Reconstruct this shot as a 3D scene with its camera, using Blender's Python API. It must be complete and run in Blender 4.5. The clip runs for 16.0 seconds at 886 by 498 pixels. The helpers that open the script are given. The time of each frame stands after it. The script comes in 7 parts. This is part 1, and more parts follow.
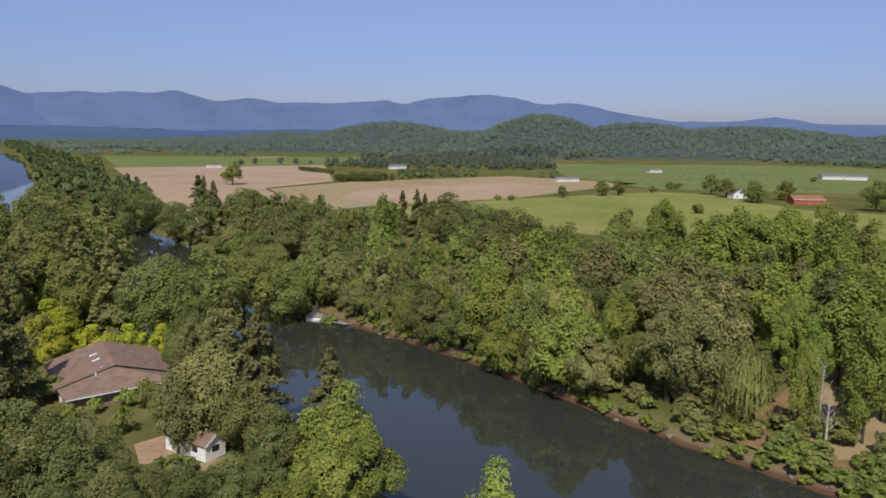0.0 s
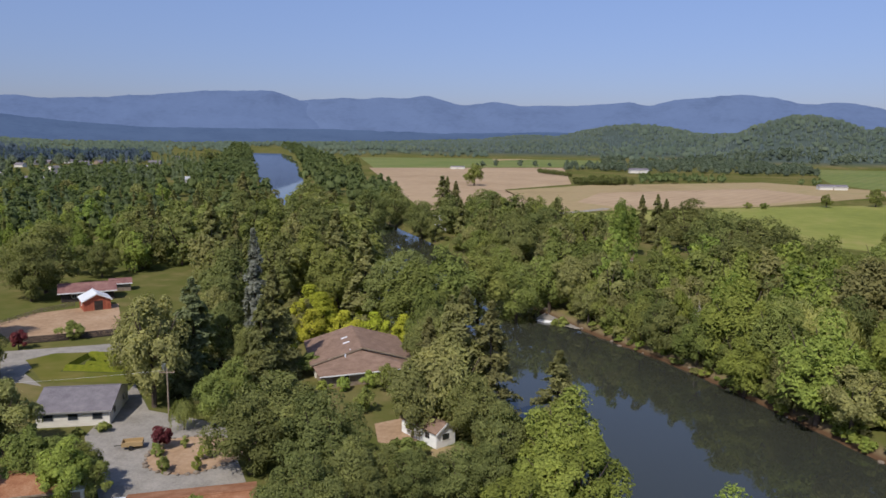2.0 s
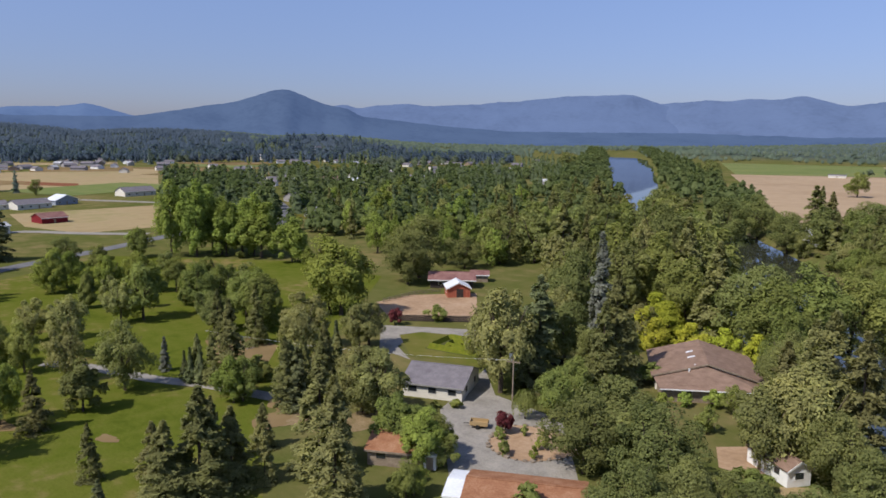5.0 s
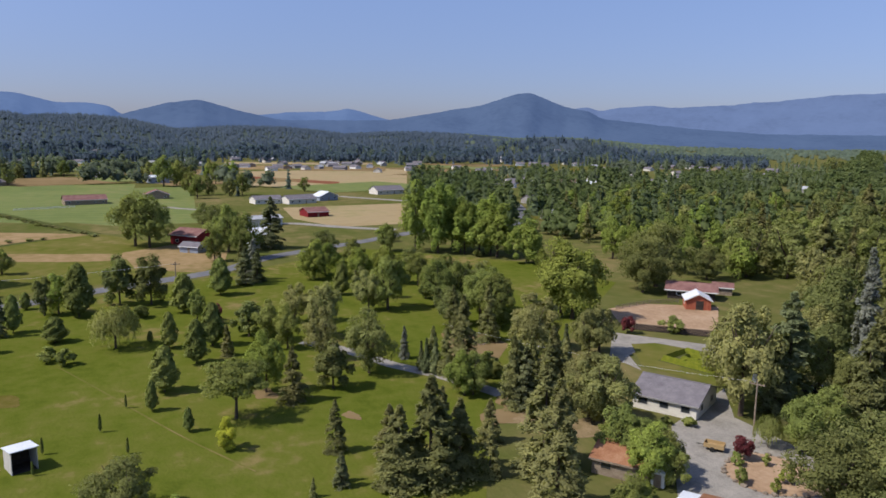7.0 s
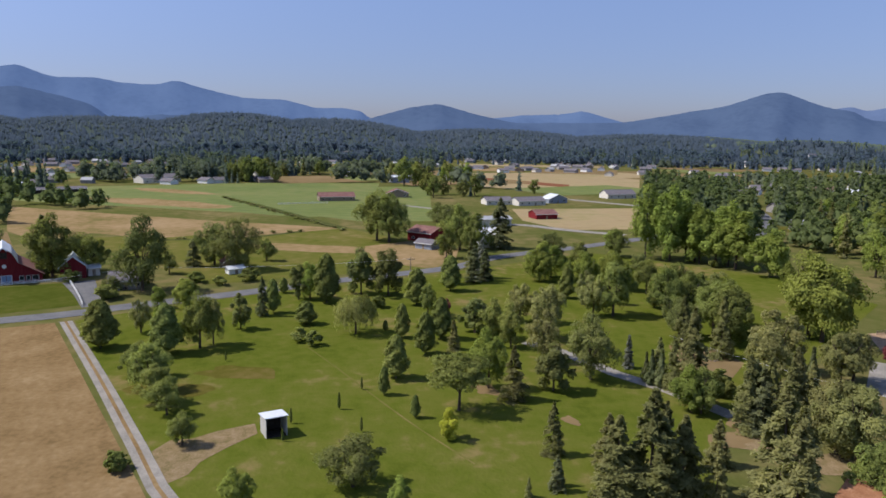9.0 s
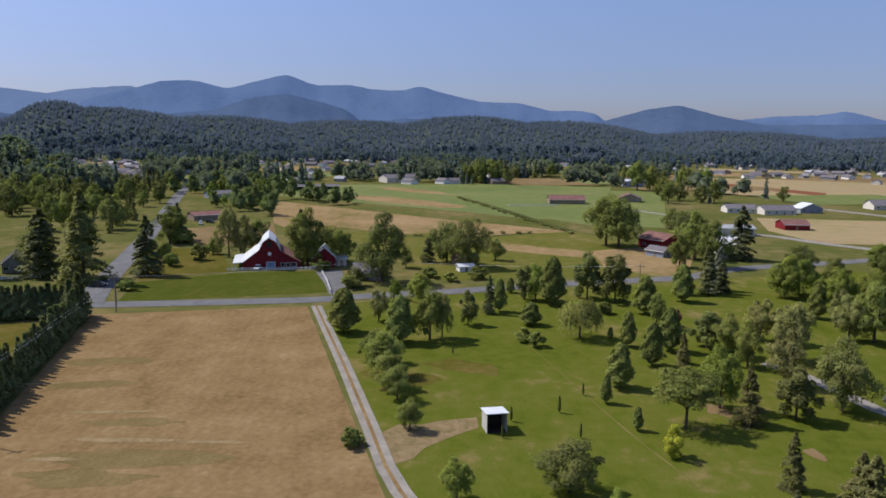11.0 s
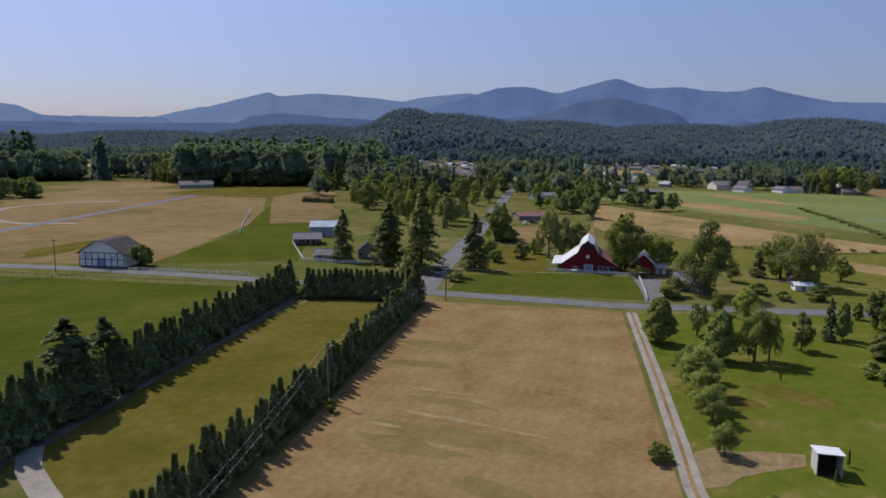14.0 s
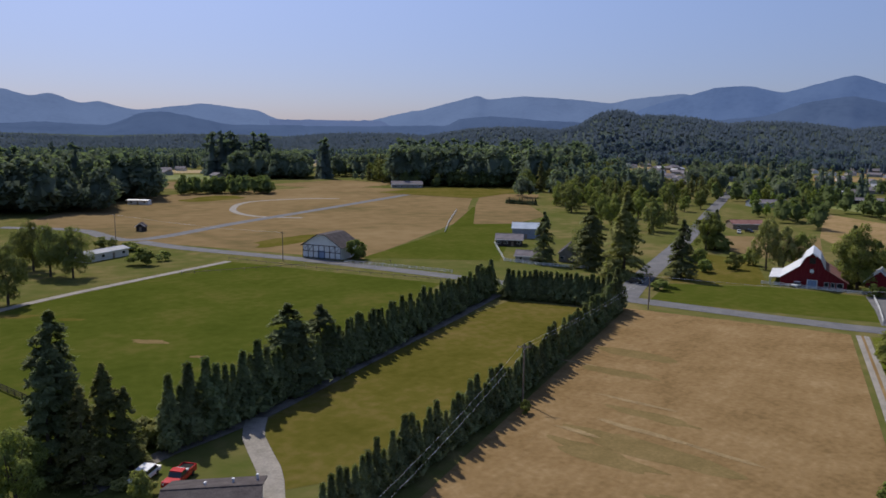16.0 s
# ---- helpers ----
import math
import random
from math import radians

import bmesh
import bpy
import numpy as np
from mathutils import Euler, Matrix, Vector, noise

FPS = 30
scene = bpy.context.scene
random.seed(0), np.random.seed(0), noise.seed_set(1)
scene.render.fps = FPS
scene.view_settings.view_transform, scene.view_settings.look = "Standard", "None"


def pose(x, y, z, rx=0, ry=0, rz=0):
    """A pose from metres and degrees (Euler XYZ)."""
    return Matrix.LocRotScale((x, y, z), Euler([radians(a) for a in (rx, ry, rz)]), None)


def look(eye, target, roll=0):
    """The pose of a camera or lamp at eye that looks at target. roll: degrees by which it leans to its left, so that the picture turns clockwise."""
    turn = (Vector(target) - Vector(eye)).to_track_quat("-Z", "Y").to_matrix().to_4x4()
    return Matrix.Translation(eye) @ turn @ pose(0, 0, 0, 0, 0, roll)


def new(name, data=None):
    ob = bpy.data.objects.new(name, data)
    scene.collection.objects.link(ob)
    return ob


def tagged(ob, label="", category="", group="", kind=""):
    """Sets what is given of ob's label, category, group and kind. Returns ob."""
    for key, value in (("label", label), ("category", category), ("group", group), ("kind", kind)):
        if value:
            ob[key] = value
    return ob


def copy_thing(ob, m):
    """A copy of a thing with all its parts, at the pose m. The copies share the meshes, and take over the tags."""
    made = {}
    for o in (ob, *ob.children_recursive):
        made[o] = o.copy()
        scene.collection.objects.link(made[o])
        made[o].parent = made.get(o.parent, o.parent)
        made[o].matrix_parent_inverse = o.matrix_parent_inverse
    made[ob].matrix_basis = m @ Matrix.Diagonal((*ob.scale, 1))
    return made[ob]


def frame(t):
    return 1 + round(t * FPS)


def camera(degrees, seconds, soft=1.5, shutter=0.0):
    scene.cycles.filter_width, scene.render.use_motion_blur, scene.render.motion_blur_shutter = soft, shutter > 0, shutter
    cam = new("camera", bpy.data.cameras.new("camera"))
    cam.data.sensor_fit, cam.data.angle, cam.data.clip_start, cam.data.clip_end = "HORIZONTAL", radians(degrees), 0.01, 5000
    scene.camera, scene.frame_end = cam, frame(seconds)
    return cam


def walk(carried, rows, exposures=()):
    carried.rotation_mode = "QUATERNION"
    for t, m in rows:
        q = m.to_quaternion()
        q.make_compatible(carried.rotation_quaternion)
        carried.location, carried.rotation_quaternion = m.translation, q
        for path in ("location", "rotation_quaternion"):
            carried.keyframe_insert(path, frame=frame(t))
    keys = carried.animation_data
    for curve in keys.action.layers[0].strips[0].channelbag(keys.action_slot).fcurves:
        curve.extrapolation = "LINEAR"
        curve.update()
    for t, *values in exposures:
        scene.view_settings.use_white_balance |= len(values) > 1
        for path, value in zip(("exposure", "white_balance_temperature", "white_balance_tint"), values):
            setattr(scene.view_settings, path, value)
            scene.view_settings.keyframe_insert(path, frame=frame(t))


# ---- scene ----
# The camera hangs still in the air and pans to its left.
LEAN = pose(0, 0, 0, 0, 0, 0.7)
cam = camera(62.0, 16.0, soft=1.65)
walk(cam, [
    (0.0, pose(0, 0, 46, 81.20, 0, -0.00) @ LEAN),
    (0.5, pose(0, 0, 46, 81.20, 0, 4.53) @ LEAN),
    (1.0, pose(0, 0, 46, 81.20, 0, 9.66) @ LEAN),
    (1.5, pose(0, 0, 46, 81.20, 0, 13.96) @ LEAN),
    (2.0, pose(0, 0, 46, 81.20, 0, 18.30) @ LEAN),
    (2.5, pose(0, 0, 46, 81.20, 0, 22.71) @ LEAN),
    (3.0, pose(0, 0, 46, 81.20, 0, 27.20) @ LEAN),
    (3.5, pose(0, 0, 46, 81.20, 0, 31.72) @ LEAN),
    (4.0, pose(0, 0, 46, 81.20, 0, 36.18) @ LEAN),
    (6.5, pose(0, 0, 46, 81.20, 0, 58.98) @ LEAN),
    (7.0, pose(0, 0, 46, 81.20, 0, 63.49) @ LEAN),
    (7.5, pose(0, 0, 46, 81.20, 0, 67.75) @ LEAN),
    (8.0, pose(0, 0, 46, 81.20, 0, 72.00) @ LEAN),
    (8.5, pose(0, 0, 46, 81.20, 0, 76.70) @ LEAN),
    (9.0, pose(0, 0, 46, 81.20, 0, 81.19) @ LEAN),
    (11.5, pose(0, 0, 46, 81.20, 0, 103.19) @ LEAN),
    (12.0, pose(0, 0, 46, 81.20, 0, 107.29) @ LEAN),
    (12.5, pose(0, 0, 46, 81.20, 0, 111.37) @ LEAN),
    (13.0, pose(0, 0, 46, 81.20, 0, 115.44) @ LEAN),
    (13.5, pose(0, 0, 46, 81.20, 0, 119.60) @ LEAN),
    (14.0, pose(0, 0, 46, 81.20, 0, 123.61) @ LEAN),
    (14.5, pose(0, 0, 46, 81.20, 0, 127.62) @ LEAN),
    (15.0, pose(0, 0, 46, 81.20, 0, 131.61) @ LEAN),
    (15.5, pose(0, 0, 46, 81.20, 0, 135.55) @ LEAN),
    (16.0, pose(0, 0, 46, 81.20, 0, 139.31) @ LEAN),
], exposures=[(0.0, 0.06, 6500, 10), (4.0, 0.18, 6500, 10), (8.0, 0.27, 6500, 10), (12.0, 0.11, 6560, 10), (16.0, -0.08, 6620, 10)])

# ---- light ----
SUN_FROM = (-0.17, -0.98)
SUN_UP = 50.0
world = bpy.data.worlds.new("sky")
scene.world = world
world.use_nodes = True
wn = world.node_tree.nodes
sky = wn.new("ShaderNodeTexSky")
sky.sky_type = "NISHITA"
sky.sun_disc = False
sky.sun_elevation = radians(SUN_UP)
sky.sun_rotation = radians(190)
sky.air_density = 1.0
sky.dust_density = 0.7
sky.ozone_density = 5.0
wn["Background"].inputs["Strength"].default_value = 0.127
tint = wn.new("ShaderNodeMix")
tint.data_type, tint.blend_type = "RGBA", "MULTIPLY"
tint.inputs["Factor"].default_value = 1.0
tint.inputs["B"].default_value = (1.36, 1.18, 1.2, 1)
world.node_tree.links.new(sky.outputs[0], tint.inputs["A"])
sky_at, sky_sep, sky_up, haze = wn.new("ShaderNodeTexCoord"), wn.new("ShaderNodeSeparateXYZ"), wn.new("ShaderNodeMapRange"), wn.new("ShaderNodeMix")
haze.data_type, haze.blend_type = "RGBA", "MULTIPLY"
sky_up.interpolation_type = "SMOOTHSTEP"
for k, v in (("From Min", 0.0), ("From Max", 0.5), ("To Min", 1.0), ("To Max", 0.0)):
    sky_up.inputs[k].default_value = v
haze.inputs["B"].default_value = (0.428, 0.4555, 0.588, 1)
world.node_tree.links.new(sky_at.outputs["Generated"], sky_sep.inputs[0])
world.node_tree.links.new(sky_sep.outputs["Z"], sky_up.inputs["Value"])
world.node_tree.links.new(sky_up.outputs[0], haze.inputs["Factor"])
world.node_tree.links.new(tint.outputs["Result"], haze.inputs["A"])
low, low_air = wn.new("ShaderNodeMapRange"), wn.new("ShaderNodeMix")
low_air.data_type, low_air.blend_type = "RGBA", "MULTIPLY"
low.interpolation_type = "SMOOTHSTEP"
for k, v in (("From Min", 0.0), ("From Max", 0.16), ("To Min", 1.0), ("To Max", 0.0)):
    low.inputs[k].default_value = v
low_air.inputs["B"].default_value = (0.91, 0.965, 1.03, 1)
world.node_tree.links.new(sky_sep.outputs["Z"], low.inputs["Value"])
world.node_tree.links.new(low.outputs[0], low_air.inputs["Factor"])
world.node_tree.links.new(haze.outputs["Result"], low_air.inputs["A"])
world.node_tree.links.new(low_air.outputs["Result"], wn["Background"].inputs["Color"])
sun = new("sun", bpy.data.lights.new("sun", "SUN"))
sun.data.energy = 4.25
sun.data.angle = radians(0.6)
sun.data.color = (1.0, 0.94, 0.86)
sun.matrix_world = look((SUN_FROM[0] * 100, SUN_FROM[1] * 100, 100 * math.tan(radians(SUN_UP))), (0, 0, 0))


# ---- materials ----
def mat(name, colours, rough=0.85, scale=0.3, detail=6.0, bump=0.0, bump_scale=2.0, metal=0.0, leaf=0.0, vary=0.0, glow=None,
        stretch=(1, 1, 1), spec=0.06, object_space=False, rows=None):
    """A surface whose colour wanders between the given colours at two scales; vary: how much single objects and islands differ."""
    m = bpy.data.materials.new(name)
    m.use_nodes = True
    n, l = m.node_tree.nodes, m.node_tree.links
    b = n["Principled BSDF"]
    b.inputs["Roughness"].default_value = rough
    b.inputs["Metallic"].default_value = metal
    b.inputs["Specular IOR Level"].default_value = spec
    if object_space:
        pos = n.new("ShaderNodeTexCoord").outputs["Object"]
    else:
        pos = n.new("ShaderNodeNewGeometry").outputs["Position"]
    mp = n.new("ShaderNodeMapping")
    mp.inputs["Scale"].default_value = stretch
    l.new(pos, mp.inputs["Vector"])
    n1, n2 = n.new("ShaderNodeTexNoise"), n.new("ShaderNodeTexNoise")
    n1.inputs["Scale"].default_value, n1.inputs["Detail"].default_value = scale, detail
    n1.inputs["Roughness"].default_value = 0.65
    n2.inputs["Scale"].default_value, n2.inputs["Detail"].default_value = scale * 9, 4.0
    for q in (n1, n2):
        l.new(mp.outputs[0], q.inputs["Vector"])
    mix = n.new("ShaderNodeMath")
    mix.operation = "MULTIPLY_ADD"
    mix.inputs[1].default_value = 0.35
    l.new(n2.outputs["Fac"], mix.inputs[0])
    half = n.new("ShaderNodeMath")
    half.operation = "MULTIPLY"
    half.inputs[1].default_value = 0.65
    l.new(n1.outputs["Fac"], half.inputs[0])
    l.new(half.outputs[0], mix.inputs[2])
    ramp = n.new("ShaderNodeValToRGB")
    els = ramp.color_ramp.elements
    lo, hi = 0.36, 0.64
    els[0].position, els[1].position = lo, hi
    els[0].color, els[1].color = (*colours[0], 1), (*colours[-1], 1)
    for i, c in enumerate(colours[1:-1]):
        e = els.new(lo + (hi - lo) * (i + 1) / (len(colours) - 1))
        e.color = (*c, 1)
    l.new(mix.outputs[0], ramp.inputs[0])
    out = ramp.outputs[0]
    if vary:
        hsv = n.new("ShaderNodeHueSaturation")
        oi, ge = n.new("ShaderNodeObjectInfo"), n.new("ShaderNodeNewGeometry")
        for src, to, a, c in ((oi.outputs["Random"], "Hue", 0.026 * vary, 0.5 - 0.011 * vary),
                              (ge.outputs["Random Per Island"], "Value", 0.5 * vary, 1 - 0.22 * vary)):
            ma = n.new("ShaderNodeMath")
            ma.operation = "MULTIPLY_ADD"
            ma.inputs[1].default_value, ma.inputs[2].default_value = a, c
            l.new(src, ma.inputs[0])
            l.new(ma.outputs[0], hsv.inputs[to])
        tone = n.new("ShaderNodeMath")
        tone.operation = "MULTIPLY_ADD"
        tone.inputs[1].default_value, tone.inputs[2].default_value = 7.31, 0.0
        fr, sp, mu = n.new("ShaderNodeMath"), n.new("ShaderNodeMath"), n.new("ShaderNodeMath")
        fr.operation, sp.operation, mu.operation = "FRACT", "MULTIPLY_ADD", "MULTIPLY"
        sp.inputs[1].default_value, sp.inputs[2].default_value = 0.4 * vary, 1 - 0.2 * vary
        l.new(oi.outputs["Random"], tone.inputs[0])
        l.new(tone.outputs[0], fr.inputs[0])
        l.new(fr.outputs[0], sp.inputs[0])
        l.new(ma.outputs[0], mu.inputs[0])
        l.new(sp.outputs[0], mu.inputs[1])
        l.new(mu.outputs[0], hsv.inputs["Value"])
        l.new(out, hsv.inputs["Color"])
        out = hsv.outputs[0]
    if rows:
        turn, gap, depth = rows
        rm, wv_ = n.new("ShaderNodeMapping"), n.new("ShaderNodeTexWave")
        rm.inputs["Rotation"].default_value = (0, 0, radians(turn))
        wv_.inputs["Scale"].default_value = 0.314 / gap
        wv_.inputs["Distortion"].default_value, wv_.inputs["Detail"].default_value, wv_.inputs["Detail Scale"].default_value = 3.5, 3.0, 0.6
        rr_, rx = n.new("ShaderNodeMapRange"), n.new("ShaderNodeMix")
        rx.data_type, rx.blend_type = "RGBA", "MULTIPLY"
        rx.inputs["Factor"].default_value = 1.0
        rr_.inputs["To Min"].default_value, rr_.inputs["To Max"].default_value = 1 - depth, 1 + depth * 0.5
        l.new(pos, rm.inputs["Vector"])
        l.new(rm.outputs[0], wv_.inputs["Vector"])
        l.new(wv_.outputs["Fac"], rr_.inputs["Value"])
        l.new(out, rx.inputs["A"])
        l.new(rr_.outputs[0], rx.inputs["B"])
        out = rx.outputs["Result"]
    l.new(out, b.inputs["Base Color"])
    if bump:
        bn, bt = n.new("ShaderNodeBump"), n.new("ShaderNodeTexNoise")
        bt.inputs["Scale"].default_value, bt.inputs["Detail"].default_value = bump_scale, 5
        l.new(mp.outputs[0], bt.inputs["Vector"])
        bn.inputs["Strength"].default_value = bump
        bn.inputs["Distance"].default_value = 0.3
        l.new(bt.outputs["Fac"], bn.inputs["Height"])
        l.new(bn.outputs[0], b.inputs["Normal"])
    if leaf:
        tr, ms = n.new("ShaderNodeBsdfTranslucent"), n.new("ShaderNodeMixShader")
        warm = n.new("ShaderNodeMix")
        warm.data_type, warm.blend_type = "RGBA", "MULTIPLY"
        warm.inputs["Factor"].default_value = 1.0
        warm.inputs["B"].default_value = (1.0, 1.12, 0.62, 1)
        l.new(out, warm.inputs["A"])
        l.new(warm.outputs["Result"], tr.inputs["Color"])
        ms.inputs[0].default_value = leaf
        l.new(b.outputs[0], ms.inputs[1])
        l.new(tr.outputs[0], ms.inputs[2])
        l.new(ms.outputs[0], n["Material Output"].inputs["Surface"])
    if glow:
        b.inputs["Emission Color"].default_value = (*glow[0], 1)
        b.inputs["Emission Strength"].default_value = glow[1]
    return m


M = {}
M["ground"] = mat("ground_grass", [(0.07, 0.085, 0.02), (0.1, 0.1, 0.032), (0.17, 0.135, 0.06)], scale=0.02, bump=0.5, bump_scale=1.0, spec=0.0)
gm = M["ground"].node_tree
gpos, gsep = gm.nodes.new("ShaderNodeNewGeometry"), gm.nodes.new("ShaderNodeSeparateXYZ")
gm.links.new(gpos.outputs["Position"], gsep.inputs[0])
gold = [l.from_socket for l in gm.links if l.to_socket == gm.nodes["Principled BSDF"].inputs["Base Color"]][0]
# Hills take the woods' painted bluish haze tone; banks turn sandy, then brown.
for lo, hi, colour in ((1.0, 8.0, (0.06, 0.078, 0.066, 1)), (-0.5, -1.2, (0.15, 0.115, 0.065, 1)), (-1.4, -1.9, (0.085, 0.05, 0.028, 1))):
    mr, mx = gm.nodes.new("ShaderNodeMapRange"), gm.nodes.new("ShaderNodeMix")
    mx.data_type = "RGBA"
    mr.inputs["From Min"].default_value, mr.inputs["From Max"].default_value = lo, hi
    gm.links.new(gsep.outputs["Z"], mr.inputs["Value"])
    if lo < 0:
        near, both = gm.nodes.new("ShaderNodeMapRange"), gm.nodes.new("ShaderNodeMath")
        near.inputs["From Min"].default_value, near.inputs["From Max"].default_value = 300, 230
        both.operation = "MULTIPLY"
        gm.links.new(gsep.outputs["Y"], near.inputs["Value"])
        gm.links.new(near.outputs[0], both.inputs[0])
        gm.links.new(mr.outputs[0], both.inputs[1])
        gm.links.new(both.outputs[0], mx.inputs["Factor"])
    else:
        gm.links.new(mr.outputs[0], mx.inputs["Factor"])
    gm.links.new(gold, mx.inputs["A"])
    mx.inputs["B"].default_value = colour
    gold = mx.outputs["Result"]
gm.links.new(gold, gm.nodes["Principled BSDF"].inputs["Base Color"])
M["lawn"] = mat("lawn", [(0.06, 0.078, 0.01), (0.083, 0.1, 0.014), (0.1, 0.108, 0.02), (0.17, 0.135, 0.052)], scale=0.035, bump=0.4, bump_scale=1.5, spec=0.0)
M["pasture"] = mat("pasture", [(0.046, 0.06, 0.009), (0.06, 0.073, 0.012), (0.088, 0.086, 0.02)], scale=0.04, bump=0.3, bump_scale=1.5, spec=0.0)
M["mown"] = mat("mown_strip", [(0.07, 0.067, 0.012), (0.094, 0.084, 0.018), (0.135, 0.104, 0.034)], scale=0.05, bump=0.3, bump_scale=1.5, spec=0.0)
M["dry"] = mat("dry_grass", [(0.14, 0.093, 0.042), (0.182, 0.12, 0.056), (0.212, 0.143, 0.07), (0.25, 0.176, 0.092)], scale=0.1, bump=0.45, bump_scale=1.1, rows=(73, 2.2, 0.025), spec=0.0)
M["drygreen"] = mat("dry_grass_mixed", [(0.13, 0.115, 0.04), (0.2, 0.145, 0.066), (0.25, 0.175, 0.09), (0.28, 0.2, 0.11)], scale=0.03, spec=0.0)
# Weeds of the ditches; also stands for shade in the maze gaps.
M["weeds"] = mat("weeds_and_maze_shade", [(0.045, 0.055, 0.018), (0.065, 0.075, 0.024), (0.09, 0.09, 0.034)], scale=0.12, bump=0.8, bump_scale=1.0, spec=0.0)
M["hayfaint"] = mat("hay_stubble_greenish", [(0.125, 0.095, 0.04), (0.155, 0.115, 0.05), (0.19, 0.138, 0.064)], scale=0.2, bump=0.45, bump_scale=1.1, spec=0.0)
M["meadow"] = mat("meadow_grass", [(0.075, 0.088, 0.016), (0.1, 0.105, 0.022), (0.125, 0.115, 0.032), (0.175, 0.14, 0.055)], scale=0.022, bump=0.3, spec=0.0)
M["dryfar"] = mat("dry_field", [(0.115, 0.092, 0.042), (0.175, 0.124, 0.062), (0.215, 0.155, 0.082)], scale=0.012, spec=0.0)
M["soil"] = mat("ploughed_soil", [(0.27, 0.19, 0.115), (0.32, 0.232, 0.145), (0.365, 0.27, 0.17)], scale=0.012, rows=(20, 9, 0.06))
M["straw"] = mat("straw_field", [(0.24, 0.18, 0.09), (0.29, 0.22, 0.117), (0.22, 0.19, 0.08)], scale=0.012)
M["crop"] = mat("green_crop", [(0.1, 0.13, 0.035), (0.13, 0.155, 0.045), (0.17, 0.17, 0.06)], scale=0.012, rows=(20, 12, 0.08))
M["yellowgreen"] = mat("yellow_green_field", [(0.14, 0.16, 0.035), (0.18, 0.195, 0.045), (0.24, 0.215, 0.07)], scale=0.015)
M["asphalt"] = mat("asphalt", [(0.1, 0.1, 0.105), (0.13, 0.13, 0.135), (0.165, 0.16, 0.158)], scale=0.2, bump=0.1)
M["gravel"] = mat("gravel", [(0.18, 0.165, 0.14), (0.24, 0.222, 0.195), (0.3, 0.275, 0.24)], scale=0.3, bump=0.4, bump_scale=4)
# Gravel darkened in its colour to stand for the hedge's shade on the track.
M["track"] = mat("shaded_gravel", [(0.11, 0.1, 0.085), (0.15, 0.135, 0.115), (0.2, 0.18, 0.15)], scale=0.5, bump=0.4, bump_scale=4, spec=0.0)
M["dirt"] = mat("bare_dirt", [(0.24, 0.155, 0.095), (0.31, 0.21, 0.13), (0.38, 0.27, 0.18)], scale=0.12, bump=0.4, bump_scale=2)
M["worn"] = mat("worn_earth", [(0.12, 0.1, 0.04), (0.19, 0.14, 0.075), (0.25, 0.185, 0.11)], scale=0.5, bump=0.4, bump_scale=2, spec=0.0)
M["redsoil"] = mat("red_soil", [(0.15, 0.06, 0.035), (0.2, 0.085, 0.05)], scale=0.1, spec=0.0)
M["bark"] = mat("bark", [(0.06, 0.045, 0.035), (0.12, 0.095, 0.07)], scale=3, object_space=True)
M["deadwood"] = mat("dead_wood", [(0.35, 0.31, 0.27), (0.5, 0.46, 0.4)], scale=3, object_space=True)
LEAFC = dict(oak=(0.168, 0.182, 0.064), broad=(0.197, 0.219, 0.064), bright=(0.222, 0.256, 0.06), poplar=(0.222, 0.264, 0.062),
             conifer=(0.156, 0.17, 0.084), fir=(0.2, 0.196, 0.08), cypress=(0.172, 0.19, 0.09), willow=(0.25, 0.258, 0.084),
             yellow=(0.37, 0.375, 0.05), spruce=(0.25, 0.26, 0.22), purple=(0.150, 0.042, 0.05), olive=(0.238, 0.234, 0.09))
for k, (r, g, b) in LEAFC.items():
    M["leaf_" + k] = mat("leaves_" + k, [(r * 0.7, g * 0.7, b * 0.7), (r, g, b), (r * 1.35, g * 1.3, b * 1.2)], rough=0.75, scale=0.35, leaf=0.4, vary=1.0, spec=0.02)
# Distant foliage: aerial haze painted in as a paler, bluer green.
M["hazeleaf"] = mat("hazy_far_foliage", [(0.105, 0.142, 0.115), (0.132, 0.17, 0.125), (0.16, 0.19, 0.13)], rough=0.95, scale=0.01, vary=0.6, leaf=0.45, spec=0.0)
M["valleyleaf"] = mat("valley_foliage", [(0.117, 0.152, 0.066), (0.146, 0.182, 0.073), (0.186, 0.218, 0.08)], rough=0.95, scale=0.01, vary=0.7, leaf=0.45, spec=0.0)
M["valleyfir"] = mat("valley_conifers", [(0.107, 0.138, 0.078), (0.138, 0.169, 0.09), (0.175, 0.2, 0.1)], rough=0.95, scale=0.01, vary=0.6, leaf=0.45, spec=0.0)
# Blue haze of the distance is mixed into this conifer colour.
M["hazehillfir"] = mat("hazy_hill_conifers", [(0.082, 0.114, 0.162), (0.1, 0.134, 0.18), (0.118, 0.15, 0.19)], rough=0.95, scale=0.008, vary=0.2, leaf=0.5, spec=0.0)
# The two town foliages carry a slight painted haze: bluer, less saturated greens.
M["hazetownleaf"] = mat("hazy_town_foliage", [(0.115, 0.143, 0.104), (0.142, 0.172, 0.118), (0.175, 0.204, 0.128)], rough=0.95, scale=0.01, vary=0.8, leaf=0.45, spec=0.0)
M["hazetownfir"] = mat("hazy_town_conifers", [(0.088, 0.118, 0.106), (0.11, 0.142, 0.12), (0.132, 0.162, 0.128)], rough=0.95, scale=0.01, vary=0.6, leaf=0.45, spec=0.0)
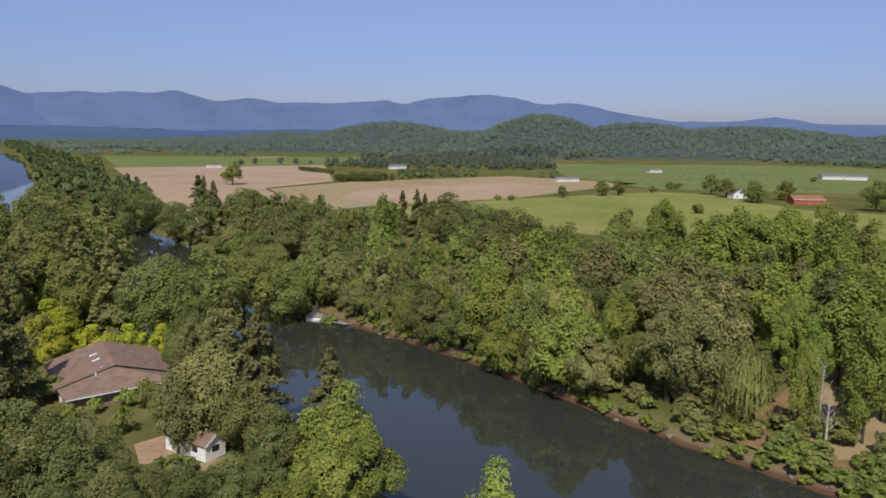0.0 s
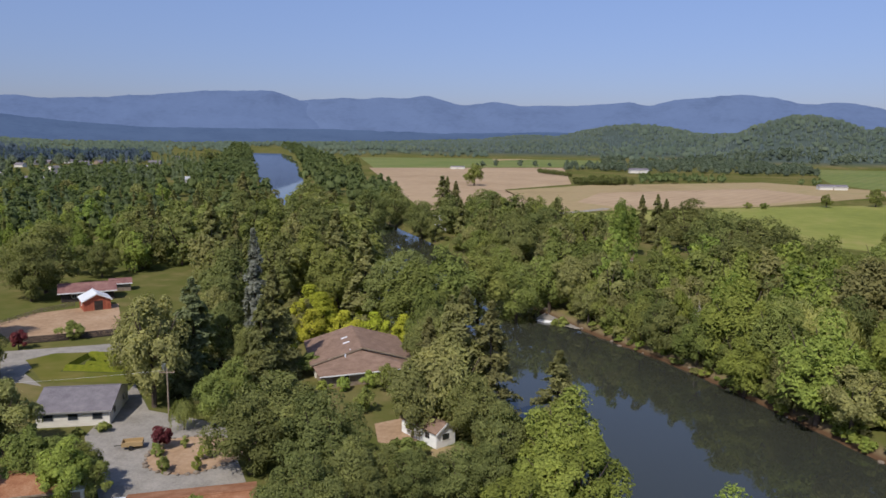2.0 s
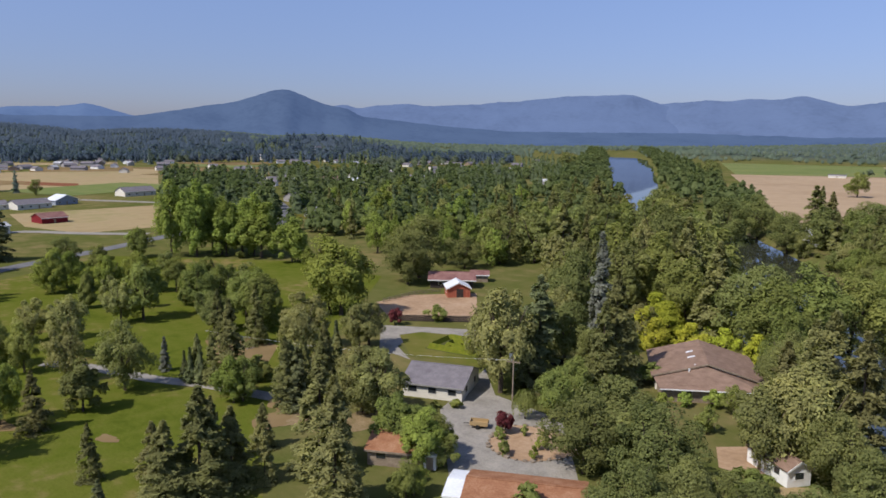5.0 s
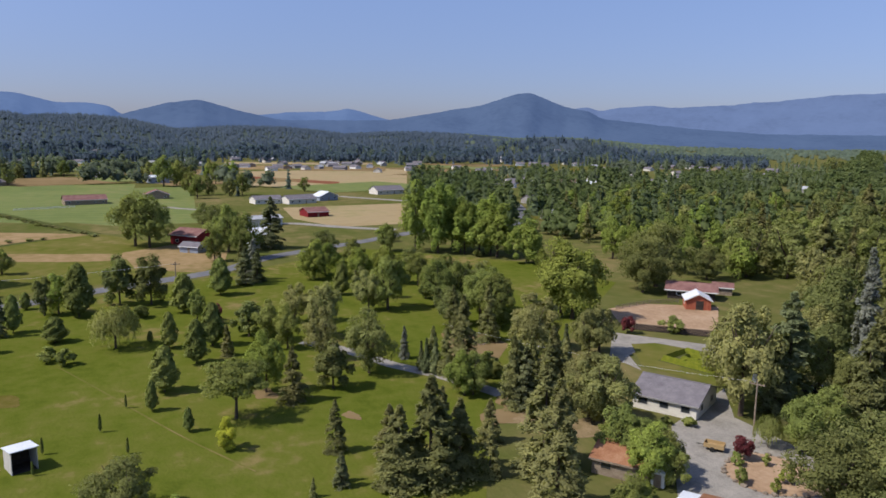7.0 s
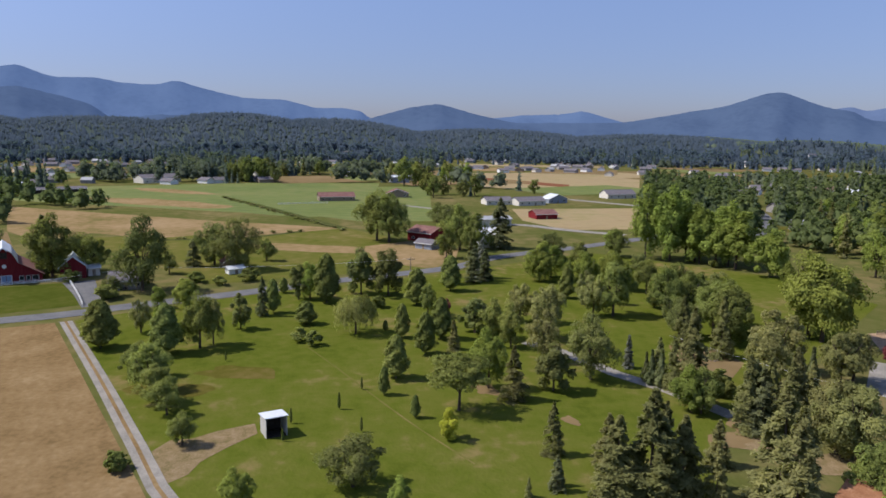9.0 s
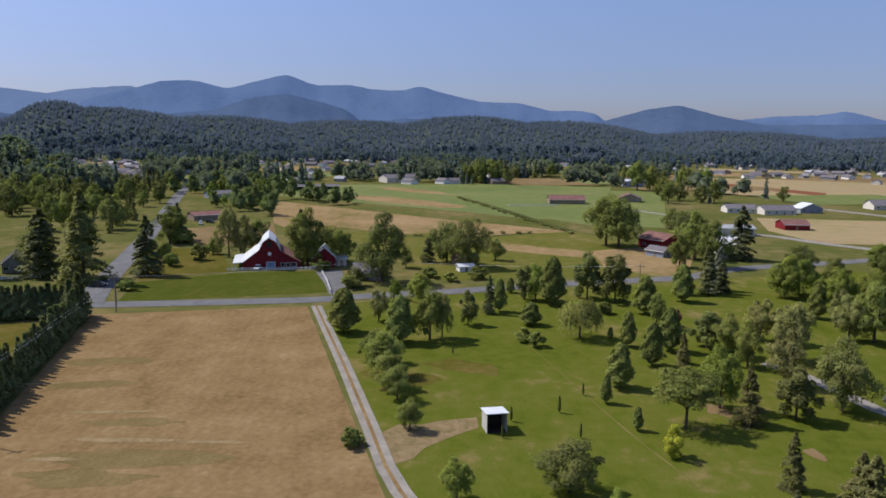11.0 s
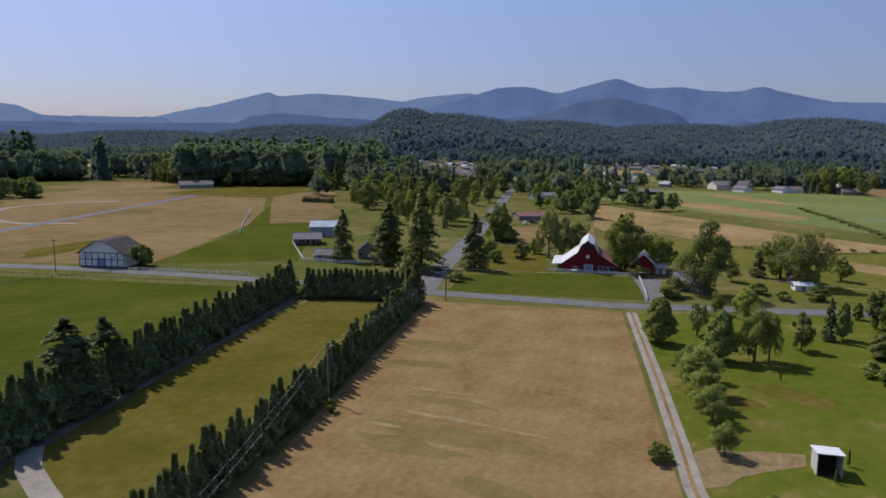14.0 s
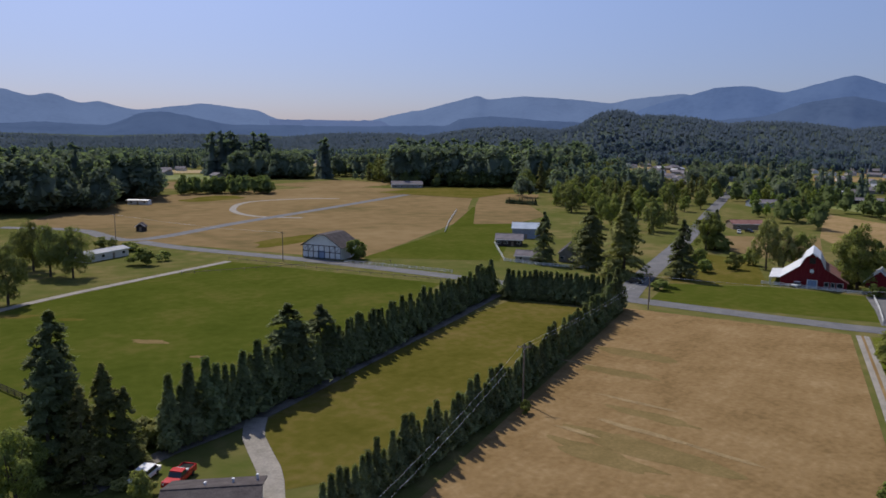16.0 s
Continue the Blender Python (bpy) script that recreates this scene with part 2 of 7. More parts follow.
# Conifers lightened and blued in their colour to stand for haze.
M["hazefir"] = mat("hazy_far_conifers", [(0.1, 0.137, 0.145), (0.125, 0.162, 0.162), (0.15, 0.182, 0.168)], rough=0.95, scale=0.008, vary=0.5, leaf=0.45, spec=0.0)


# ---- helpers of this scene ----
def mesh(name, verts, faces, material, smooth=False):
    me = bpy.data.meshes.new(name)
    me.from_pydata(verts, [], faces)
    if isinstance(material, (list, tuple)):
        for q in material:
            me.materials.append(q)
    else:
        me.materials.append(material)
    if smooth:
        me.shade_smooth()
    return me


def quick(name, v, f, material, soft=None):
    """A mesh of triangles or quads from numpy arrays; soft: a normal for each corner point."""
    me = bpy.data.meshes.new(name)
    k = f.shape[1]
    me.vertices.add(len(v))
    me.vertices.foreach_set("co", np.asarray(v, np.float32).ravel())
    me.loops.add(f.size)
    me.loops.foreach_set("vertex_index", np.asarray(f, np.int32).ravel())
    me.polygons.add(len(f))
    me.polygons.foreach_set("loop_start", np.arange(0, f.size, k, dtype=np.int32))
    me.update(calc_edges=True)
    me.materials.append(material)
    if soft is not None:
        me.normals_split_custom_set_from_vertices(soft.astype(np.float32))
    return me


def inside(p, poly):
    x, y = p
    c = False
    for i in range(len(poly)):
        (x1, y1), (x2, y2) = poly[i - 1], poly[i]
        if (y1 > y) != (y2 > y) and x < (x2 - x1) * (y - y1) / (y2 - y1) + x1:
            c = not c
    return c


def spline(pts, step):
    """Points along a smooth curve through pts, about step apart; extra columns are carried along."""
    P = [np.array(p, float) for p in pts]
    P = [2 * P[0] - P[1]] + P + [2 * P[-1] - P[-2]]
    out = []
    for i in range(1, len(P) - 2):
        n = max(2, int(np.linalg.norm((P[i + 1] - P[i])[:2]) / step))
        for j in range(n):
            t = j / n
            a, b, c, d = P[i - 1:i + 3]
            out.append(0.5 * (2 * b + (c - a) * t + (2 * a - 5 * b + 4 * c - d) * t * t + (3 * b - a - 3 * c + d) * t ** 3))
    out.append(P[-2])
    return np.array(out)


# ---- river and terrain ----
RIVER = spline([(170, -110, 22), (95, 15, 22), (24, 92, 23), (-14, 140, 23), (-56, 188, 21), (-108, 275, 20), (-190, 385, 19),
                (-325.5, 554.5, 20), (-460.9, 772.2, 26), (-623.5, 1033.4, 34), (-879.0, 1436.5, 42), (-1251.5, 2003.6, 50)], 8)


def river_gap(x, y):
    """Metres from the water's edge; negative in the river."""
    d = np.full(np.shape(x), 1e9)
    for px, py, w in RIVER:
        d = np.minimum(d, np.hypot(x - px, y - py) - w)
    return d


# wooded hills: bearing, width in degrees, height, distance of the foot and of the crest
HILLS = [(4, 6.5, 78, 1750, 2400), (-7.5, 5.5, 92, 1300, 1900), (-14.5, 7, 74, 1400, 2000), (-22, 10, 68, 1500, 2100), (-36, 12, 58, 1500, 2200), (-4, 22, 50, 1500, 2100),
         (11.5, 5, 40, 2100, 2700), (55, 6, 32, 1200, 1500), (66, 11, 44, 1300, 1800), (78, 11, 54, 1300, 1900), (90, 9, 76, 1300, 1900),
         (97, 9, 86, 1300, 1900), (106, 11, 72, 1300, 1900), (116, 10, 78, 1300, 1900), (126.3, 4.2, 99, 1250, 1750), (123.5, 9.5, 88, 1250, 1750), (134, 9, 60, 1300, 1900), (145, 10, 42, 1400, 2100),
         (157, 11, 36, 1500, 2200), (172, 14, 34, 1500, 2200)]


def lift(x, y):
    """Height of the hills, without the river bed."""
    r, az = np.hypot(x, y), np.degrees(np.arctan2(-x, y))
    z = np.zeros(np.shape(x))
    for a, w, h, r0, r1 in HILLS:
        s = np.clip((r - r0) / (r1 - r0), 0, 1)
        s = s * s * (3 - 2 * s)
        z = np.maximum(z, h * np.exp(-(np.abs(az - a) / w) ** 2.2) * s)
    return z


def height(x, y):
    g = river_gap(x, y)
    s = np.clip((g + 3.0) / 8.0, 0, 1)
    return lift(x, y) - 3.6 * (1 - s * s * (3 - 2 * s))


front = np.arange(-48, 186, 0.4)
back = np.arange(186, 312, 6.0)
ANG = np.radians(np.concatenate([front, back]))
RAD = [8.0]
while RAD[-1] < 4900:
    r = RAD[-1]
    RAD.append(r * (1.016 if 55 < r < 420 else 1.04))
RAD = np.array(RAD)
AA, RR = np.meshgrid(ANG, RAD)
GX, GY = -np.sin(AA) * RR, np.cos(AA) * RR
GZ = height(GX.ravel(), GY.ravel())
na, nr = len(ANG), len(RAD)
idx = np.arange(na * nr).reshape(nr, na)
nxt = np.roll(idx, -1, axis=1)
quads = np.stack([idx[:-1], nxt[:-1], nxt[1:], idx[1:]], -1).reshape(-1, 4)[:, ::-1]
gv = np.column_stack([GX.ravel(), GY.ravel(), GZ])
gv = np.vstack([gv, [[0, 0, 0]]])
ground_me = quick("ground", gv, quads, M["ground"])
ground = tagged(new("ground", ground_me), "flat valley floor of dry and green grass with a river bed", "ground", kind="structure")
cap = mesh("ground_centre", [(-8 * math.sin(a), 8 * math.cos(a), 0) for a in ANG[::6]], [list(range(len(ANG[::6])))], M["ground"])
tagged(new("ground_centre", cap), "grass below the flying camera", "ground", kind="structure")

# water
wm = bpy.data.materials.new("river_water")
wm.use_nodes = True
wb = wm.node_tree.nodes["Principled BSDF"]
wb.inputs["Base Color"].default_value = (0.03, 0.032, 0.024, 1)
wb.inputs["Roughness"].default_value = 0.025
wb.inputs["Specular IOR Level"].default_value = 1.0
wb.inputs["IOR"].default_value = 1.33
wt, wbp = wm.node_tree.nodes.new("ShaderNodeTexNoise"), wm.node_tree.nodes.new("ShaderNodeBump")
wt.inputs["Scale"].default_value, wt.inputs["Detail"].default_value = 0.5, 3
wbp.inputs["Strength"].default_value, wbp.inputs["Distance"].default_value = 0.06, 0.05
wm.node_tree.links.new(wt.outputs["Fac"], wbp.inputs["Height"])
wm.node_tree.links.new(wbp.outputs[0], wb.inputs["Normal"])
dxy = np.gradient(RIVER[:, :2], axis=0)
nrm = np.column_stack([-dxy[:, 1], dxy[:, 0]]) / np.linalg.norm(dxy, axis=1)[:, None]
wl, wr = RIVER[:, :2] + nrm * (RIVER[:, 2:] + 1.6), RIVER[:, :2] - nrm * (RIVER[:, 2:] + 1.6)
wv = np.column_stack([np.vstack([wl, wr]), np.full(2 * len(wl), -2.2)])
k = len(wl)
wf = np.array([[i, i + k, i + k + 1, i + 1] for i in range(k - 1)])
tagged(new("river", quick("river", wv, wf, wm)), "calm dark green river between wooded banks", "river", kind="structure")

BLOCK = []


def many_hit(x, y):
    return any(inside((x, y), b) for b in BLOCK) or float(river_gap(np.array([x]), np.array([y]))[0]) < 120


def patch(name, pts, material, z=0.03, label="", block=True, cat="field"):
    """A flat piece of land with its own cover, laid on the ground."""
    pts = [tuple(p) for p in pts]
    me = mesh(name, [(x, y, z) for x, y in pts], [list(range(len(pts)))], material)
    if me.polygons[0].normal.z < 0:
        me.flip_normals()
    if block:
        BLOCK.append(pts)
    return tagged(new(name, me), label, cat, kind="structure")


def strip(name, pts, width, material, z=0.06, label="", cat="road", thick=0.0):
    P = spline(pts, 6)[:, :2]
    d = np.gradient(P, axis=0)
    n = np.column_stack([-d[:, 1], d[:, 0]]) / np.linalg.norm(d, axis=1)[:, None]
    L, R = P + n * width / 2, P - n * width / 2
    v = np.column_stack([np.vstack([L, R]), np.full(2 * len(P), z)])
    m = len(P)
    f = np.array([[i + m, i + m + 1, i + 1, i] for i in range(m - 1)])
    BLOCK.append([tuple(p) for p in L] + [tuple(p) for p in R[::-1]])
    return tagged(new(name, quick(name, v, f, material)), label, cat, kind="structure")


# ---- roads, drives, fields ----
strip("road", [(-103.1, -316.4), (-111.8, -286.9), (-135.5, -236.4), (-156.4, -181.4), (-174.0, -125.4), (-192.5, -69.0), (-199.5, -56.5), (-214.8, -26.6), (-231.4, 2.7), (-251.1, 42.2), (-272.7, 64.1), (-297.6, 109.2), (-342.4, 182.7)], 7.0, M["asphalt"], 0.07, "grey asphalt country road", "road")
strip("road", [(-174.3, -123.1), (-207.8, -139.3), (-311.2, -185.4), (-473.4, -261.8), (-688.6, -361.8)], 7.5, M["asphalt"], 0.08, "grey asphalt side road running to the hills", "road")
strip("road", [(-66.7, -400.2), (-93.3, -368.6), (-103.6, -322.2), (-164.9, -354.0), (-232.1, -388.2), (-349.0, -449.5)], 7.0, M["asphalt"], 0.075, "grey asphalt lane across dry fields", "road")
strip("driveway", [(-186.4, -63.8), (-140.7, -42.8), (-108.3, -28.4), (-88.2, -19.1), (-60, 0), (-30, 14)], 2.8, M["gravel"], 0.075, "pale gravel two-track farm drive", "driveway")
strip("grass_crown", [(-186.4, -63.8), (-140.7, -42.8), (-108.3, -28.4), (-88.2, -19.1), (-60, 0), (-30, 14)], 0.6, M["dry"], 0.085, "dry grass crown between two wheel tracks", "driveway")
strip("gravel_track", [(-149.7, -149.5), (-117.2, -134.7), (-77.6, -117.8), (-51.4, -106.3), (-36.2, -102.5), (-23.9, -97.0)], 3.0, M["track"], 0.07, "gravel track in the shade of a hedge", "driveway")
strip("gravel_track", [(-52.0, -106.4), (-47.9, -99.5), (-44.7, -88.5), (-41.2, -80.9), (-35, -70)], 3.4, M["gravel"], 0.074, "curving gravel drive", "driveway")

patch("hay_field", [(-164.8, -117.9), (-185.4, -66.0), (-87.1, -21.1), (-45, 0), (-30, -60), (-56.0, -68.8), (-94.9, -85.6), (-162.9, -114.5)], M["dry"], 0.03, "mown dry tan hay field with faint mowing rows")
patch("mown_strip", [(-147.6, -141.8), (-156.5, -122.7), (-100.8, -97.1), (-50.4, -79.5), (-41.7, -82.0), (-52.5, -104.5), (-78.5, -117.1), (-118.4, -133.9)], M["mown"], 0.03, "olive mown grass strip between two hedges")


def blob(name, cx, cy, rx, ry, turn, material, z, label, cat="field"):
    """An uneven rounded patch of other ground."""
    c, sn = math.cos(turn), math.sin(turn)
    pts = []
    for i in range(28):
        a = 2 * math.pi * i / 28
        k = 1 + 0.45 * noise.noise((math.cos(a) * 1.4 + cx, math.sin(a) * 1.4 + cy, 0)) + 0.2 * noise.noise((math.cos(a) * 5 + cx, math.sin(a) * 5, 3))
        u, v = rx * k * math.cos(a), ry * k * math.sin(a)
        pts.append((cx + c * u - sn * v, cy + sn * u + c * v))
    return patch(name, pts, material, z, label, block=False, cat=cat)


blob("bare_spot", -54.1, -161.8, 4.4, 1.6, -0.85, M["hayfaint"], 0.045, "bare earth spot in a pasture")
blob("bare_spot", -35.6, -204.7, 5.0, 2.0, -0.7, M["mown"], 0.045, "dry spot in a pasture")
blob("bare_spot", -45.7, -193.2, 3.5, 1.5, -0.7, M["mown"], 0.045, "dry spot in a pasture")
blob("bare_spot", -57.7, -144.5, 1.6, 0.7, -0.7, M["hayfaint"], 0.045, "bare earth spot in a pasture")
patch("worn_spot", [(-106.5, -26.0), (-110.3, -24.1), (-110.5, -21.0), (-113.0, -17.6), (-115.4, -12.2), (-111.3, -11.4), (-106.2, -15.6), (-102.1, -18.4), (-98.2, -19.4), (-95.8, -21.7)], M["worn"], 0.05, "worn bare earth beside a shed", block=False)
blob("worn_spot", -100.0, 67.1, 4.5, 7.0, 0.3, M["worn"], 0.045, "bare brown earth under trees")
blob("worn_spot", -99.7, 60.4, 3.0, 3.5, 0.3, M["dryfar"], 0.047, "dry earth under trees")
blob("worn_spot", -126.7, 27.9, 3.0, 2.0, 0.3, M["dryfar"], 0.047, "dry spot in a lawn")
blob("worn_spot", -110.4, 38.6, 2.2, 1.2, 0.3, M["dryfar"], 0.047, "dry spot in a lawn")
blob("worn_spot", -141.7, -17.0, 8.0, 4.0, 1.3, M["mown"], 0.046, "yellowed spot in a lawn")
blob("worn_spot", -133.4, -28.9, 7.0, 4.0, 1.3, M["mown"], 0.046, "yellowed spot in a lawn")
blob("worn_spot", -90.4, 70.4, 5.0, 4.0, 0.6, M["worn"], 0.048, "bare brown earth under trees")
blob("worn_spot", -104.8, 67.7, 4.0, 5.0, 0.6, M["dryfar"], 0.048, "dry earth under trees")
blob("green_patch", -157.8, -283.2, 22, 9, 0.4, M["mown"], 0.05, "greener patch in a dry field")
blob("green_patch", -213.9, -494.0, 30, 14, 0.4, M["mown"], 0.05, "greener patch in a dry field")
strip("track", [(-203.7, -355.7), (-186.2, -377.9), (-191.0, -415.7), (-221.7, -457.8), (-266.2, -460.5), (-286.3, -447.7)], 4.0, M["gravel"], 0.072, "pale looping dirt track in a dry field", "driveway")
M["swath"] = mat("pale_swath", [(0.17, 0.12, 0.058), (0.22, 0.16, 0.08), (0.27, 0.2, 0.105)], scale=0.4, bump=0.8, bump_scale=1.2)
for x, y, a, b, q in ((-96.5, -63, 9.5, 0.8, 1.75), (-98.2, -50, 6.0, 0.6, 1.7), (-106.5, -72, 8.0, 0.55, 1.83), (-116, -95, 6, 0.5, 1.85), (-88.5, -70, 3.5, 0.7, 1.8)):
    blob("hay_swath", x, y, a, b, q, M["swath"], 0.06, "thin pale swath of cut hay", "hay")
for x, y, a, b, q in ((-91, -58, 12, 3.2, 1.75), (-84, -62, 9, 2.4, 1.7), (-103, -66, 8, 1.6, 1.8), (-118, -84, 9, 2.0, 1.9), (-79, -44, 7, 2.5, 1.5), (-131, -88, 10, 2.5, 1.8)):
    blob("green_patch", x, y, a, b, q, M["hayfaint"], 0.045, "faintly greener patch in a mown field", "field")
strip("foot_path", [(-157.7, -5.0), (-141.3, 1.5), (-121.7, 8.9), (-108.7, 14.2), (-96.5, 19.9)], 0.35, M["meadow"], 0.06, "narrow worn foot path across a lawn", "path")
strip("park_lane", [(-156.4, 43.3), (-147.3, 49.6), (-132.6, 55.2), (-122.7, 61.1), (-108.7, 66.5)], 3.4, M["gravel"], 0.06, "pale gravel lane through a park", "path")
patch("packing_yard", [(-456.1, 1684.2), (-408.8, 2379.6), (-230.0, 2400.4), (-161.7, 1832.7), (-264.7, 1539.1), (-339.3, 1326.3)], M["straw"], 0.04, "pale bare farm yard beyond the fields")
strip("lane", [(-76.0, 439.1), (-64.6, 454.1), (-48.6, 486.2)], 6, M["gravel"], 0.07, "pale gravel farm lane")
patch("stubble_field", [(-782.3, 2117.6), (-620.7, 2231.0), (-476.6, 1622.9), (-576.5, 1527.5)], M["soil"], 0.041, "pale brown field beyond green crops")
patch("dry_clearing", [(-150.4, 74.7), (-146.1, 84.5), (-135.8, 84.4), (-126.1, 75.7), (-133.4, 69.0)], M["dryfar"], 0.045, "dry clearing with a stone ring", block=True)
patch("pasture", [(-112.1, -248.7), (-147.2, -172.1), (-85.5, -134.3), (-39.2, -110.7), (-14.7, -102.6), (-33.9, -212.7)], M["pasture"], 0.03, "bright green fenced pasture")
patch("barn_lawn", [(-205.3, -127.9), (-225.9, -105.8), (-236.5, -78.3), (-204.0, -65.7), (-178.5, -117.5)], M["pasture"], 0.03, "bright green lawn before a red barn")
patch("lawn", [(-187.2, -62.1), (-210.2, -26.1), (-242.6, 40.8), (-279.6, 102.5), (-224.6, 148.3), (-182.6, 153.1), (-138.0, 102.9), (-111.3, 67.0), (-76.9, 45.0), (-60, 40), (-62, 4), (-88.5, -18.5)], M["lawn"], 0.025, "green parkland lawn planted with young trees", block=False)
patch("green_field", [(-325.3, -349.0), (-353.2, -315.7), (-238.3, -230.0), (-191.8, -191.0), (-154.9, -226.8), (-230.6, -266.9)], M["pasture"], 0.03, "bright green paddock")
patch("dry_field", [(-78.9, -413.7), (-159.7, -539.4), (-354.9, -554.6), (-414.0, -442.6), (-269.8, -297.0), (-152.4, -223.4), (-103.9, -315.8)], M["dryfar"], 0.028, "dry tan field beside the lanes")
patch("green_field", [(-651.1, -196.5), (-701.7, -71.0), (-702.0, 47.1), (-429.9, 22.0), (-411.3, -14.5), (-438.4, -49.8), (-527.8, -218.4)], M["crop"], 0.03, "green irrigated field")
patch("dry_field", [(-479.8, -192.8), (-440.5, -128.7), (-401.1, -65.6), (-396.0, -56.4), (-375.9, -16.5), (-362.1, 6.6), (-343.4, -24.6), (-327.5, -51.3), (-341.4, -60.3), (-332.2, -75.6), (-352.1, -107.2), (-319.8, -115.6), (-361.9, -146.5)], M["drygreen"], 0.034, "dry tan strip between a green field and a meadow")
patch("bare_yard", [(-405, -425), (-440, -395), (-360.8, -331.4), (-324.8, -285.1), (-282.7, -268.8), (-262.4, -280.9), (-335.9, -357.7)], M["dryfar"], 0.05, "bare tan yard beside a paddock", block=False)
blob("dry_streak", -502, -108, 62, 17, 0.92, M["drygreen"], 0.036, "dry tan streak in a green field")
blob("dry_streak", -600, -120, 45, 12, 0.8, M["drygreen"], 0.036, "dry tan streak in a green field")
patch("meadow", [(-335.3, -108.9), (-362.6, 8.4), (-324.8, 30.8), (-297.5, 51.2), (-253.3, 45.4), (-229.2, -37.0), (-262.0, -60.0)], M["meadow"], 0.03, "yellowish green meadow", block=False)
patch("dry_yard", [(-302.7, 14.0), (-318.7, 36.0), (-294.1, 52.1), (-266.4, 46.0), (-250.3, 35.4), (-263.3, 16.6)], M["drygreen"], 0.037, "dry grass beside a barn", block=False)
patch("yard_grass", [(-272.3, -156.7), (-267.6, -130.4), (-227.9, -106.7), (-206.2, -128.4), (-222.0, -134.7)], M["mown"], 0.03, "mown grass beside a barn", block=False)
patch("dry_yard", [(-326.1, -181.1), (-358.3, -144.9), (-277.7, -109.7), (-285.2, -150.0)], M["dryfar"], 0.029, "dry grass yard", block=False)
patch("green_field", [(-610.6, -48.7), (-647.2, 18.3), (-659.9, 89.0), (-390.5, 54.7), (-392.9, 15.2), (-451.9, -36.9)], M["crop"], 0.033, "green irrigated field")
blob("dry_streak", -300, -8, 30, 9, 1.15, M["drygreen"], 0.036, "dry streak in a meadow")
patch("straw_field", [(-894.8, 172.5), (-936.3, 409.9), (-635.6, 278.3), (-604.2, 181.5), (-663.3, 127.5)], M["straw"], 0.03, "golden stubble field before the town")
patch("red_track", [(-798.9, 165.7), (-683.9, 228.0), (-645.6, 215.2), (-749.9, 155.5)], M["redsoil"], 0.04, "long strip of red earth")
patch("dry_field", [(-453.5, 114.3), (-456.3, 199.9), (-350.7, 153.7), (-349.6, 116.3), (-391.0, 104.6)], M["straw"], 0.031, "golden dry paddock")
strip("lane", [(-480.6, 47.7), (-461.1, 61.6), (-446.2, 73.9)], 5, M["gravel"], 0.07, "pale gravel lane")
strip("lane", [(-374.5, 77.0), (-371.2, 99.3), (-349.6, 116.3), (-329.4, 138.3)], 7, M["gravel"], 0.07, "pale gravel farm lane")
strip("lane", [(-522.5, 174.1), (-496.5, 190.9), (-472.0, 206.7)], 8, M["gravel"], 0.07, "pale gravel farm lane")
strip("road", [(-595.9, 305.6), (-529.1, 297.5), (-448.8, 275.6), (-381.8, 243.6), (-326.9, 202.8), (-340.2, 181.5)], 8, M["asphalt"], 0.07, "winding asphalt road past houses")
patch("corral", [(-154.4, 127.2), (-155.4, 140.4), (-143.7, 156.7), (-120.9, 132.5), (-136.0, 117.4)], M["dirt"], 0.035, "bare earth corral")
patch("parking", [(-134.5, 112.5), (-115.1, 127.0), (-110.8, 121.7), (-122.9, 113.5), (-118.1, 103.5), (-109.0, 99.0), (-119.3, 99.3)], M["gravel"], 0.04, "pale grey paved drive loop")
patch("gravel_yard", [(-84.7, 83.8), (-94.4, 105.9), (-83.1, 96.1), (-67.7, 95.2), (-58.0, 84.4), (-50.3, 75.9), (-59.9, 66.8), (-66.8, 67.9)], M["gravel"], 0.04, "pale gravel yard with a round planted island")
# across the river
patch("ploughed_field", [(-418.5, 936.3), (-176.6, 1099.0), (-107.8, 721.2), (-150.0, 621.0), (-77.1, 445.6), (-139.6, 398.4)], M["soil"], 0.03, "bare brown ploughed field")
patch("stubble_field", [(-147.0, 608.4), (-90.6, 715.8), (74.4, 851.3), (196.1, 744.4), (47.9, 543.6), (-45.6, 474.8), (-77.1, 445.6)], M["straw"], 0.03, "golden stubble field")
patch("ploughed_field", [(-69.2, 621.5), (59.5, 745.0), (112.2, 652.0), (31.1, 541.2), (-40.0, 495.5), (-74.7, 526.1)], M["soil"], 0.034, "bare brown ploughed field")
patch("dry_field", [(-743.5, 2144.8), (-484.1, 2818.5), (-205.8, 2147.2), (-172.8, 1669.8), (-476.6, 1622.9)], M["straw"], 0.03, "dry ground round far farm sheds")
patch("crop_field", [(-621.4, 1346.9), (-179.9, 1620.0), (-128.6, 1157.5), (-412.1, 938.1)], M["crop"], 0.03, "long green crop field")
patch("green_meadow", [(47.5, 538.7), (180.9, 630.3), (220.6, 606.3), (236.1, 483.6), (277.4, 460.5), (164.9, 270.4), (83.0, 339.8), (-74.9, 432.7)], M["yellowgreen"], 0.032, "yellow green hay meadow")
patch("green_field", [(173.0, 1304.4), (508.1, 1613.2), (707.9, 1187.8), (377.9, 630.2), (190.8, 665.2), (141.8, 866.2)], M["crop"], 0.03, "green pasture with scattered trees")

# clearings of the far valley: bearings, distances
CLEAR = [(121.0, 125.6, 620, 1230), (102.5, 113.0, 860, 1230), (67.0, 82.0, 900, 1270), (144.2, 150.0, 930, 1230), (155.5, 160.5, 620, 960)]


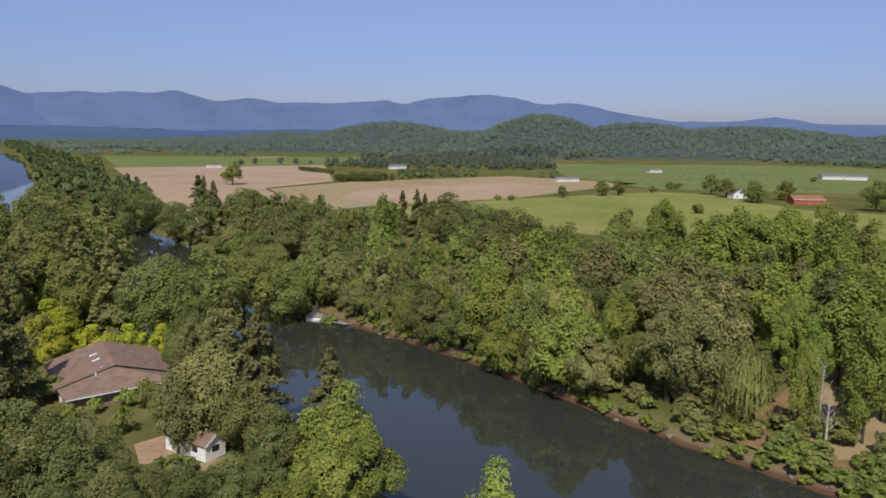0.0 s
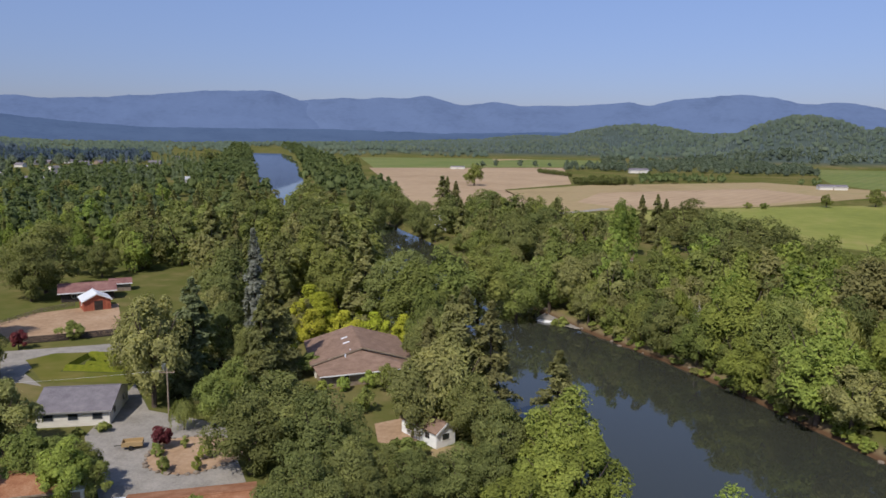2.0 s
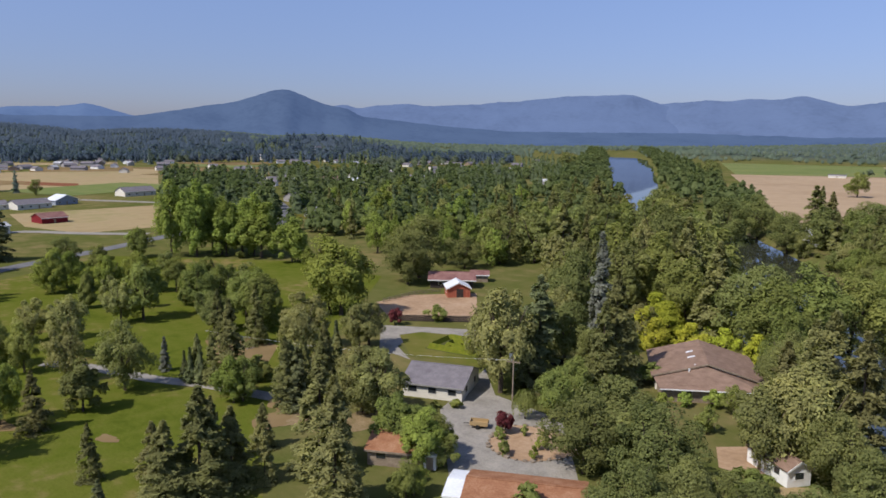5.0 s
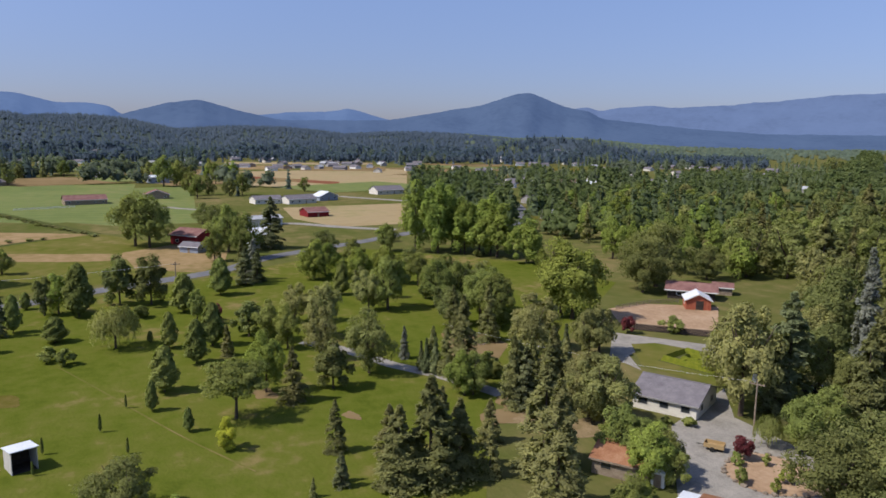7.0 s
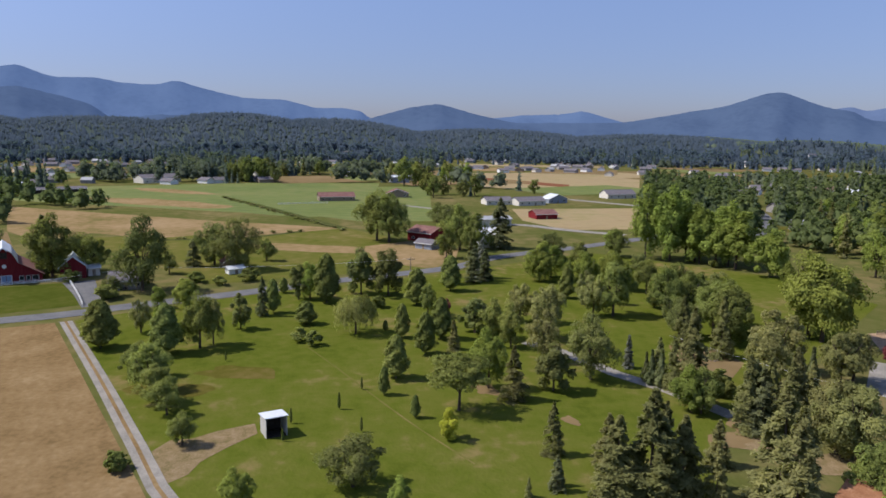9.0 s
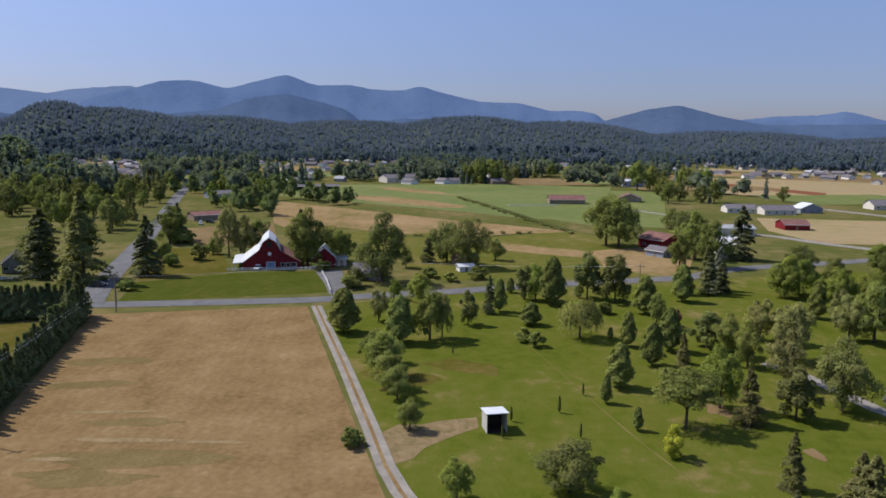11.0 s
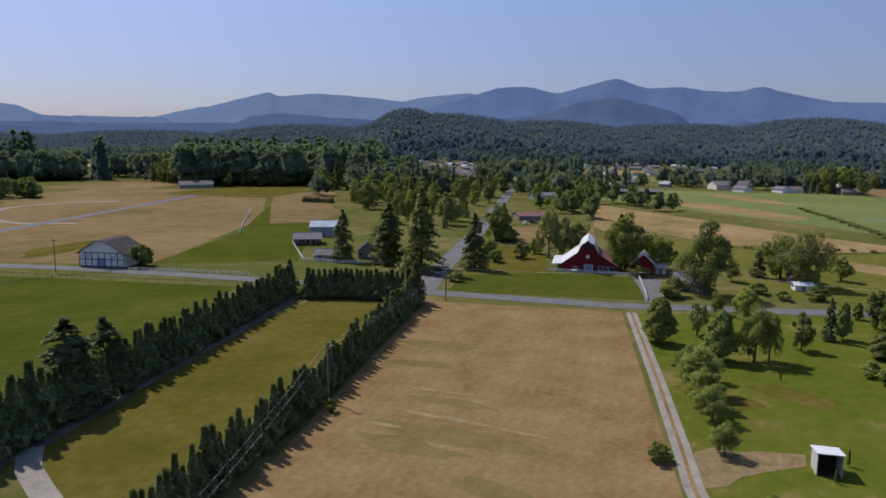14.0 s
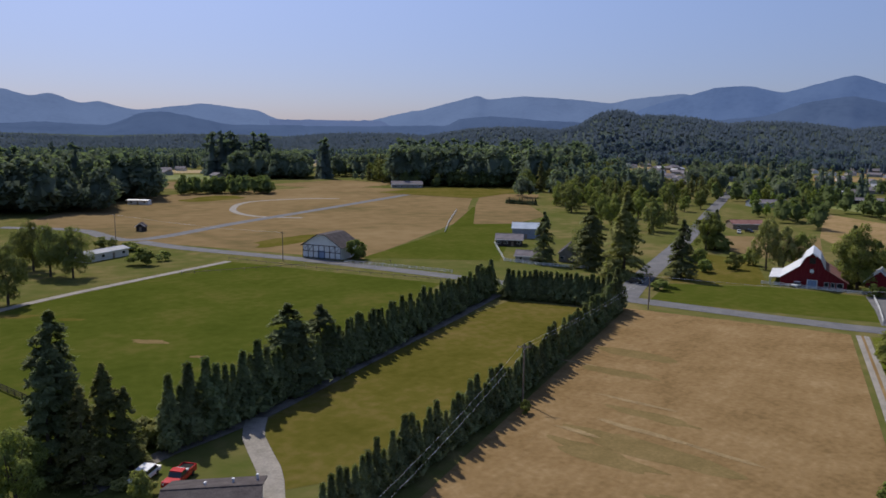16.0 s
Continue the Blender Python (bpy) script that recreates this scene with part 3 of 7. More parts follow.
def wedge(a0, a1, r0, r1):
    return [(-math.sin(radians(a)) * r, math.cos(radians(a)) * r) for a, r in ((a0, r0), (a1, r0), (a1, r1), (a0, r1))]


for a0, a1, r0, r1, m_ in ((121.3, 125.0, 640, 735, "drygreen"), (121.0, 123.4, 790, 930, "dryfar"), (123.6, 125.6, 820, 980, "straw"), (121.2, 125.2, 1010, 1110, "dryfar"), (122.0, 125.5, 1150, 1220, "straw"),
                           (103.0, 108.0, 900, 990, "dryfar"), (108.5, 112.8, 930, 1060, "drygreen"), (104.0, 111.0, 1090, 1180, "dryfar"), (68.0, 74.5, 930, 1060, "dryfar"), (75.0, 81.5, 960, 1080, "drygreen"), (69.0, 80.0, 1120, 1210, "straw"),
                           (144.6, 149.8, 1040, 1210, "straw"), (156.0, 160.4, 640, 730, "dryfar"), (155.8, 160.2, 760, 850, "crop"), (156.2, 160.0, 880, 950, "straw")):
    patch("valley_field", wedge(a0, a1, r0, r1), M[m_], 0.16, "dry open field in the far valley", block=False)
for c_ in CLEAR:
    BLOCK.append(wedge(*c_))

# small fields between the houses of the far valley
for i in range(46):
    a, r = radians(random.uniform(50, 172)), random.uniform(620, 1180)
    x, y, w, d, q = -math.sin(a) * r, math.cos(a) * r, random.uniform(30, 75), random.uniform(25, 60), random.choice((0.3, 0.35, 1.87, 1.95))
    if many_hit(x, y):
        continue
    c, sn = math.cos(q), math.sin(q)
    patch("valley_field", [(x + c * u - sn * v, y + sn * u + c * v) for u, v in ((-w, -d), (w, -d), (w, d), (-w, d))], M[random.choice(("dryfar", "mown", "crop", "dryfar", "crop"))], 0.05 + 0.002 * i, "small dry field between houses")

# ---- distance: blue ranges behind everything ----


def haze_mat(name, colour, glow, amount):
    # Haze is put into the range itself: bluish base colour plus a blue glow.
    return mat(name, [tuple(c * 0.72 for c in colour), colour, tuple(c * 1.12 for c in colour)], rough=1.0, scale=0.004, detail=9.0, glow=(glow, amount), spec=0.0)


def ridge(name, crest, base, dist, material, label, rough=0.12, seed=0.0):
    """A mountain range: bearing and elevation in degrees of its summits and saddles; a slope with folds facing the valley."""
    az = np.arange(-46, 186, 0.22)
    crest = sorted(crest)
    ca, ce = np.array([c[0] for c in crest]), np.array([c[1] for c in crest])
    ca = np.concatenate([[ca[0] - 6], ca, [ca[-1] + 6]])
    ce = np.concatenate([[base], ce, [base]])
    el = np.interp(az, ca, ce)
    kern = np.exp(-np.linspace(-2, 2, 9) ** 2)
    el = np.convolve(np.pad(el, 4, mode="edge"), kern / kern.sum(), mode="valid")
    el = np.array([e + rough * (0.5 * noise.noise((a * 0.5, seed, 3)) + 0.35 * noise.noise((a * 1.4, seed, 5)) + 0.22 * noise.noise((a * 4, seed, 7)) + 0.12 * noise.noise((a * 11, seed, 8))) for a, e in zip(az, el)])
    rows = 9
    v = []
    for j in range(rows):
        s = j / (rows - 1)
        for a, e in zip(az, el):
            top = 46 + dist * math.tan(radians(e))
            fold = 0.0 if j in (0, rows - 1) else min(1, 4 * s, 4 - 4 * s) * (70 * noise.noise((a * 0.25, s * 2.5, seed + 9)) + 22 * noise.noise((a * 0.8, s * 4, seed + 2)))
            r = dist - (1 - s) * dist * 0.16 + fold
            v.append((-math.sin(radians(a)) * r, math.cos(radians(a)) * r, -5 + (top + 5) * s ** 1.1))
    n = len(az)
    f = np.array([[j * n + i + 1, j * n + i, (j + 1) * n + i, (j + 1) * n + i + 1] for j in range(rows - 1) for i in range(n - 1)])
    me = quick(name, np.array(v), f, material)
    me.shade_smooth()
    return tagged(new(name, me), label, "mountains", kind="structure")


# summits and saddles
EAST = [(30.6, 2.32), (25.8, 2.69), (24.5, 2.54), (23.3, 2.81), (21.4, 2.68), (19.7, 2.97), (17.0, 2.20), (14.4, 2.55), (12.6, 2.22), (7.2, 2.32), (4.2, 2.58), (3.3, 2.22),
        (1.6, 2.66), (-3.1, 3.09), (-5.3, 2.86), (-7.4, 2.33), (-9.7, 2.51), (-13.3, 1.74), (-17.3, 1.15), (-21.2, 1.17), (-23.7, 1.53), (-26.6, 1.04)]
NORTH = [(52.7, 2.26), (50.2, 2.19), (47.8, 2.32), (51.9, 1.84), (49.9, 2.17), (46.8, 2.13), (43.1, 2.33), (39.7, 2.56), (36.3, 2.95), (31.2, 3.11)]
WEST = [(67.7, 1.06), (70.7, 1.90), (71.5, 1.72), (75.7, 1.48), (78.2, 1.23), (87.5, 1.75), (86.9, 1.14), (89.1, 1.88), (91.0, 1.92), (93.3, 2.44), (96.1, 2.52), (98.2, 2.93), (100.9, 3.63),
        (102.3, 3.25), (104.4, 3.33), (106.3, 3.65), (108.7, 3.55), (110.8, 4.28), (113.0, 3.75), (115.1, 3.13), (117.3, 3.68), (119.4, 3.60), (123.6, 2.39), (126.4, 1.43)]
SOUTH = [(121.5, 3.18), (125.6, 2.76), (126.8, 2.44), (128.8, 2.68), (133.3, 2.97), (136.3, 2.64), (136.6, 3.05), (140.5, 1.99), (143.1, 1.49), (145.2, 0.91), (151.7, 0.90), (153.2, 1.62),
         (157.1, 2.06), (161.7, 1.47), (164.1, 2.07), (165.3, 1.84), (167.0, 2.54), (168.3, 2.23), (169.9, 2.76)]
NEAR = [(4.0, 0.15), (10.5, 0.3), (18.0, 0.1), (26.8, 0.32), (39.8, 0.3), (44.8, 0.62), (51.9, 1.33), (52.3, 1.85), (54.0, 2.09), (55.0, 2.42), (57.0, 3.24), (58.0, 3.15), (59.5, 2.64), (60.8, 2.25), (62.9, 1.88), (67.7, 1.06),
        (75.7, 0.94), (78.2, 1.44), (79.7, 1.81), (81.5, 2.34), (83.6, 2.08), (85.5, 1.60), (87.4, 0.97), (105.1, 0.70), (102.2, 1.21), (106.5, 1.89), (110.8, 2.90), (113.4, 2.57), (116.0, 1.60),
        (123.6, 0.86), (131.9, 1.16), (135.6, 1.47), (138.8, 0.71), (138.7, 1.16), (147.3, 0.54), (155.6, 0.59), (159.7, 1.44), (161.4, 1.29), (163.6, 0.38), (168.1, 0.57)]
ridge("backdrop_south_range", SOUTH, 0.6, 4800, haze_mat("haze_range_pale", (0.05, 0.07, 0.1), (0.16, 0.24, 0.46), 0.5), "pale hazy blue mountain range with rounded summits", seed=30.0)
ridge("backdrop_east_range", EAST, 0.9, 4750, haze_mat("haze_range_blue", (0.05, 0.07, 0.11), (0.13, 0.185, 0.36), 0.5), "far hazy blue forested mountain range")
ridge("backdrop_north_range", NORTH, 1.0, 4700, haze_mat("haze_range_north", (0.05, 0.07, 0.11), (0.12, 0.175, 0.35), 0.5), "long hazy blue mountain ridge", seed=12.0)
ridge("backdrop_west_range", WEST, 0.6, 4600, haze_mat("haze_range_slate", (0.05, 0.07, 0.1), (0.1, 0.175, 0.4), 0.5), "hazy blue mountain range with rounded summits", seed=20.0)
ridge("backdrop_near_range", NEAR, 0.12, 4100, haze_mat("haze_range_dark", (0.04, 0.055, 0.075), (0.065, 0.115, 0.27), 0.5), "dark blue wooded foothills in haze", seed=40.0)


# ---- trees ----
def limb(v, f, a, b, ra, rb, sides=6):
    """Adds a tapered round limb from a to b."""
    a, b = Vector(a), Vector(b)
    q = (b - a).to_track_quat("Z", "Y")
    s = len(v)
    for p, r in ((a, ra), (b, rb)):
        for i in range(sides):
            t = 2 * math.pi * i / sides
            v.append(tuple(p + q @ Vector((r * math.cos(t), r * math.sin(t), 0))))
    for i in range(sides):
        j = (i + 1) % sides
        f.append((s + i, s + j, s + sides + j, s + sides + i))


def leaves(rng, centres, normals, size, long=1.5, jitter=0.45, droop=0.0):
    """One small pointed leaf clump at each centre, shaded with its part of the crown."""
    n = len(centres)
    d = normals + rng.normal(0, jitter, (n, 3))
    d /= np.linalg.norm(d, axis=1)[:, None] + 1e-9
    t = np.cross(d, rng.normal(0, 1, (n, 3)))
    t /= np.linalg.norm(t, axis=1)[:, None] + 1e-9
    if droop:
        t = t * (1 - droop) + np.array([0, 0, -1.0]) * droop
        t /= np.linalg.norm(t, axis=1)[:, None]
    u = np.cross(d, t)
    s = size * rng.uniform(0.7, 1.4, (n, 1))
    a = centres - t * s * long * 0.55 + u * s * 0.35
    b = centres - t * s * long * 0.3 - u * s * 0.6
    c = centres + t * s * long * 0.75 + u * s * 0.1 - d * s * 0.2
    v = np.stack([a, b, c], 1).reshape(-1, 3)
    f = np.arange(3 * n).reshape(n, 3)
    soft = normals / (np.linalg.norm(normals, axis=1)[:, None] + 1e-9) * 0.45 + d * 0.9 + np.array([0, 0, 0.18])
    soft /= np.linalg.norm(soft, axis=1)[:, None] + 1e-9
    return v, f, np.repeat(soft, 3, axis=0)


def ball(rng, n):
    p = rng.normal(0, 1, (n, 3))
    return p / np.linalg.norm(p, axis=1)[:, None]


def crown_round(rng, n, size, low=0.22, top=1.0, width=0.5, lumps=14, full=0.75):
    """Leaf clumps on the outside of many lumps that fill an uneven rounded crown; heights and widths are parts of the tree's height."""
    mid, half = (low + top) / 2, (top - low) / 2
    vs, ns = [], []
    lump = []
    for i in range(int(lumps * 1.9)):
        d = ball(rng, 1)[0]
        k = rng.uniform(0.3, full + 0.14)
        w = width * (1.0 - 0.5 * max(0, d[2]))
        lump.append((np.array([d[0] * w * k, d[1] * w * k, mid + d[2] * half * (k if d[2] > 0 else min(0.95, 1.2 * k))]), rng.uniform(0.12, 0.27)))
    lump.append((np.array([0, 0, mid]), 0.55))
    per = int(2.6 * n) // len(lump)
    ext = np.array([width, width, half])
    for c, r in lump:
        d = ball(rng, per)
        d[:, 2] = np.where((d[:, 2] < -0.25) & (rng.uniform(0, 1, per) < 0.55), -d[:, 2], d[:, 2])
        rr = r * (1 + 0.17 * rng.normal(0, 1, (per, 1)))
        p = c + d * rr * ext
        deep = np.zeros(per, bool)
        for c2, r2 in lump:
            deep |= (((p - c2) / (ext * r2)) ** 2).sum(axis=1) < 0.5
        vs.append(p[~deep])
        ns.append(d[~deep])
    p, d = np.vstack(vs), np.vstack(ns)
    pick = rng.permutation(len(p))[:n]
    p, d = p[pick], d[pick]
    p[:, 2] = np.clip(p[:, 2], low * 0.7, top * 1.02)
    out = p - np.array([0, 0, mid])
    out /= np.linalg.norm(out, axis=1)[:, None] + 1e-9
    return leaves(rng, p, d * 0.75 + out * 0.35 + np.array([0, 0, 0.45]), size)


def crown_cone(rng, n, size, low=0.08, width=0.2, power=0.85, whorls=16, droop=0.12):
    """Whorls of drooping boughs that shorten towards the tip."""
    P, N = [], []
    per = max(1, n // (whorls * 6))
    for w in range(whorls):
        s = w / (whorls - 1)
        z = low + (1 - low) * s
        reach = width * (1 - s) ** power * rng.uniform(0.75, 1.12) + 0.012
        for k in range(6):
            a = rng.uniform(0, 2 * math.pi)
            rk = reach * rng.uniform(0.7, 1.15)
            t = rng.uniform(0.15, 1.0, per) ** 0.7
            side = rng.normal(0, 0.12, per) * rk * (0.4 + t)
            x = np.cos(a) * t * rk - np.sin(a) * side
            y = np.sin(a) * t * rk + np.cos(a) * side
            zz = z - droop * rk * 3 * t * t + rng.normal(0, 0.012, per) + 0.01
            P.append(np.column_stack([x, y, zz]))
            N.append(np.tile([np.cos(a) * 0.5, np.sin(a) * 0.5, 0.8], (per, 1)))
    P, N = np.vstack(P), np.vstack(N)
    P[:, 2] = np.maximum(P[:, 2], 0.02)
    return leaves(rng, P, N, size, 1.8, 0.45)


def crown_column(rng, n, size, low=0.1, width=0.16, tip=0.6, jag=0.15):
    """A narrow upright crown, widest a third up, with a ragged outline."""
    s = rng.uniform(0, 1, n) ** 0.9
    a = rng.uniform(0, 2 * math.pi, n)
    prof = np.clip(np.minimum((s + 0.05) * 4.5, 1.0), 0, 1) * np.clip(1 - s, 0, 1) ** tip
    lob = 1 + jag * np.sin(a * 3 + s * 9) + jag * np.sin(a * 5 - s * 17 + 1.0)
    r = width * prof * lob * rng.uniform(0.7, 1.08, n)
    p = np.column_stack([np.cos(a) * r, np.sin(a) * r, low + (1 - low) * s])
    d = np.column_stack([np.cos(a), np.sin(a), np.full(n, 0.6)])
    return leaves(rng, p, d, size, 1.9, 0.45)


def crown_weeping(rng, n, size, width=0.5):
    """Strands of leaves hanging from arching boughs."""
    P = []
    strands = n // 16
    for i in range(strands):
        a, k = rng.uniform(0, 2 * math.pi), rng.uniform(0.25, 1) ** 0.6
        x, y = math.cos(a) * k * width, math.sin(a) * k * width
        z0 = 1.0 - 0.38 * k * k + rng.normal(0, 0.04)
        drop = rng.uniform(0.18, 0.55) * (0.4 + 0.6 * k)
        t = np.linspace(0, 1, 16)
        P.append(np.column_stack([x * (1 + 0.12 * t) + rng.normal(0, 0.008, 16), y * (1 + 0.12 * t) + rng.normal(0, 0.008, 16), z0 - drop * t]))
    P = np.vstack(P)
    d = np.column_stack([P[:, 0], P[:, 1], np.full(len(P), 0.25)])
    d /= np.linalg.norm(d, axis=1)[:, None]
    return leaves(rng, P, d, size, 2.2, 0.35, 0.6)


def crown_mop(rng, n, size):
    """A dense rounded willow: a full crown with strands hanging round its skirt."""
    a, b = crown_round(rng, n // 2, size, 0.16, 1.0, 0.5, 26), crown_weeping(rng, n // 2, size)
    return np.vstack([a[0], b[0]]), np.vstack([a[1], b[1] + len(a[0])]), np.vstack([a[2], b[2]])


def trunk_mesh(rng, name, kind, material):
    v, f = [], []
    if kind in ("cone", "column"):
        limb(v, f, (0, 0, -0.01), (0, 0, 0.5), 0.016, 0.009)
        limb(v, f, (0, 0, 0.5), (0, 0, 0.97), 0.009, 0.002)
    else:
        fork = 0.3
        limb(v, f, (0, 0, -0.01), (0.01, 0, fork), 0.028, 0.02)
        for i in range(6):
            a = i * 1.05 + rng.uniform(-0.3, 0.3)
            k = rng.uniform(0.16, 0.3)
            m = (math.cos(a) * k * 0.5, math.sin(a) * k * 0.5, 0.5)
            limb(v, f, (0.01, 0, fork), m, 0.014, 0.009, 5)
            limb(v, f, m, (math.cos(a + 0.2) * k, math.sin(a + 0.2) * k, rng.uniform(0.68, 0.85)), 0.009, 0.003, 5)
    return mesh(name, v, f, material)


PROTO = {}
COUNT = {}


def many_inside(x, y, poly):
    c = np.zeros(len(x), bool)
    for i in range(len(poly)):
        (x1, y1), (x2, y2) = poly[i - 1], poly[i]
        if y1 != y2:
            c ^= ((y1 > y) != (y2 > y)) & (x < (x2 - x1) * (y - y1) / (y2 - y1) + x1)
    return c


class Kind:
    def __init__(self, name, leaf, make, variants, shape, label, cat="tree", wide=1.0):
        self.name, self.label, self.cat, self.wide = name, label, cat, wide
        self.variants = []
        for i in range(variants):
            rng = np.random.default_rng(abs(sum(map(ord, name))) * 7 + i)
            v, f, soft = make(rng)
            crown = quick("crown", v, f, M["leaf_" + leaf], soft)
            trunk = trunk_mesh(rng, "trunk", shape, M["bark"])
            self.variants.append([crown, trunk, None])

    def plant(self, rng, x, y, h, w=1.0, z=None, label="", group=""):
        var = self.variants[int(rng.integers(len(self.variants)))]
        if z is None:
            z = float(height(np.array([x]), np.array([y]))[0])
        m = Matrix.Translation((x, y, z)) @ Matrix.Rotation(float(rng.uniform(0, 6.28)), 4, "Z") @ Matrix.Diagonal((h * w * self.wide, h * w * self.wide, h, 1))
        if var[2] is None:
            ob = new(self.name)
            for nm, me in ((("crown", var[0]),) if self.cat == "shrub" else (("crown", var[0]), ("trunk", var[1]))):
                c = new(nm, me)
                c.parent = ob
            ob.matrix_basis = m
            tagged(ob, self.label, self.cat)
            var[2] = ob
        else:
            ob = copy_thing(var[2], Matrix.Identity(4))
            ob.matrix_basis = m
            tagged(ob, self.label, self.cat)
        if label:
            ob["label"] = label
        if group:
            ob["group"] = group
        return ob


K = {}
K["oak"] = Kind("oak_tree", "oak", lambda g: crown_round(g, 9500, 0.0185, 0.1, 1.0, 0.52, 30), 3, "round", "dark green broad oak with an uneven rounded crown")
K["broad"] = Kind("broadleaf_tree", "broad", lambda g: crown_round(g, 8600, 0.019, 0.06, 1.0, 0.42, 26), 3, "round", "mid green leafy tree with a lumpy crown")
K["bright"] = Kind("maple_tree", "bright", lambda g: crown_round(g, 8600, 0.019, 0.06, 1.0, 0.42, 24), 2, "round", "bright green leafy tree in full sun")
K["olive"] = Kind("locust_tree", "olive", lambda g: crown_round(g, 8000, 0.018, 0.08, 1.0, 0.4, 26), 2, "round", "olive green airy locust tree")
K["poplar"] = Kind("poplar_tree", "poplar", lambda g: crown_round(g, 8200, 0.0175, 0.03, 1.0, 0.27, 26, 0.9), 2, "column", "tall green poplar with an upright crown")
K["fir"] = Kind("fir_tree", "fir", lambda g: crown_cone(g, 7600, 0.0165, 0.04, 0.23, 0.75, 18), 3, "cone", "tall grey green fir with drooping boughs")
K["pine"] = Kind("pine_tree", "conifer", lambda g: crown_cone(g, 6400, 0.019, 0.08, 0.21, 0.55, 15), 2, "cone", "dark green pine with ragged boughs")
K["cypress"] = Kind("cypress_tree", "cypress", lambda g: crown_column(g, 2000, 0.034, 0.0, 0.2, 1.2, 0.3), 3, "column", "dark green narrow cypress in a clipped row")
K["young"] = Kind("young_tree", "broad", lambda g: crown_column(g, 3000, 0.036, 0.1, 0.27, 0.36, 0.14), 3, "column", "young green oval tree on the lawn")
K["willow"] = Kind("willow_tree", "willow", lambda g: crown_mop(g, 7600, 0.021), 2, "round", "pale green drooping weeping willow")
K["yellow"] = Kind("golden_tree", "yellow", lambda g: crown_round(g, 5200, 0.028, 0.06, 1.0, 0.45, 16), 1, "round", "yellow green golden leaved tree")
K["spruce"] = Kind("spruce_tree", "spruce", lambda g: crown_cone(g, 6000, 0.02, 0.03, 0.15, 0.8, 18), 1, "cone", "slender silvery blue spruce tree")
K["shrub"] = Kind("shrub", "broad", lambda g: crown_round(g, 1000, 0.085, 0.0, 1.0, 0.6, 9), 3, "round", "low rounded green shrub", "shrub")
K["gshrub"] = Kind("shrub", "bright", lambda g: crown_round(g, 1100, 0.075, 0.0, 1.0, 0.6, 9), 2, "round", "bright green leafy bank shrub", "shrub")
K["oshrub"] = Kind("bush", "olive", lambda g: crown_round(g, 1000, 0.085, 0.0, 1.0, 0.6, 9), 2, "round", "low rounded olive green bush", "shrub")
K["purple"] = Kind("plum_tree", "purple", lambda g: crown_round(g, 2600, 0.045, 0.05, 1.0, 0.5, 10), 1, "round", "dark purple leaved plum tree")
K["umbrella"] = Kind("umbrella_pine", "broad", lambda g: crown_round(g, 8400, 0.022, 0.42, 1.0, 0.62, 22), 1, "round", "spreading pine with an open trunk on a lawn")
K["yoak"] = Kind("young_oak", "oak", lambda g: crown_round(g, 4400, 0.026, 0.06, 1.0, 0.3, 16), 3, "column", "young dark green oak on the lawn")
K["midolive"] = Kind("locust_tree", "olive", lambda g: crown_round(g, 2300, 0.034, 0.05, 1.0, 0.4, 22), 2, "round", "olive green locust tree in a wood")
K["mid"] = Kind("broadleaf_tree", "broad", lambda g: crown_round(g, 2300, 0.034, 0.05, 1.0, 0.42, 22), 3, "round", "lumpy green broadleaf tree in a wood")
K["midoak"] = Kind("oak_tree", "oak", lambda g: crown_round(g, 2300, 0.034, 0.05, 1.0, 0.48, 22), 3, "round", "dark green oak tree in a wood")
K["midfir"] = Kind("fir_tree", "fir", lambda g: crown_cone(g, 2200, 0.03, 0.04, 0.21, 0.75, 13), 3, "cone", "dark grey green conifer in a wood")
K["midbright"] = Kind("maple_tree", "poplar", lambda g: crown_round(g, 2300, 0.034, 0.05, 1.0, 0.4, 22), 2, "round", "fresh green broadleaf tree in a wood")

# nothing tall grows in the open upper reach of the river
BLOCK.append([(-math.sin(radians(a)) * r, math.cos(radians(a)) * r) for a, r in ((29.0, 330), (31.0, 330), (31.8, 600), (32.2, 1000), (32.3, 1700), (29.6, 1700), (29.2, 1000), (29.0, 600))])

RNG = np.random.default_rng(5)
TREES = []


def blocked(x, y, pad):
    if float(river_gap(np.array([x]), np.array([y]))[0]) < pad:
        return True
    return any(inside((x, y), b) for b in BLOCK)


def plant(kind, *spots, w=1.0, label="", group=""):
    for x, y, h in spots:
        K[kind].plant(RNG, x, y, h, w, label=label, group=group)
        TREES.append((x, y))


def grove(poly, spacing, kinds, hmin, hmax, pad=1.5, group=""):
    """Trees at uneven spacing over a piece of land, clear of water, roads, fields and houses."""
    xs, ys = [p[0] for p in poly], [p[1] for p in poly]
    made = 0
    for gx in np.arange(min(xs), max(xs), spacing):
        for gy in np.arange(min(ys), max(ys), spacing):
            x, y = gx + RNG.uniform(-0.45, 0.45) * spacing, gy + RNG.uniform(-0.45, 0.45) * spacing
            if not inside((x, y), poly) or blocked(x, y, pad) or any(abs(x - a) < spacing * 0.6 and abs(y - b) < spacing * 0.6 for a, b in TREES):
                continue
            kk = kinds[int(RNG.integers(len(kinds)))]
            if math.hypot(x, y) > 175:
                kk = {"oak": "midoak", "broad": "mid", "olive": "midolive", "poplar": "midbright", "fir": "midfir", "bright": "midbright"}.get(kk, kk)
            K[kk].plant(RNG, x, y, float(RNG.uniform(hmin, hmax)), float(RNG.uniform(0.7, 1.1)), group=group)
            made += 1
    return made

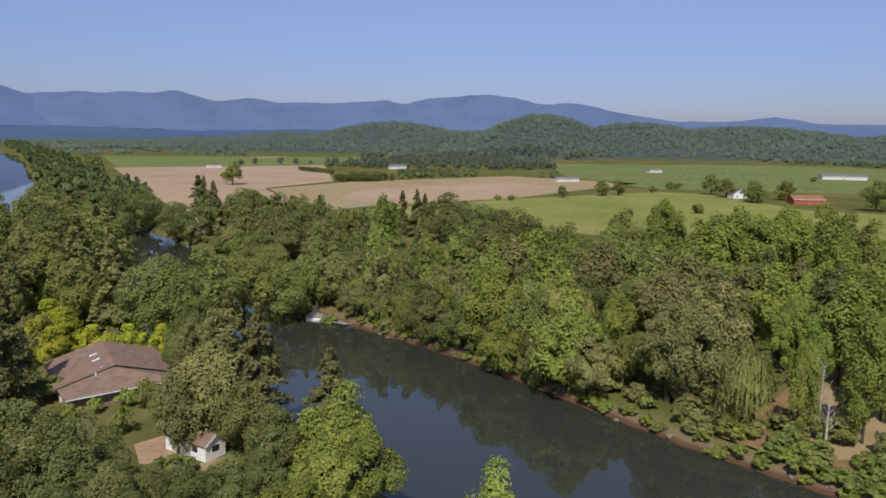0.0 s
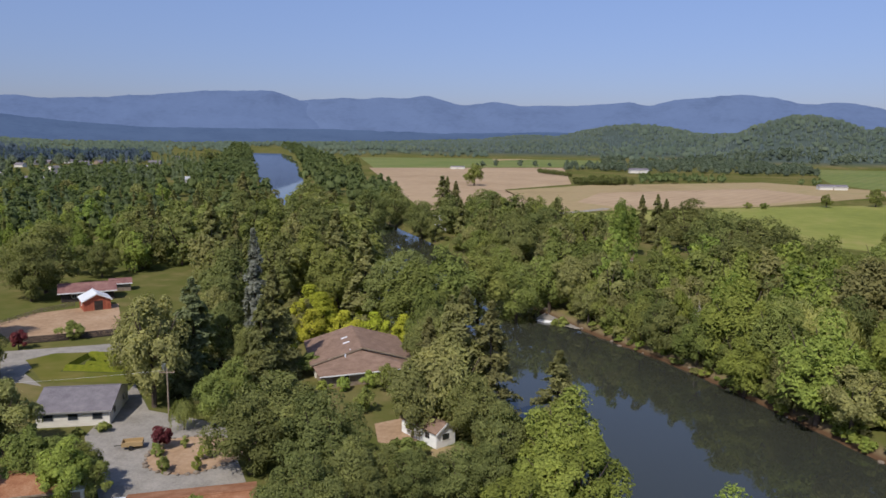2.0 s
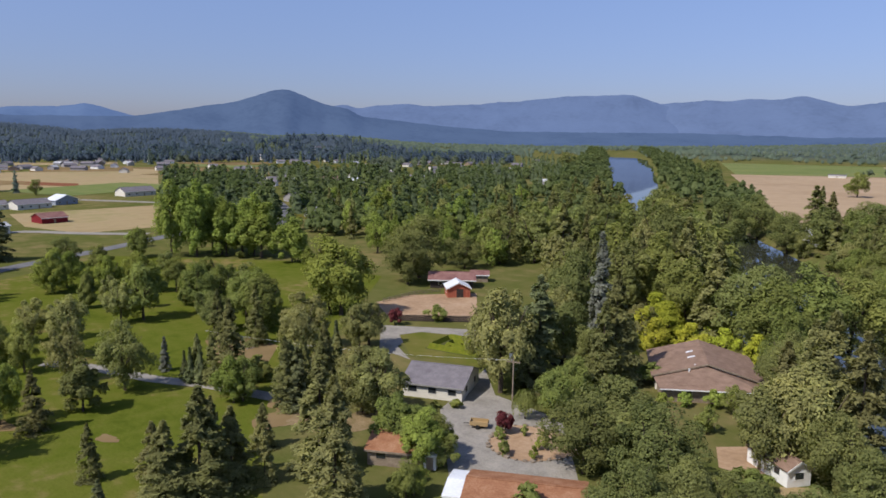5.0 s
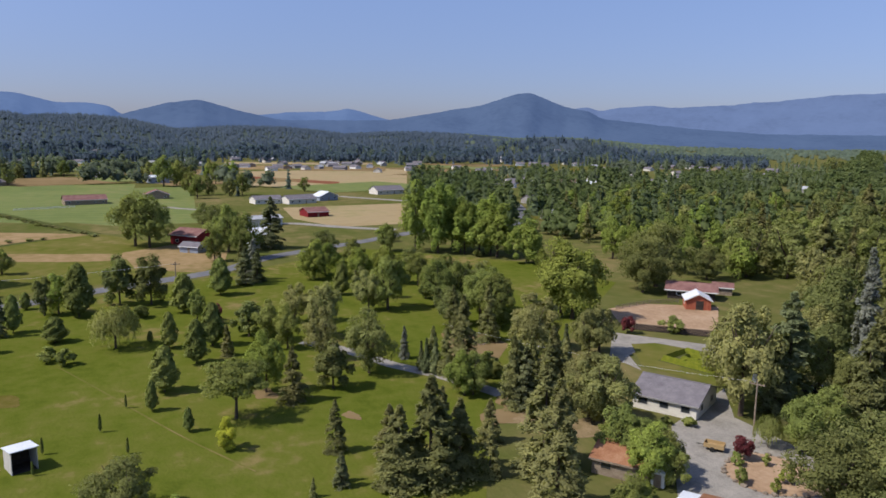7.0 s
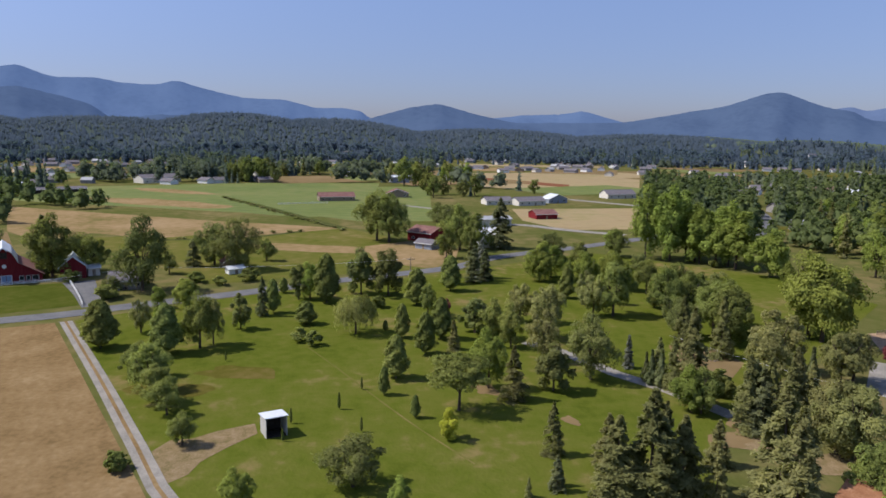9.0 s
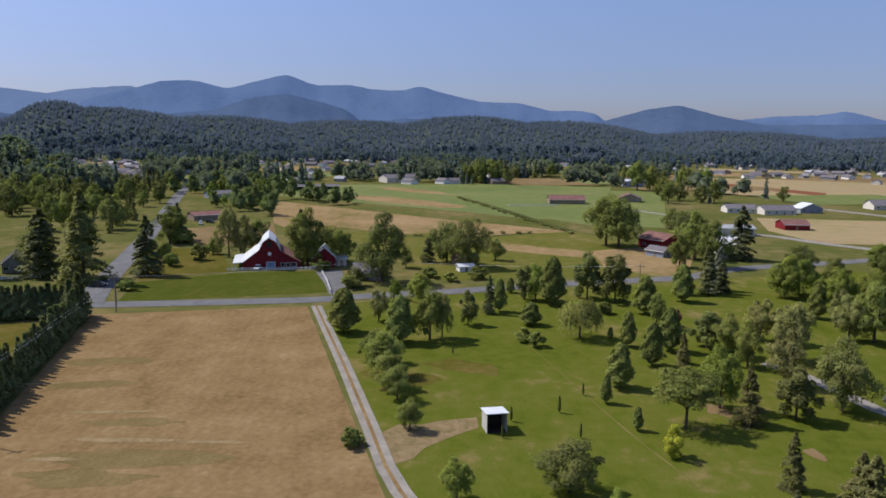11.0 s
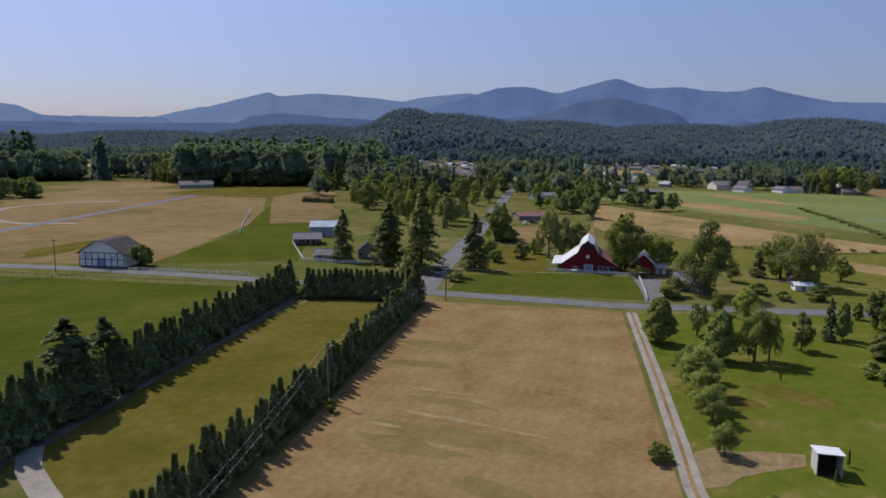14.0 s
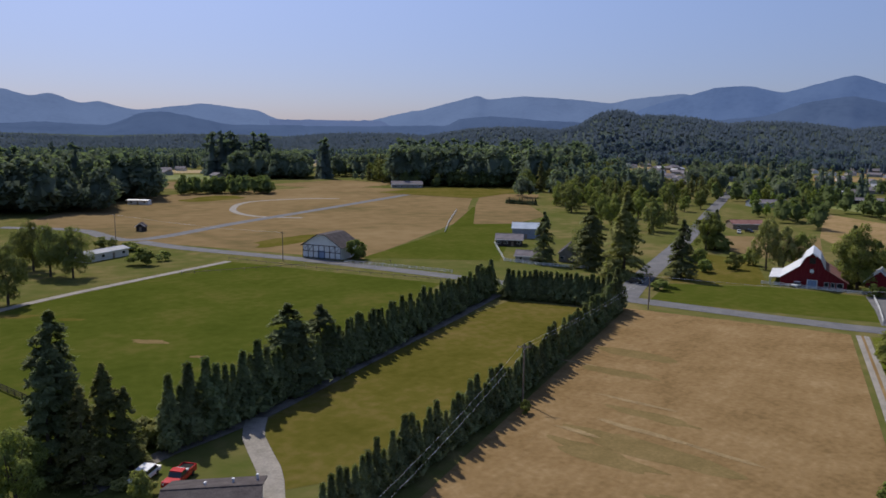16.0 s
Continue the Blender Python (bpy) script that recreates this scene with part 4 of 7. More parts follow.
# ---- building materials ----
M["roof_brown"] = mat("brown_shingles", [(0.15, 0.1, 0.074), (0.2, 0.134, 0.1), (0.248, 0.17, 0.128)], scale=0.6, bump=0.3, bump_scale=3, stretch=(1, 1, 4))
M["roof_grey"] = mat("grey_shingles", [(0.115, 0.104, 0.115), (0.15, 0.138, 0.15), (0.19, 0.174, 0.185)], scale=0.6, bump=0.3, bump_scale=3, spec=0.1)
M["roof_dark"] = mat("dark_shingles", [(0.055, 0.047, 0.048), (0.078, 0.068, 0.068), (0.105, 0.092, 0.09)], scale=0.6, bump=0.3, bump_scale=3, spec=0.05)
M["roof_blue"] = mat("blue_metal_roof", [(0.26, 0.31, 0.38), (0.32, 0.37, 0.44), (0.38, 0.43, 0.5)], rough=0.5, scale=0.3)
M["roof_metal"] = mat("pale_metal_roof", [(0.5, 0.52, 0.55), (0.6, 0.62, 0.65), (0.68, 0.69, 0.71)], rough=0.4, scale=0.3, spec=0.4)
M["roof_tin"] = mat("dull_tin_roof", [(0.26, 0.265, 0.28), (0.33, 0.335, 0.35), (0.42, 0.42, 0.43)], rough=0.6, scale=0.3)
M["roof_rust"] = mat("rusty_orange_roof", [(0.19, 0.085, 0.045), (0.25, 0.12, 0.065), (0.31, 0.175, 0.105)], scale=0.5, bump=0.2)
M["roof_maroon"] = mat("maroon_roof", [(0.13, 0.065, 0.06), (0.19, 0.1, 0.09), (0.24, 0.14, 0.12)], scale=0.4)
M["white"] = mat("white_paint", [(0.6, 0.6, 0.58), (0.7, 0.7, 0.68), (0.76, 0.76, 0.74)], rough=0.6, scale=0.5)
M["cream"] = mat("cream_siding", [(0.5, 0.47, 0.42), (0.6, 0.57, 0.5), (0.66, 0.63, 0.56)], rough=0.7, scale=0.5, stretch=(1, 1, 6))
M["red"] = mat("red_boards", [(0.13, 0.014, 0.018), (0.17, 0.02, 0.024), (0.2, 0.03, 0.032)], rough=0.7, scale=0.8, stretch=(3, 3, 0.4))
M["rust_red"] = mat("rust_red_boards", [(0.25, 0.07, 0.04), (0.33, 0.1, 0.06), (0.4, 0.14, 0.08)], rough=0.8, scale=0.8, stretch=(3, 3, 0.4))
M["greywall"] = mat("grey_siding", [(0.2, 0.19, 0.19), (0.27, 0.26, 0.25), (0.33, 0.31, 0.3)], rough=0.8, scale=0.8)
M["bluewall"] = mat("blue_grey_siding", [(0.2, 0.23, 0.28), (0.26, 0.29, 0.34), (0.3, 0.33, 0.38)], rough=0.8, scale=0.8)
M["darkwood"] = mat("dark_timber", [(0.03, 0.025, 0.022), (0.05, 0.04, 0.035), (0.075, 0.06, 0.05)], rough=0.8, scale=1.5)
M["wood"] = mat("weathered_wood", [(0.16, 0.12, 0.09), (0.24, 0.19, 0.14), (0.3, 0.25, 0.19)], rough=0.85, scale=1.5)
M["glass"] = mat("window_glass", [(0.02, 0.025, 0.03), (0.03, 0.035, 0.04)], rough=0.08, scale=0.5, spec=0.6)
M["solar"] = mat("solar_panel", [(0.2, 0.28, 0.42), (0.26, 0.35, 0.5)], rough=0.2, scale=0.5, spec=0.6)
M["shelter"] = mat("pale_grey_boards", [(0.34, 0.33, 0.3), (0.42, 0.41, 0.38), (0.48, 0.47, 0.44)], rough=0.8, scale=0.8, stretch=(3, 3, 0.5))
M["rock"] = mat("rock", [(0.13, 0.105, 0.08), (0.19, 0.155, 0.12), (0.26, 0.22, 0.18)], scale=0.8, bump=0.5, bump_scale=2)
M["carred"] = mat("red_car_paint", [(0.42, 0.012, 0.02), (0.46, 0.016, 0.024)], rough=0.25, scale=1, spec=0.6)
M["carwhite"] = mat("white_car_paint", [(0.66, 0.66, 0.66), (0.72, 0.72, 0.72)], rough=0.3, scale=1, spec=0.4)
M["cardark"] = mat("dark_car_paint", [(0.02, 0.022, 0.028), (0.03, 0.03, 0.036)], rough=0.25, scale=1, spec=0.6)
M["rubber"] = mat("rubber", [(0.02, 0.02, 0.02), (0.03, 0.03, 0.03)], rough=0.9, scale=3)
M["yellowpaint"] = mat("yellow_tan_paint", [(0.3, 0.21, 0.1), (0.38, 0.27, 0.14)], rough=0.6, scale=1)
M["boxgreen"] = mat("clipped_box", [(0.1, 0.125, 0.014), (0.145, 0.165, 0.018), (0.19, 0.2, 0.024)], scale=1.2, bump=0.8, bump_scale=5)


def part(name, me, parent, label=""):
    ob = new(name, me)
    ob.parent = parent
    if label:
        ob["label"] = label
    return ob


def solid(name, boxes, material):
    """One mesh of axis-aligned boxes (x0, y0, z0, x1, y1, z1)."""
    v, f = [], []
    for x0, y0, z0, x1, y1, z1 in boxes:
        s = len(v)
        v += [(x0, y0, z0), (x1, y0, z0), (x1, y1, z0), (x0, y1, z0), (x0, y0, z1), (x1, y0, z1), (x1, y1, z1), (x0, y1, z1)]
        f += [(s, s + 3, s + 2, s + 1), (s + 4, s + 5, s + 6, s + 7), (s, s + 1, s + 5, s + 4), (s + 1, s + 2, s + 6, s + 5), (s + 2, s + 3, s + 7, s + 6), (s + 3, s, s + 4, s + 7)]
    return mesh(name, v, f, material)


def prism(name, profile, y0, y1, material, swap=False):
    """A closed profile of (x, z) drawn out from y0 to y1; swap: the profile lies along y instead."""
    n = len(profile)
    v = [(x, y0, z) for x, z in profile] + [(x, y1, z) for x, z in profile]
    if swap:
        v = [(y, x, z) for x, y, z in v]
    f = [list(range(n)), list(range(2 * n - 1, n - 1, -1))] + [(i, (i + 1) % n + 0, (i + 1) % n + n, i + n) for i in range(n)]
    me = mesh(name, v, [tuple(q) for q in f], material)
    bm = bmesh.new()
    bm.from_mesh(me)
    bmesh.ops.recalc_face_normals(bm, faces=bm.faces)
    bm.to_mesh(me)
    bm.free()
    return me


def base(name, A, B, label, cat, z=0.0, group=""):
    """An empty at A whose x runs to B and whose y runs away from the viewer; returns it and the length."""
    A, B = Vector((*A, 0)), Vector((*B, 0))
    d = (B - A)
    L = d.length
    ob = new(name)
    ob.matrix_basis = Matrix.Translation((A.x, A.y, z)) @ Matrix.Rotation(math.atan2(d.y, d.x), 4, "Z")
    return tagged(ob, label, cat, group), L


def claim(ob, x0, y0, x1, y1):
    BLOCK.append([tuple((ob.matrix_basis @ Vector(p))[:2]) for p in ((x0, y0, 0), (x1, y0, 0), (x1, y1, 0), (x0, y1, 0))])


def window(parent, x, z, w, h, y=0.0, side="front", trim="white"):
    """A framed pane a little proud of the wall."""
    if side == "front":
        fr = [(x - w / 2 - 0.08, y - 0.05, z, x + w / 2 + 0.08, y + 0.02, z + 0.08), (x - w / 2 - 0.08, y - 0.05, z + h - 0.08, x + w / 2 + 0.08, y + 0.02, z + h),
              (x - w / 2 - 0.08, y - 0.05, z + 0.08, x - w / 2 + 0.02, y + 0.02, z + h - 0.08), (x + w / 2 - 0.02, y - 0.05, z + 0.08, x + w / 2 + 0.08, y + 0.02, z + h - 0.08)]
        pane = [(x - w / 2 + 0.02, y - 0.025, z + 0.08, x + w / 2 - 0.02, y + 0.015, z + h - 0.08)]
    else:
        fr = [(y - 0.05, x - w / 2 - 0.08, z, y + 0.05, x + w / 2 + 0.08, z + 0.08), (y - 0.05, x - w / 2 - 0.08, z + h - 0.08, y + 0.05, x + w / 2 + 0.08, z + h),
              (y - 0.05, x - w / 2 - 0.08, z + 0.08, y + 0.05, x - w / 2, z + h - 0.08), (y - 0.05, x + w / 2, z + 0.08, y + 0.05, x + w / 2 + 0.08, z + h - 0.08)]
        pane = [(y - 0.025, x - w / 2, z + 0.08, y + 0.025, x + w / 2, z + h - 0.08)]
    wn_ = part("window", solid("window_frame", fr, M[trim]), parent)
    part("pane", solid("pane", pane, M["glass"]), wn_)
    return wn_


def house(name, A, B, depth, wall, rise, walls, roof, label, ridge_along=True, over=0.5, windows=3, doors=1, cat="house", trim="white", group="", z=0.0, side_windows=1, thick=0.18):
    """A gabled building on the ground line A to B."""
    ob, L = base(name, A, B, label, cat, z, group)
    D = depth
    if ridge_along:
        part("wall", prism("wall", [(0, -0.2), (D, -0.2), (D, wall), (D / 2, wall + rise), (0, wall)], 0, L, M[walls], swap=True), ob)
        k = rise / (D / 2)
        t = thick
        for s, nm in ((0, "roof"), (1, "roof")):
            p = [(-over, wall - over * k + 0.02), (D / 2, wall + rise + 0.02), (D / 2, wall + rise + t), (-over, wall - over * k + t)]
            if s:
                p = [(D - q, zz) for q, zz in p]
            part(nm, prism(nm, p, -over, L + over, M[roof], swap=True), ob)
        part("ridge_cap", solid("ridge_cap", [(-over, D / 2 - 0.18, wall + rise + t - 0.03, L + over, D / 2 + 0.18, wall + rise + t + 0.05)], M[roof]), ob)
        part("fascia", solid("fascia", [(-over, -over - 0.06, wall - over * k - 0.08, L + over, -over, wall - over * k + t)], M[trim]), ob)
    else:
        part("wall", prism("wall", [(0, -0.2), (L, -0.2), (L, wall), (L / 2, wall + rise), (0, wall)], 0, D, M[walls]), ob)
        k = rise / (L / 2)
        t = thick
        for s in (0, 1):
            p = [(-over, wall - over * k + 0.02), (L / 2, wall + rise + 0.02), (L / 2, wall + rise + t), (-over, wall - over * k + t)]
            if s:
                p = [(L - q, zz) for q, zz in p]
            part("roof", prism("roof", p, -over, D + over, M[roof]), ob)
            e = [(-over, wall - over * k - 0.1), (L / 2, wall + rise - 0.1), (L / 2, wall + rise + t + 0.02), (-over, wall - over * k + t + 0.02)]
            if s:
                e = [(L - q, zz) for q, zz in e]
            part("bargeboard", prism("bargeboard", e, -over - 0.06, -over - 0.005, M[trim]), ob)
        part("ridge_cap", solid("ridge_cap", [(L / 2 - 0.18, -over, wall + rise + t - 0.03, L / 2 + 0.18, D + over, wall + rise + t + 0.05)], M[roof]), ob)
    n = windows + doors
    for i in range(n):
        x = L * (i + 0.5) / n
        if i == n // 2 and doors:
            part("door", solid("door", [(x - 0.5, -0.05, 0, x + 0.5, 0.02, 2.05)], M["wood"]), ob)
        else:
            window(ob, x, 1.0, min(1.4, L / n * 0.6), 1.1, 0.0, "front", trim)
    for i in range(side_windows if math.hypot(*A) < 300 else 0):
        for yy in (0.0, L):
            window(ob, D * (i + 0.5) / side_windows, 1.0, 1.1, 1.1, yy, "side", trim)
    claim(ob, -1.5, -2.5, L + 1.5, D + 1.5)
    return ob


# ---- houses near the river ----
# Brown trim: the dark shadow below the gable is put into its colour.
h = house("house", (-65.1, 120.3), (-50.0, 130.1), 15, 3.0, 2.6, "cream", "roof_brown", "large house with a brown shingle roof and skylights", trim="wood", ridge_along=False, over=0.9, windows=0, doors=0)
L = 18.0
for i, yy in enumerate((5.0, 8.5)):
    part("skylight", prism("skylight", [(6.0, 4.86), (7.3, 5.24), (7.28, 5.32), (5.98, 4.94)], yy, yy + 0.7, M["roof_metal"]), h, "pale skylight")


def hip_wing(name, A, B, depth, wall, slope, hip, label):
    """A lower wing whose roof has a hipped front and meets the house behind."""
    ob, L = base(name, A, B, label, "house")
    e, t = 0.8, 0.18
    top = wall + slope * L / 2
    # Wall browner than the cream house: its shade is put into the colour.
    part("wall", solid("wall", [(0, 0, -0.2, L, depth, wall)], M["wood"]), ob)
    ez = wall - e * slope
    v = [(-e, -e, ez), (L + e, -e, ez), (L + e, depth, ez), (-e, depth, ez), (L / 2, hip, top), (L / 2, depth, top)]
    v += [(x, y, z - t) for x, y, z in v]
    f = [(0, 1, 4), (1, 2, 5, 4), (3, 0, 4, 5), (7, 6, 10), (8, 7, 10, 11), (6, 9, 11, 10), (0, 6, 7, 1), (1, 7, 8, 2), (3, 9, 6, 0), (2, 8, 11, 5), (5, 11, 9, 3)]
    part("roof", mesh("roof", v, f, M["roof_brown"]), ob)
    part("gutter", solid("gutter", [(-e, -e - 0.1, ez - 0.2, L + e, -e - 0.01, ez - 0.02)], M["white"]), ob)
    for x in (L * 0.25, L * 0.6):
        window(ob, x, 0.9, 1.4, 1.3)
    part("door", solid("door", [(L * 0.8, -0.05, 0, L * 0.8 + 1.0, 0.02, 2.05)], M["wood"]), ob)
    for x, y in ((L * 0.3, 4.0), (L * 0.38, 5.6)):
        part("roof_vent", solid("roof_vent", [(x, y, wall + 0.5, x + 0.25, y + 0.25, wall + slope * x + 0.6)], M["roof_metal"]), ob)
    claim(ob, -1.5, -2, L + 1.5, depth)
    return ob


hip_wing("house_wing", (-60.9, 115.6), (-48.0, 126.0), 9.5, 2.8, 0.29, 4.8, "lower wing of a house with a hipped brown roof")
house("shed", (-33.0, 97.8), (-31.1, 100.9), 8.5, 2.4, 1.1, "white", "roof_brown", "small white garden shed with a tan shingle roof", ridge_along=False, over=0.25, windows=1, doors=0, cat="shed", side_windows=2)
house("mobile_house", (-94.2, 83.9), (-84.6, 89.0), 11.5, 2.6, 1.9, "cream", "roof_grey", "long pale house with a low grey shingle roof", over=0.5, windows=3, doors=0, trim="greywall", side_windows=2)
rust = house("small_barn", (-145.3, 146.2), (-141.3, 151.4), 6.5, 2.7, 1.6, "rust_red", "roof_metal", "small rust red barn with a pale metal roof", ridge_along=False, over=0.4, windows=0, doors=0, cat="barn")
# A dark board on the wall stands for the shade inside the doorway.
part("door_opening", solid("door_opening", [(2.6, -0.05, 0, 4.6, 0.02, 2.5)], M["darkwood"]), rust, "dark board for the shade in an open barn doorway")
house("stable", (-158.5, 152.0), (-149.0, 161.0), 7.5, 2.8, 1.5, "darkwood", "roof_maroon", "long dark stable with a faded maroon roof behind a corral", over=0.8, windows=0, doors=2, cat="barn")
house("shed", (-156.5, 168.0), (-152.6, 171.6), 4.5, 2.4, 0.9, "wood", "roof_maroon", "low weathered wooden shed behind a stable", windows=0, doors=1, cat="shed")
house("shed", (-76.8, 61.7), (-70.2, 66.1), 7, 2.3, 1.0, "wood", "roof_rust", "low shed with a rusty orange roof among trees", trim="wood", windows=1, doors=1, cat="shed", over=0.4)
house("carport", (-70.3, 66.4), (-68.8, 67.4), 4, 2.0, 0.3, "white", "roof_metal", "small white lean-to beside a rusty roofed shed", windows=0, doors=1, cat="shed", over=0.1)
house("workshop", (-57.4, 61.0), (-45.4, 68.8), 7.5, 2.5, 0.9, "wood", "roof_rust", "long outbuilding with a rusty orange roof", trim="wood", windows=2, doors=1, cat="shed", over=0.4)
house("lean_to", (-59.8, 59.9), (-57.8, 61.2), 7, 2.3, 0.5, "white", "roof_metal", "white metal roofed lean-to beside a long outbuilding", windows=0, doors=1, cat="shed", over=0.2)
# open box shelter on the lawn
bx, L = base("field_shelter", (-108.9, -9.9), (-110.0, -6.8), "small pale open-fronted field shelter with a flat metal roof", "shed")
part("side_wall", solid("side_wall", [(0, 0, 0, 0.1, 3.4, 3.0)], M["shelter"]), bx)
part("side_wall", solid("side_wall", [(L - 0.1, 0, 0, L, 3.4, 3.0)], M["shelter"]), bx)
part("back_wall", solid("back_wall", [(0.1, 3.3, 0, L - 0.1, 3.4, 2.8)], M["darkwood"]), bx)
part("roof", prism("roof", [(-0.25, 3.25), (3.65, 2.85), (3.65, 2.97), (-0.25, 3.37)], -0.2, L + 0.2, M["roof_metal"], swap=True), bx)
part("floor", solid("floor", [(0.1, 0.1, 0, L - 0.1, 3.3, 0.06)], M["darkwood"]), bx)
claim(bx, -1, -1, L + 1, 5)

# ---- the red barn and its yard ----
rb, L = base("barn", (-232.3, -105.1), (-239.6, -87.1), "big red gambrel barn with white metal roof and side porch", "barn")
D = 17.0
prof = [(0, L * 0.13), (L * 0.28, L * 0.34), (L * 0.34, L * 0.47), (L * 0.45, L * 0.57), (L * 0.57, L * 0.47), (L * 0.65, L * 0.31), (L * 0.97, L * 0.12)]
part("wall", prism("wall", [(0, -0.2)] + prof + [(L * 0.97, -0.2)], 0, D, M["red"]), rb)
roofs = [(-L * 0.17, L * 0.115)] + prof[:-1] + [(L, L * 0.105)]
for i in range(len(roofs) - 1):
    (x0, z0), (x1, z1) = roofs[i], roofs[i + 1]
    last = i == len(roofs) - 2
    part("roof", prism("roof", [(x0, z0 + 0.03), (x1, z1 + 0.03), (x1, z1 + 0.2), (x0, z0 + 0.2)], -0.7, D + 0.5, M["roof_maroon" if last else "roof_metal"]), rb, "faded brown lean-to roof" if last else "white metal roof sheet")
for y in (0.4, 5.6, 10.8, 16.0):
    part("porch_post", solid("porch_post", [(-L * 0.16, y, -0.1, -L * 0.16 + 0.2, y + 0.2, L * 0.115)], M["white"]), rb)
part("hay_hood", prism("hay_hood", [(L * 0.39, L * 0.525), (L * 0.45, L * 0.58), (L * 0.51, L * 0.525), (L * 0.51, L * 0.51), (L * 0.45, L * 0.565), (L * 0.39, L * 0.51)], -2.0, -0.7, M["roof_metal"]), rb)
# A dark board set on the gable; the wall behind it is closed.
part("hay_door", solid("hay_door", [(L * 0.41, -0.06, L * 0.39, L * 0.5, 0.02, L * 0.49)], M["darkwood"]), rb, "dark board at the hay loft")
bm = bmesh.new()
bmesh.ops.create_cone(bm, cap_ends=True, segments=20, radius1=0.62, radius2=0.62, depth=0.1, matrix=pose(L * 0.455, -0.03, L * 0.27, 90, 0, 0))
em = bpy.data.meshes.new("emblem")
bm.to_mesh(em)
bm.free()
em.materials.append(M["white"])
part("emblem", em, rb, "round white barn emblem")
for x0, x1 in ((0.41, 0.47), (0.475, 0.535)):
    bd = part("barn_door", solid("barn_door", [(L * x0, -0.07, 0, L * x1, 0.02, 2.3)], M["solar"]), rb, "blue plank barn door")
part("door_trim", solid("door_trim", [(L * 0.395, -0.09, 0, L * 0.408, 0.02, 2.5), (L * 0.537, -0.09, 0, L * 0.55, 0.02, 2.5), (L * 0.408, -0.09, 2.32, L * 0.537, 0.02, 2.5)], M["white"]), rb, "white door trim")
for x, w in ((0.68, 1.2), (0.77, 1.0), (0.87, 1.7)):
    window(rb, L * x, 0.6, w, 1.5)
claim(rb, -2, -2, L + 2, D + 1)
house("small_barn", (-241.4, -83.3), (-243.5, -76.2), 9, 3.8, 3.2, "red", "roof_metal", "small red barn with a white metal roof beside a drive", ridge_along=False, over=0.5, windows=1, doors=1, cat="barn")
house("lean_to", (-245.9, -76.4), (-247.3, -73.3), 6, 2.6, 0.7, "cream", "roof_metal", "small white lean-to beside a red barn", windows=0, doors=1, cat="shed")
patch("barn_drive", [(-235.3, -80.8), (-239.3, -72.5), (-203.2, -60.0), (-201.0, -64.7), (-217.8, -72.0)], M["asphalt"], 0.05, "grey paved farm yard", cat="driveway")
# ---- farms by the junction ----
house("house", (-217.3, -218.6), (-224.8, -210.5), 10, 2.8, 1.8, "darkwood", "roof_grey", "long house with a grey roof beside a paddock", windows=3)
sb = house("machine_barn", (-240.0, -231.0), (-248.0, -221.8), 13, 4.6, 1.9, "bluewall", "roof_blue", "barn with a pale blue grey metal roof", windows=0, doors=1, cat="barn")
house("garage", (-195.2, -186.1), (-199.6, -179.3), 7, 2.4, 1.5, "greywall", "roof_grey", "grey garage beside a white fence", windows=1, doors=1, cat="garage")
house("house", (-208.5, -176.6), (-212.5, -170.9), 10, 3.2, 3.0, "greywall", "roof_dark", "grey gabled house between tall dark conifers", ridge_along=False, windows=2)
th, L = base("half_timbered_barn", (-138.4, -241.7), (-145.6, -226.9), "white half-timbered barn with a dark shingle roof", "barn")
D = 13.0
part("wall", prism("wall", [(0, -0.2), (L, -0.2), (L, 5.0), (L * 0.6, 8.8), (L * 0.4, 8.8), (0, 5.0)], 0, D, M["white"]), th)
for p in ([(-0.8, 4.4), (L * 0.4, 8.85), (L * 0.4, 9.05), (-0.8, 4.6)], [(L * 0.4, 8.85), (L * 0.6, 8.85), (L * 0.6, 9.05), (L * 0.4, 9.05)], [(L * 0.6, 8.85), (L + 0.8, 4.4), (L + 0.8, 4.6), (L * 0.6, 9.05)]):
    part("roof", prism("roof", p, -0.7, D + 0.7, M["roof_dark"]), th)
for i in range(8):
    x = L * i / 7
    part("timber_post", solid("timber_post", [(max(0, x - 0.15), -0.06, 0, min(L, x + 0.15), 0.02, 4.9)], M["darkwood"]), th)
for zz in (0.1, 2.4, 4.75):
    part("timber_beam", solid("timber_beam", [(0, -0.08, zz, L, -0.055, zz + 0.25)], M["darkwood"]), th)
for i in (0, 1, 5, 6):
    a, b = L * i / 7, L * (i + 1) / 7
    part("timber_brace", prism("timber_brace", [(a, 2.6), (a + 0.2, 2.6), (b, 4.7), (b - 0.2, 4.7)], -0.05, 0.01, M["darkwood"]), th)
for i in range(5):
    y = D * i / 4
    part("timber_post", solid("timber_post", [(-0.06, max(0, y - 0.15), 0, 0.02, min(D, y + 0.15), 4.1)], M["darkwood"]), th)
part("barn_door", solid("barn_door", [(L * 0.4, -0.05, 0, L * 0.6, 0.01, 3.0)], M["solar"]), th, "pale blue grey barn door")
claim(th, -2, -2, L + 2, D + 1)
house("mobile_home", (-71.5, -274.5), (-88.4, -283.4), 6, 2.8, 0.7, "cream", "roof_tin", "pale mobile home with a dull tin roof", windows=3, doors=1)
house("trailer_home", (-152.0, -484.2), (-161.1, -473.7), 4, 2.7, 0.4, "white", "roof_metal", "white trailer in a dry field", windows=2, doors=1)
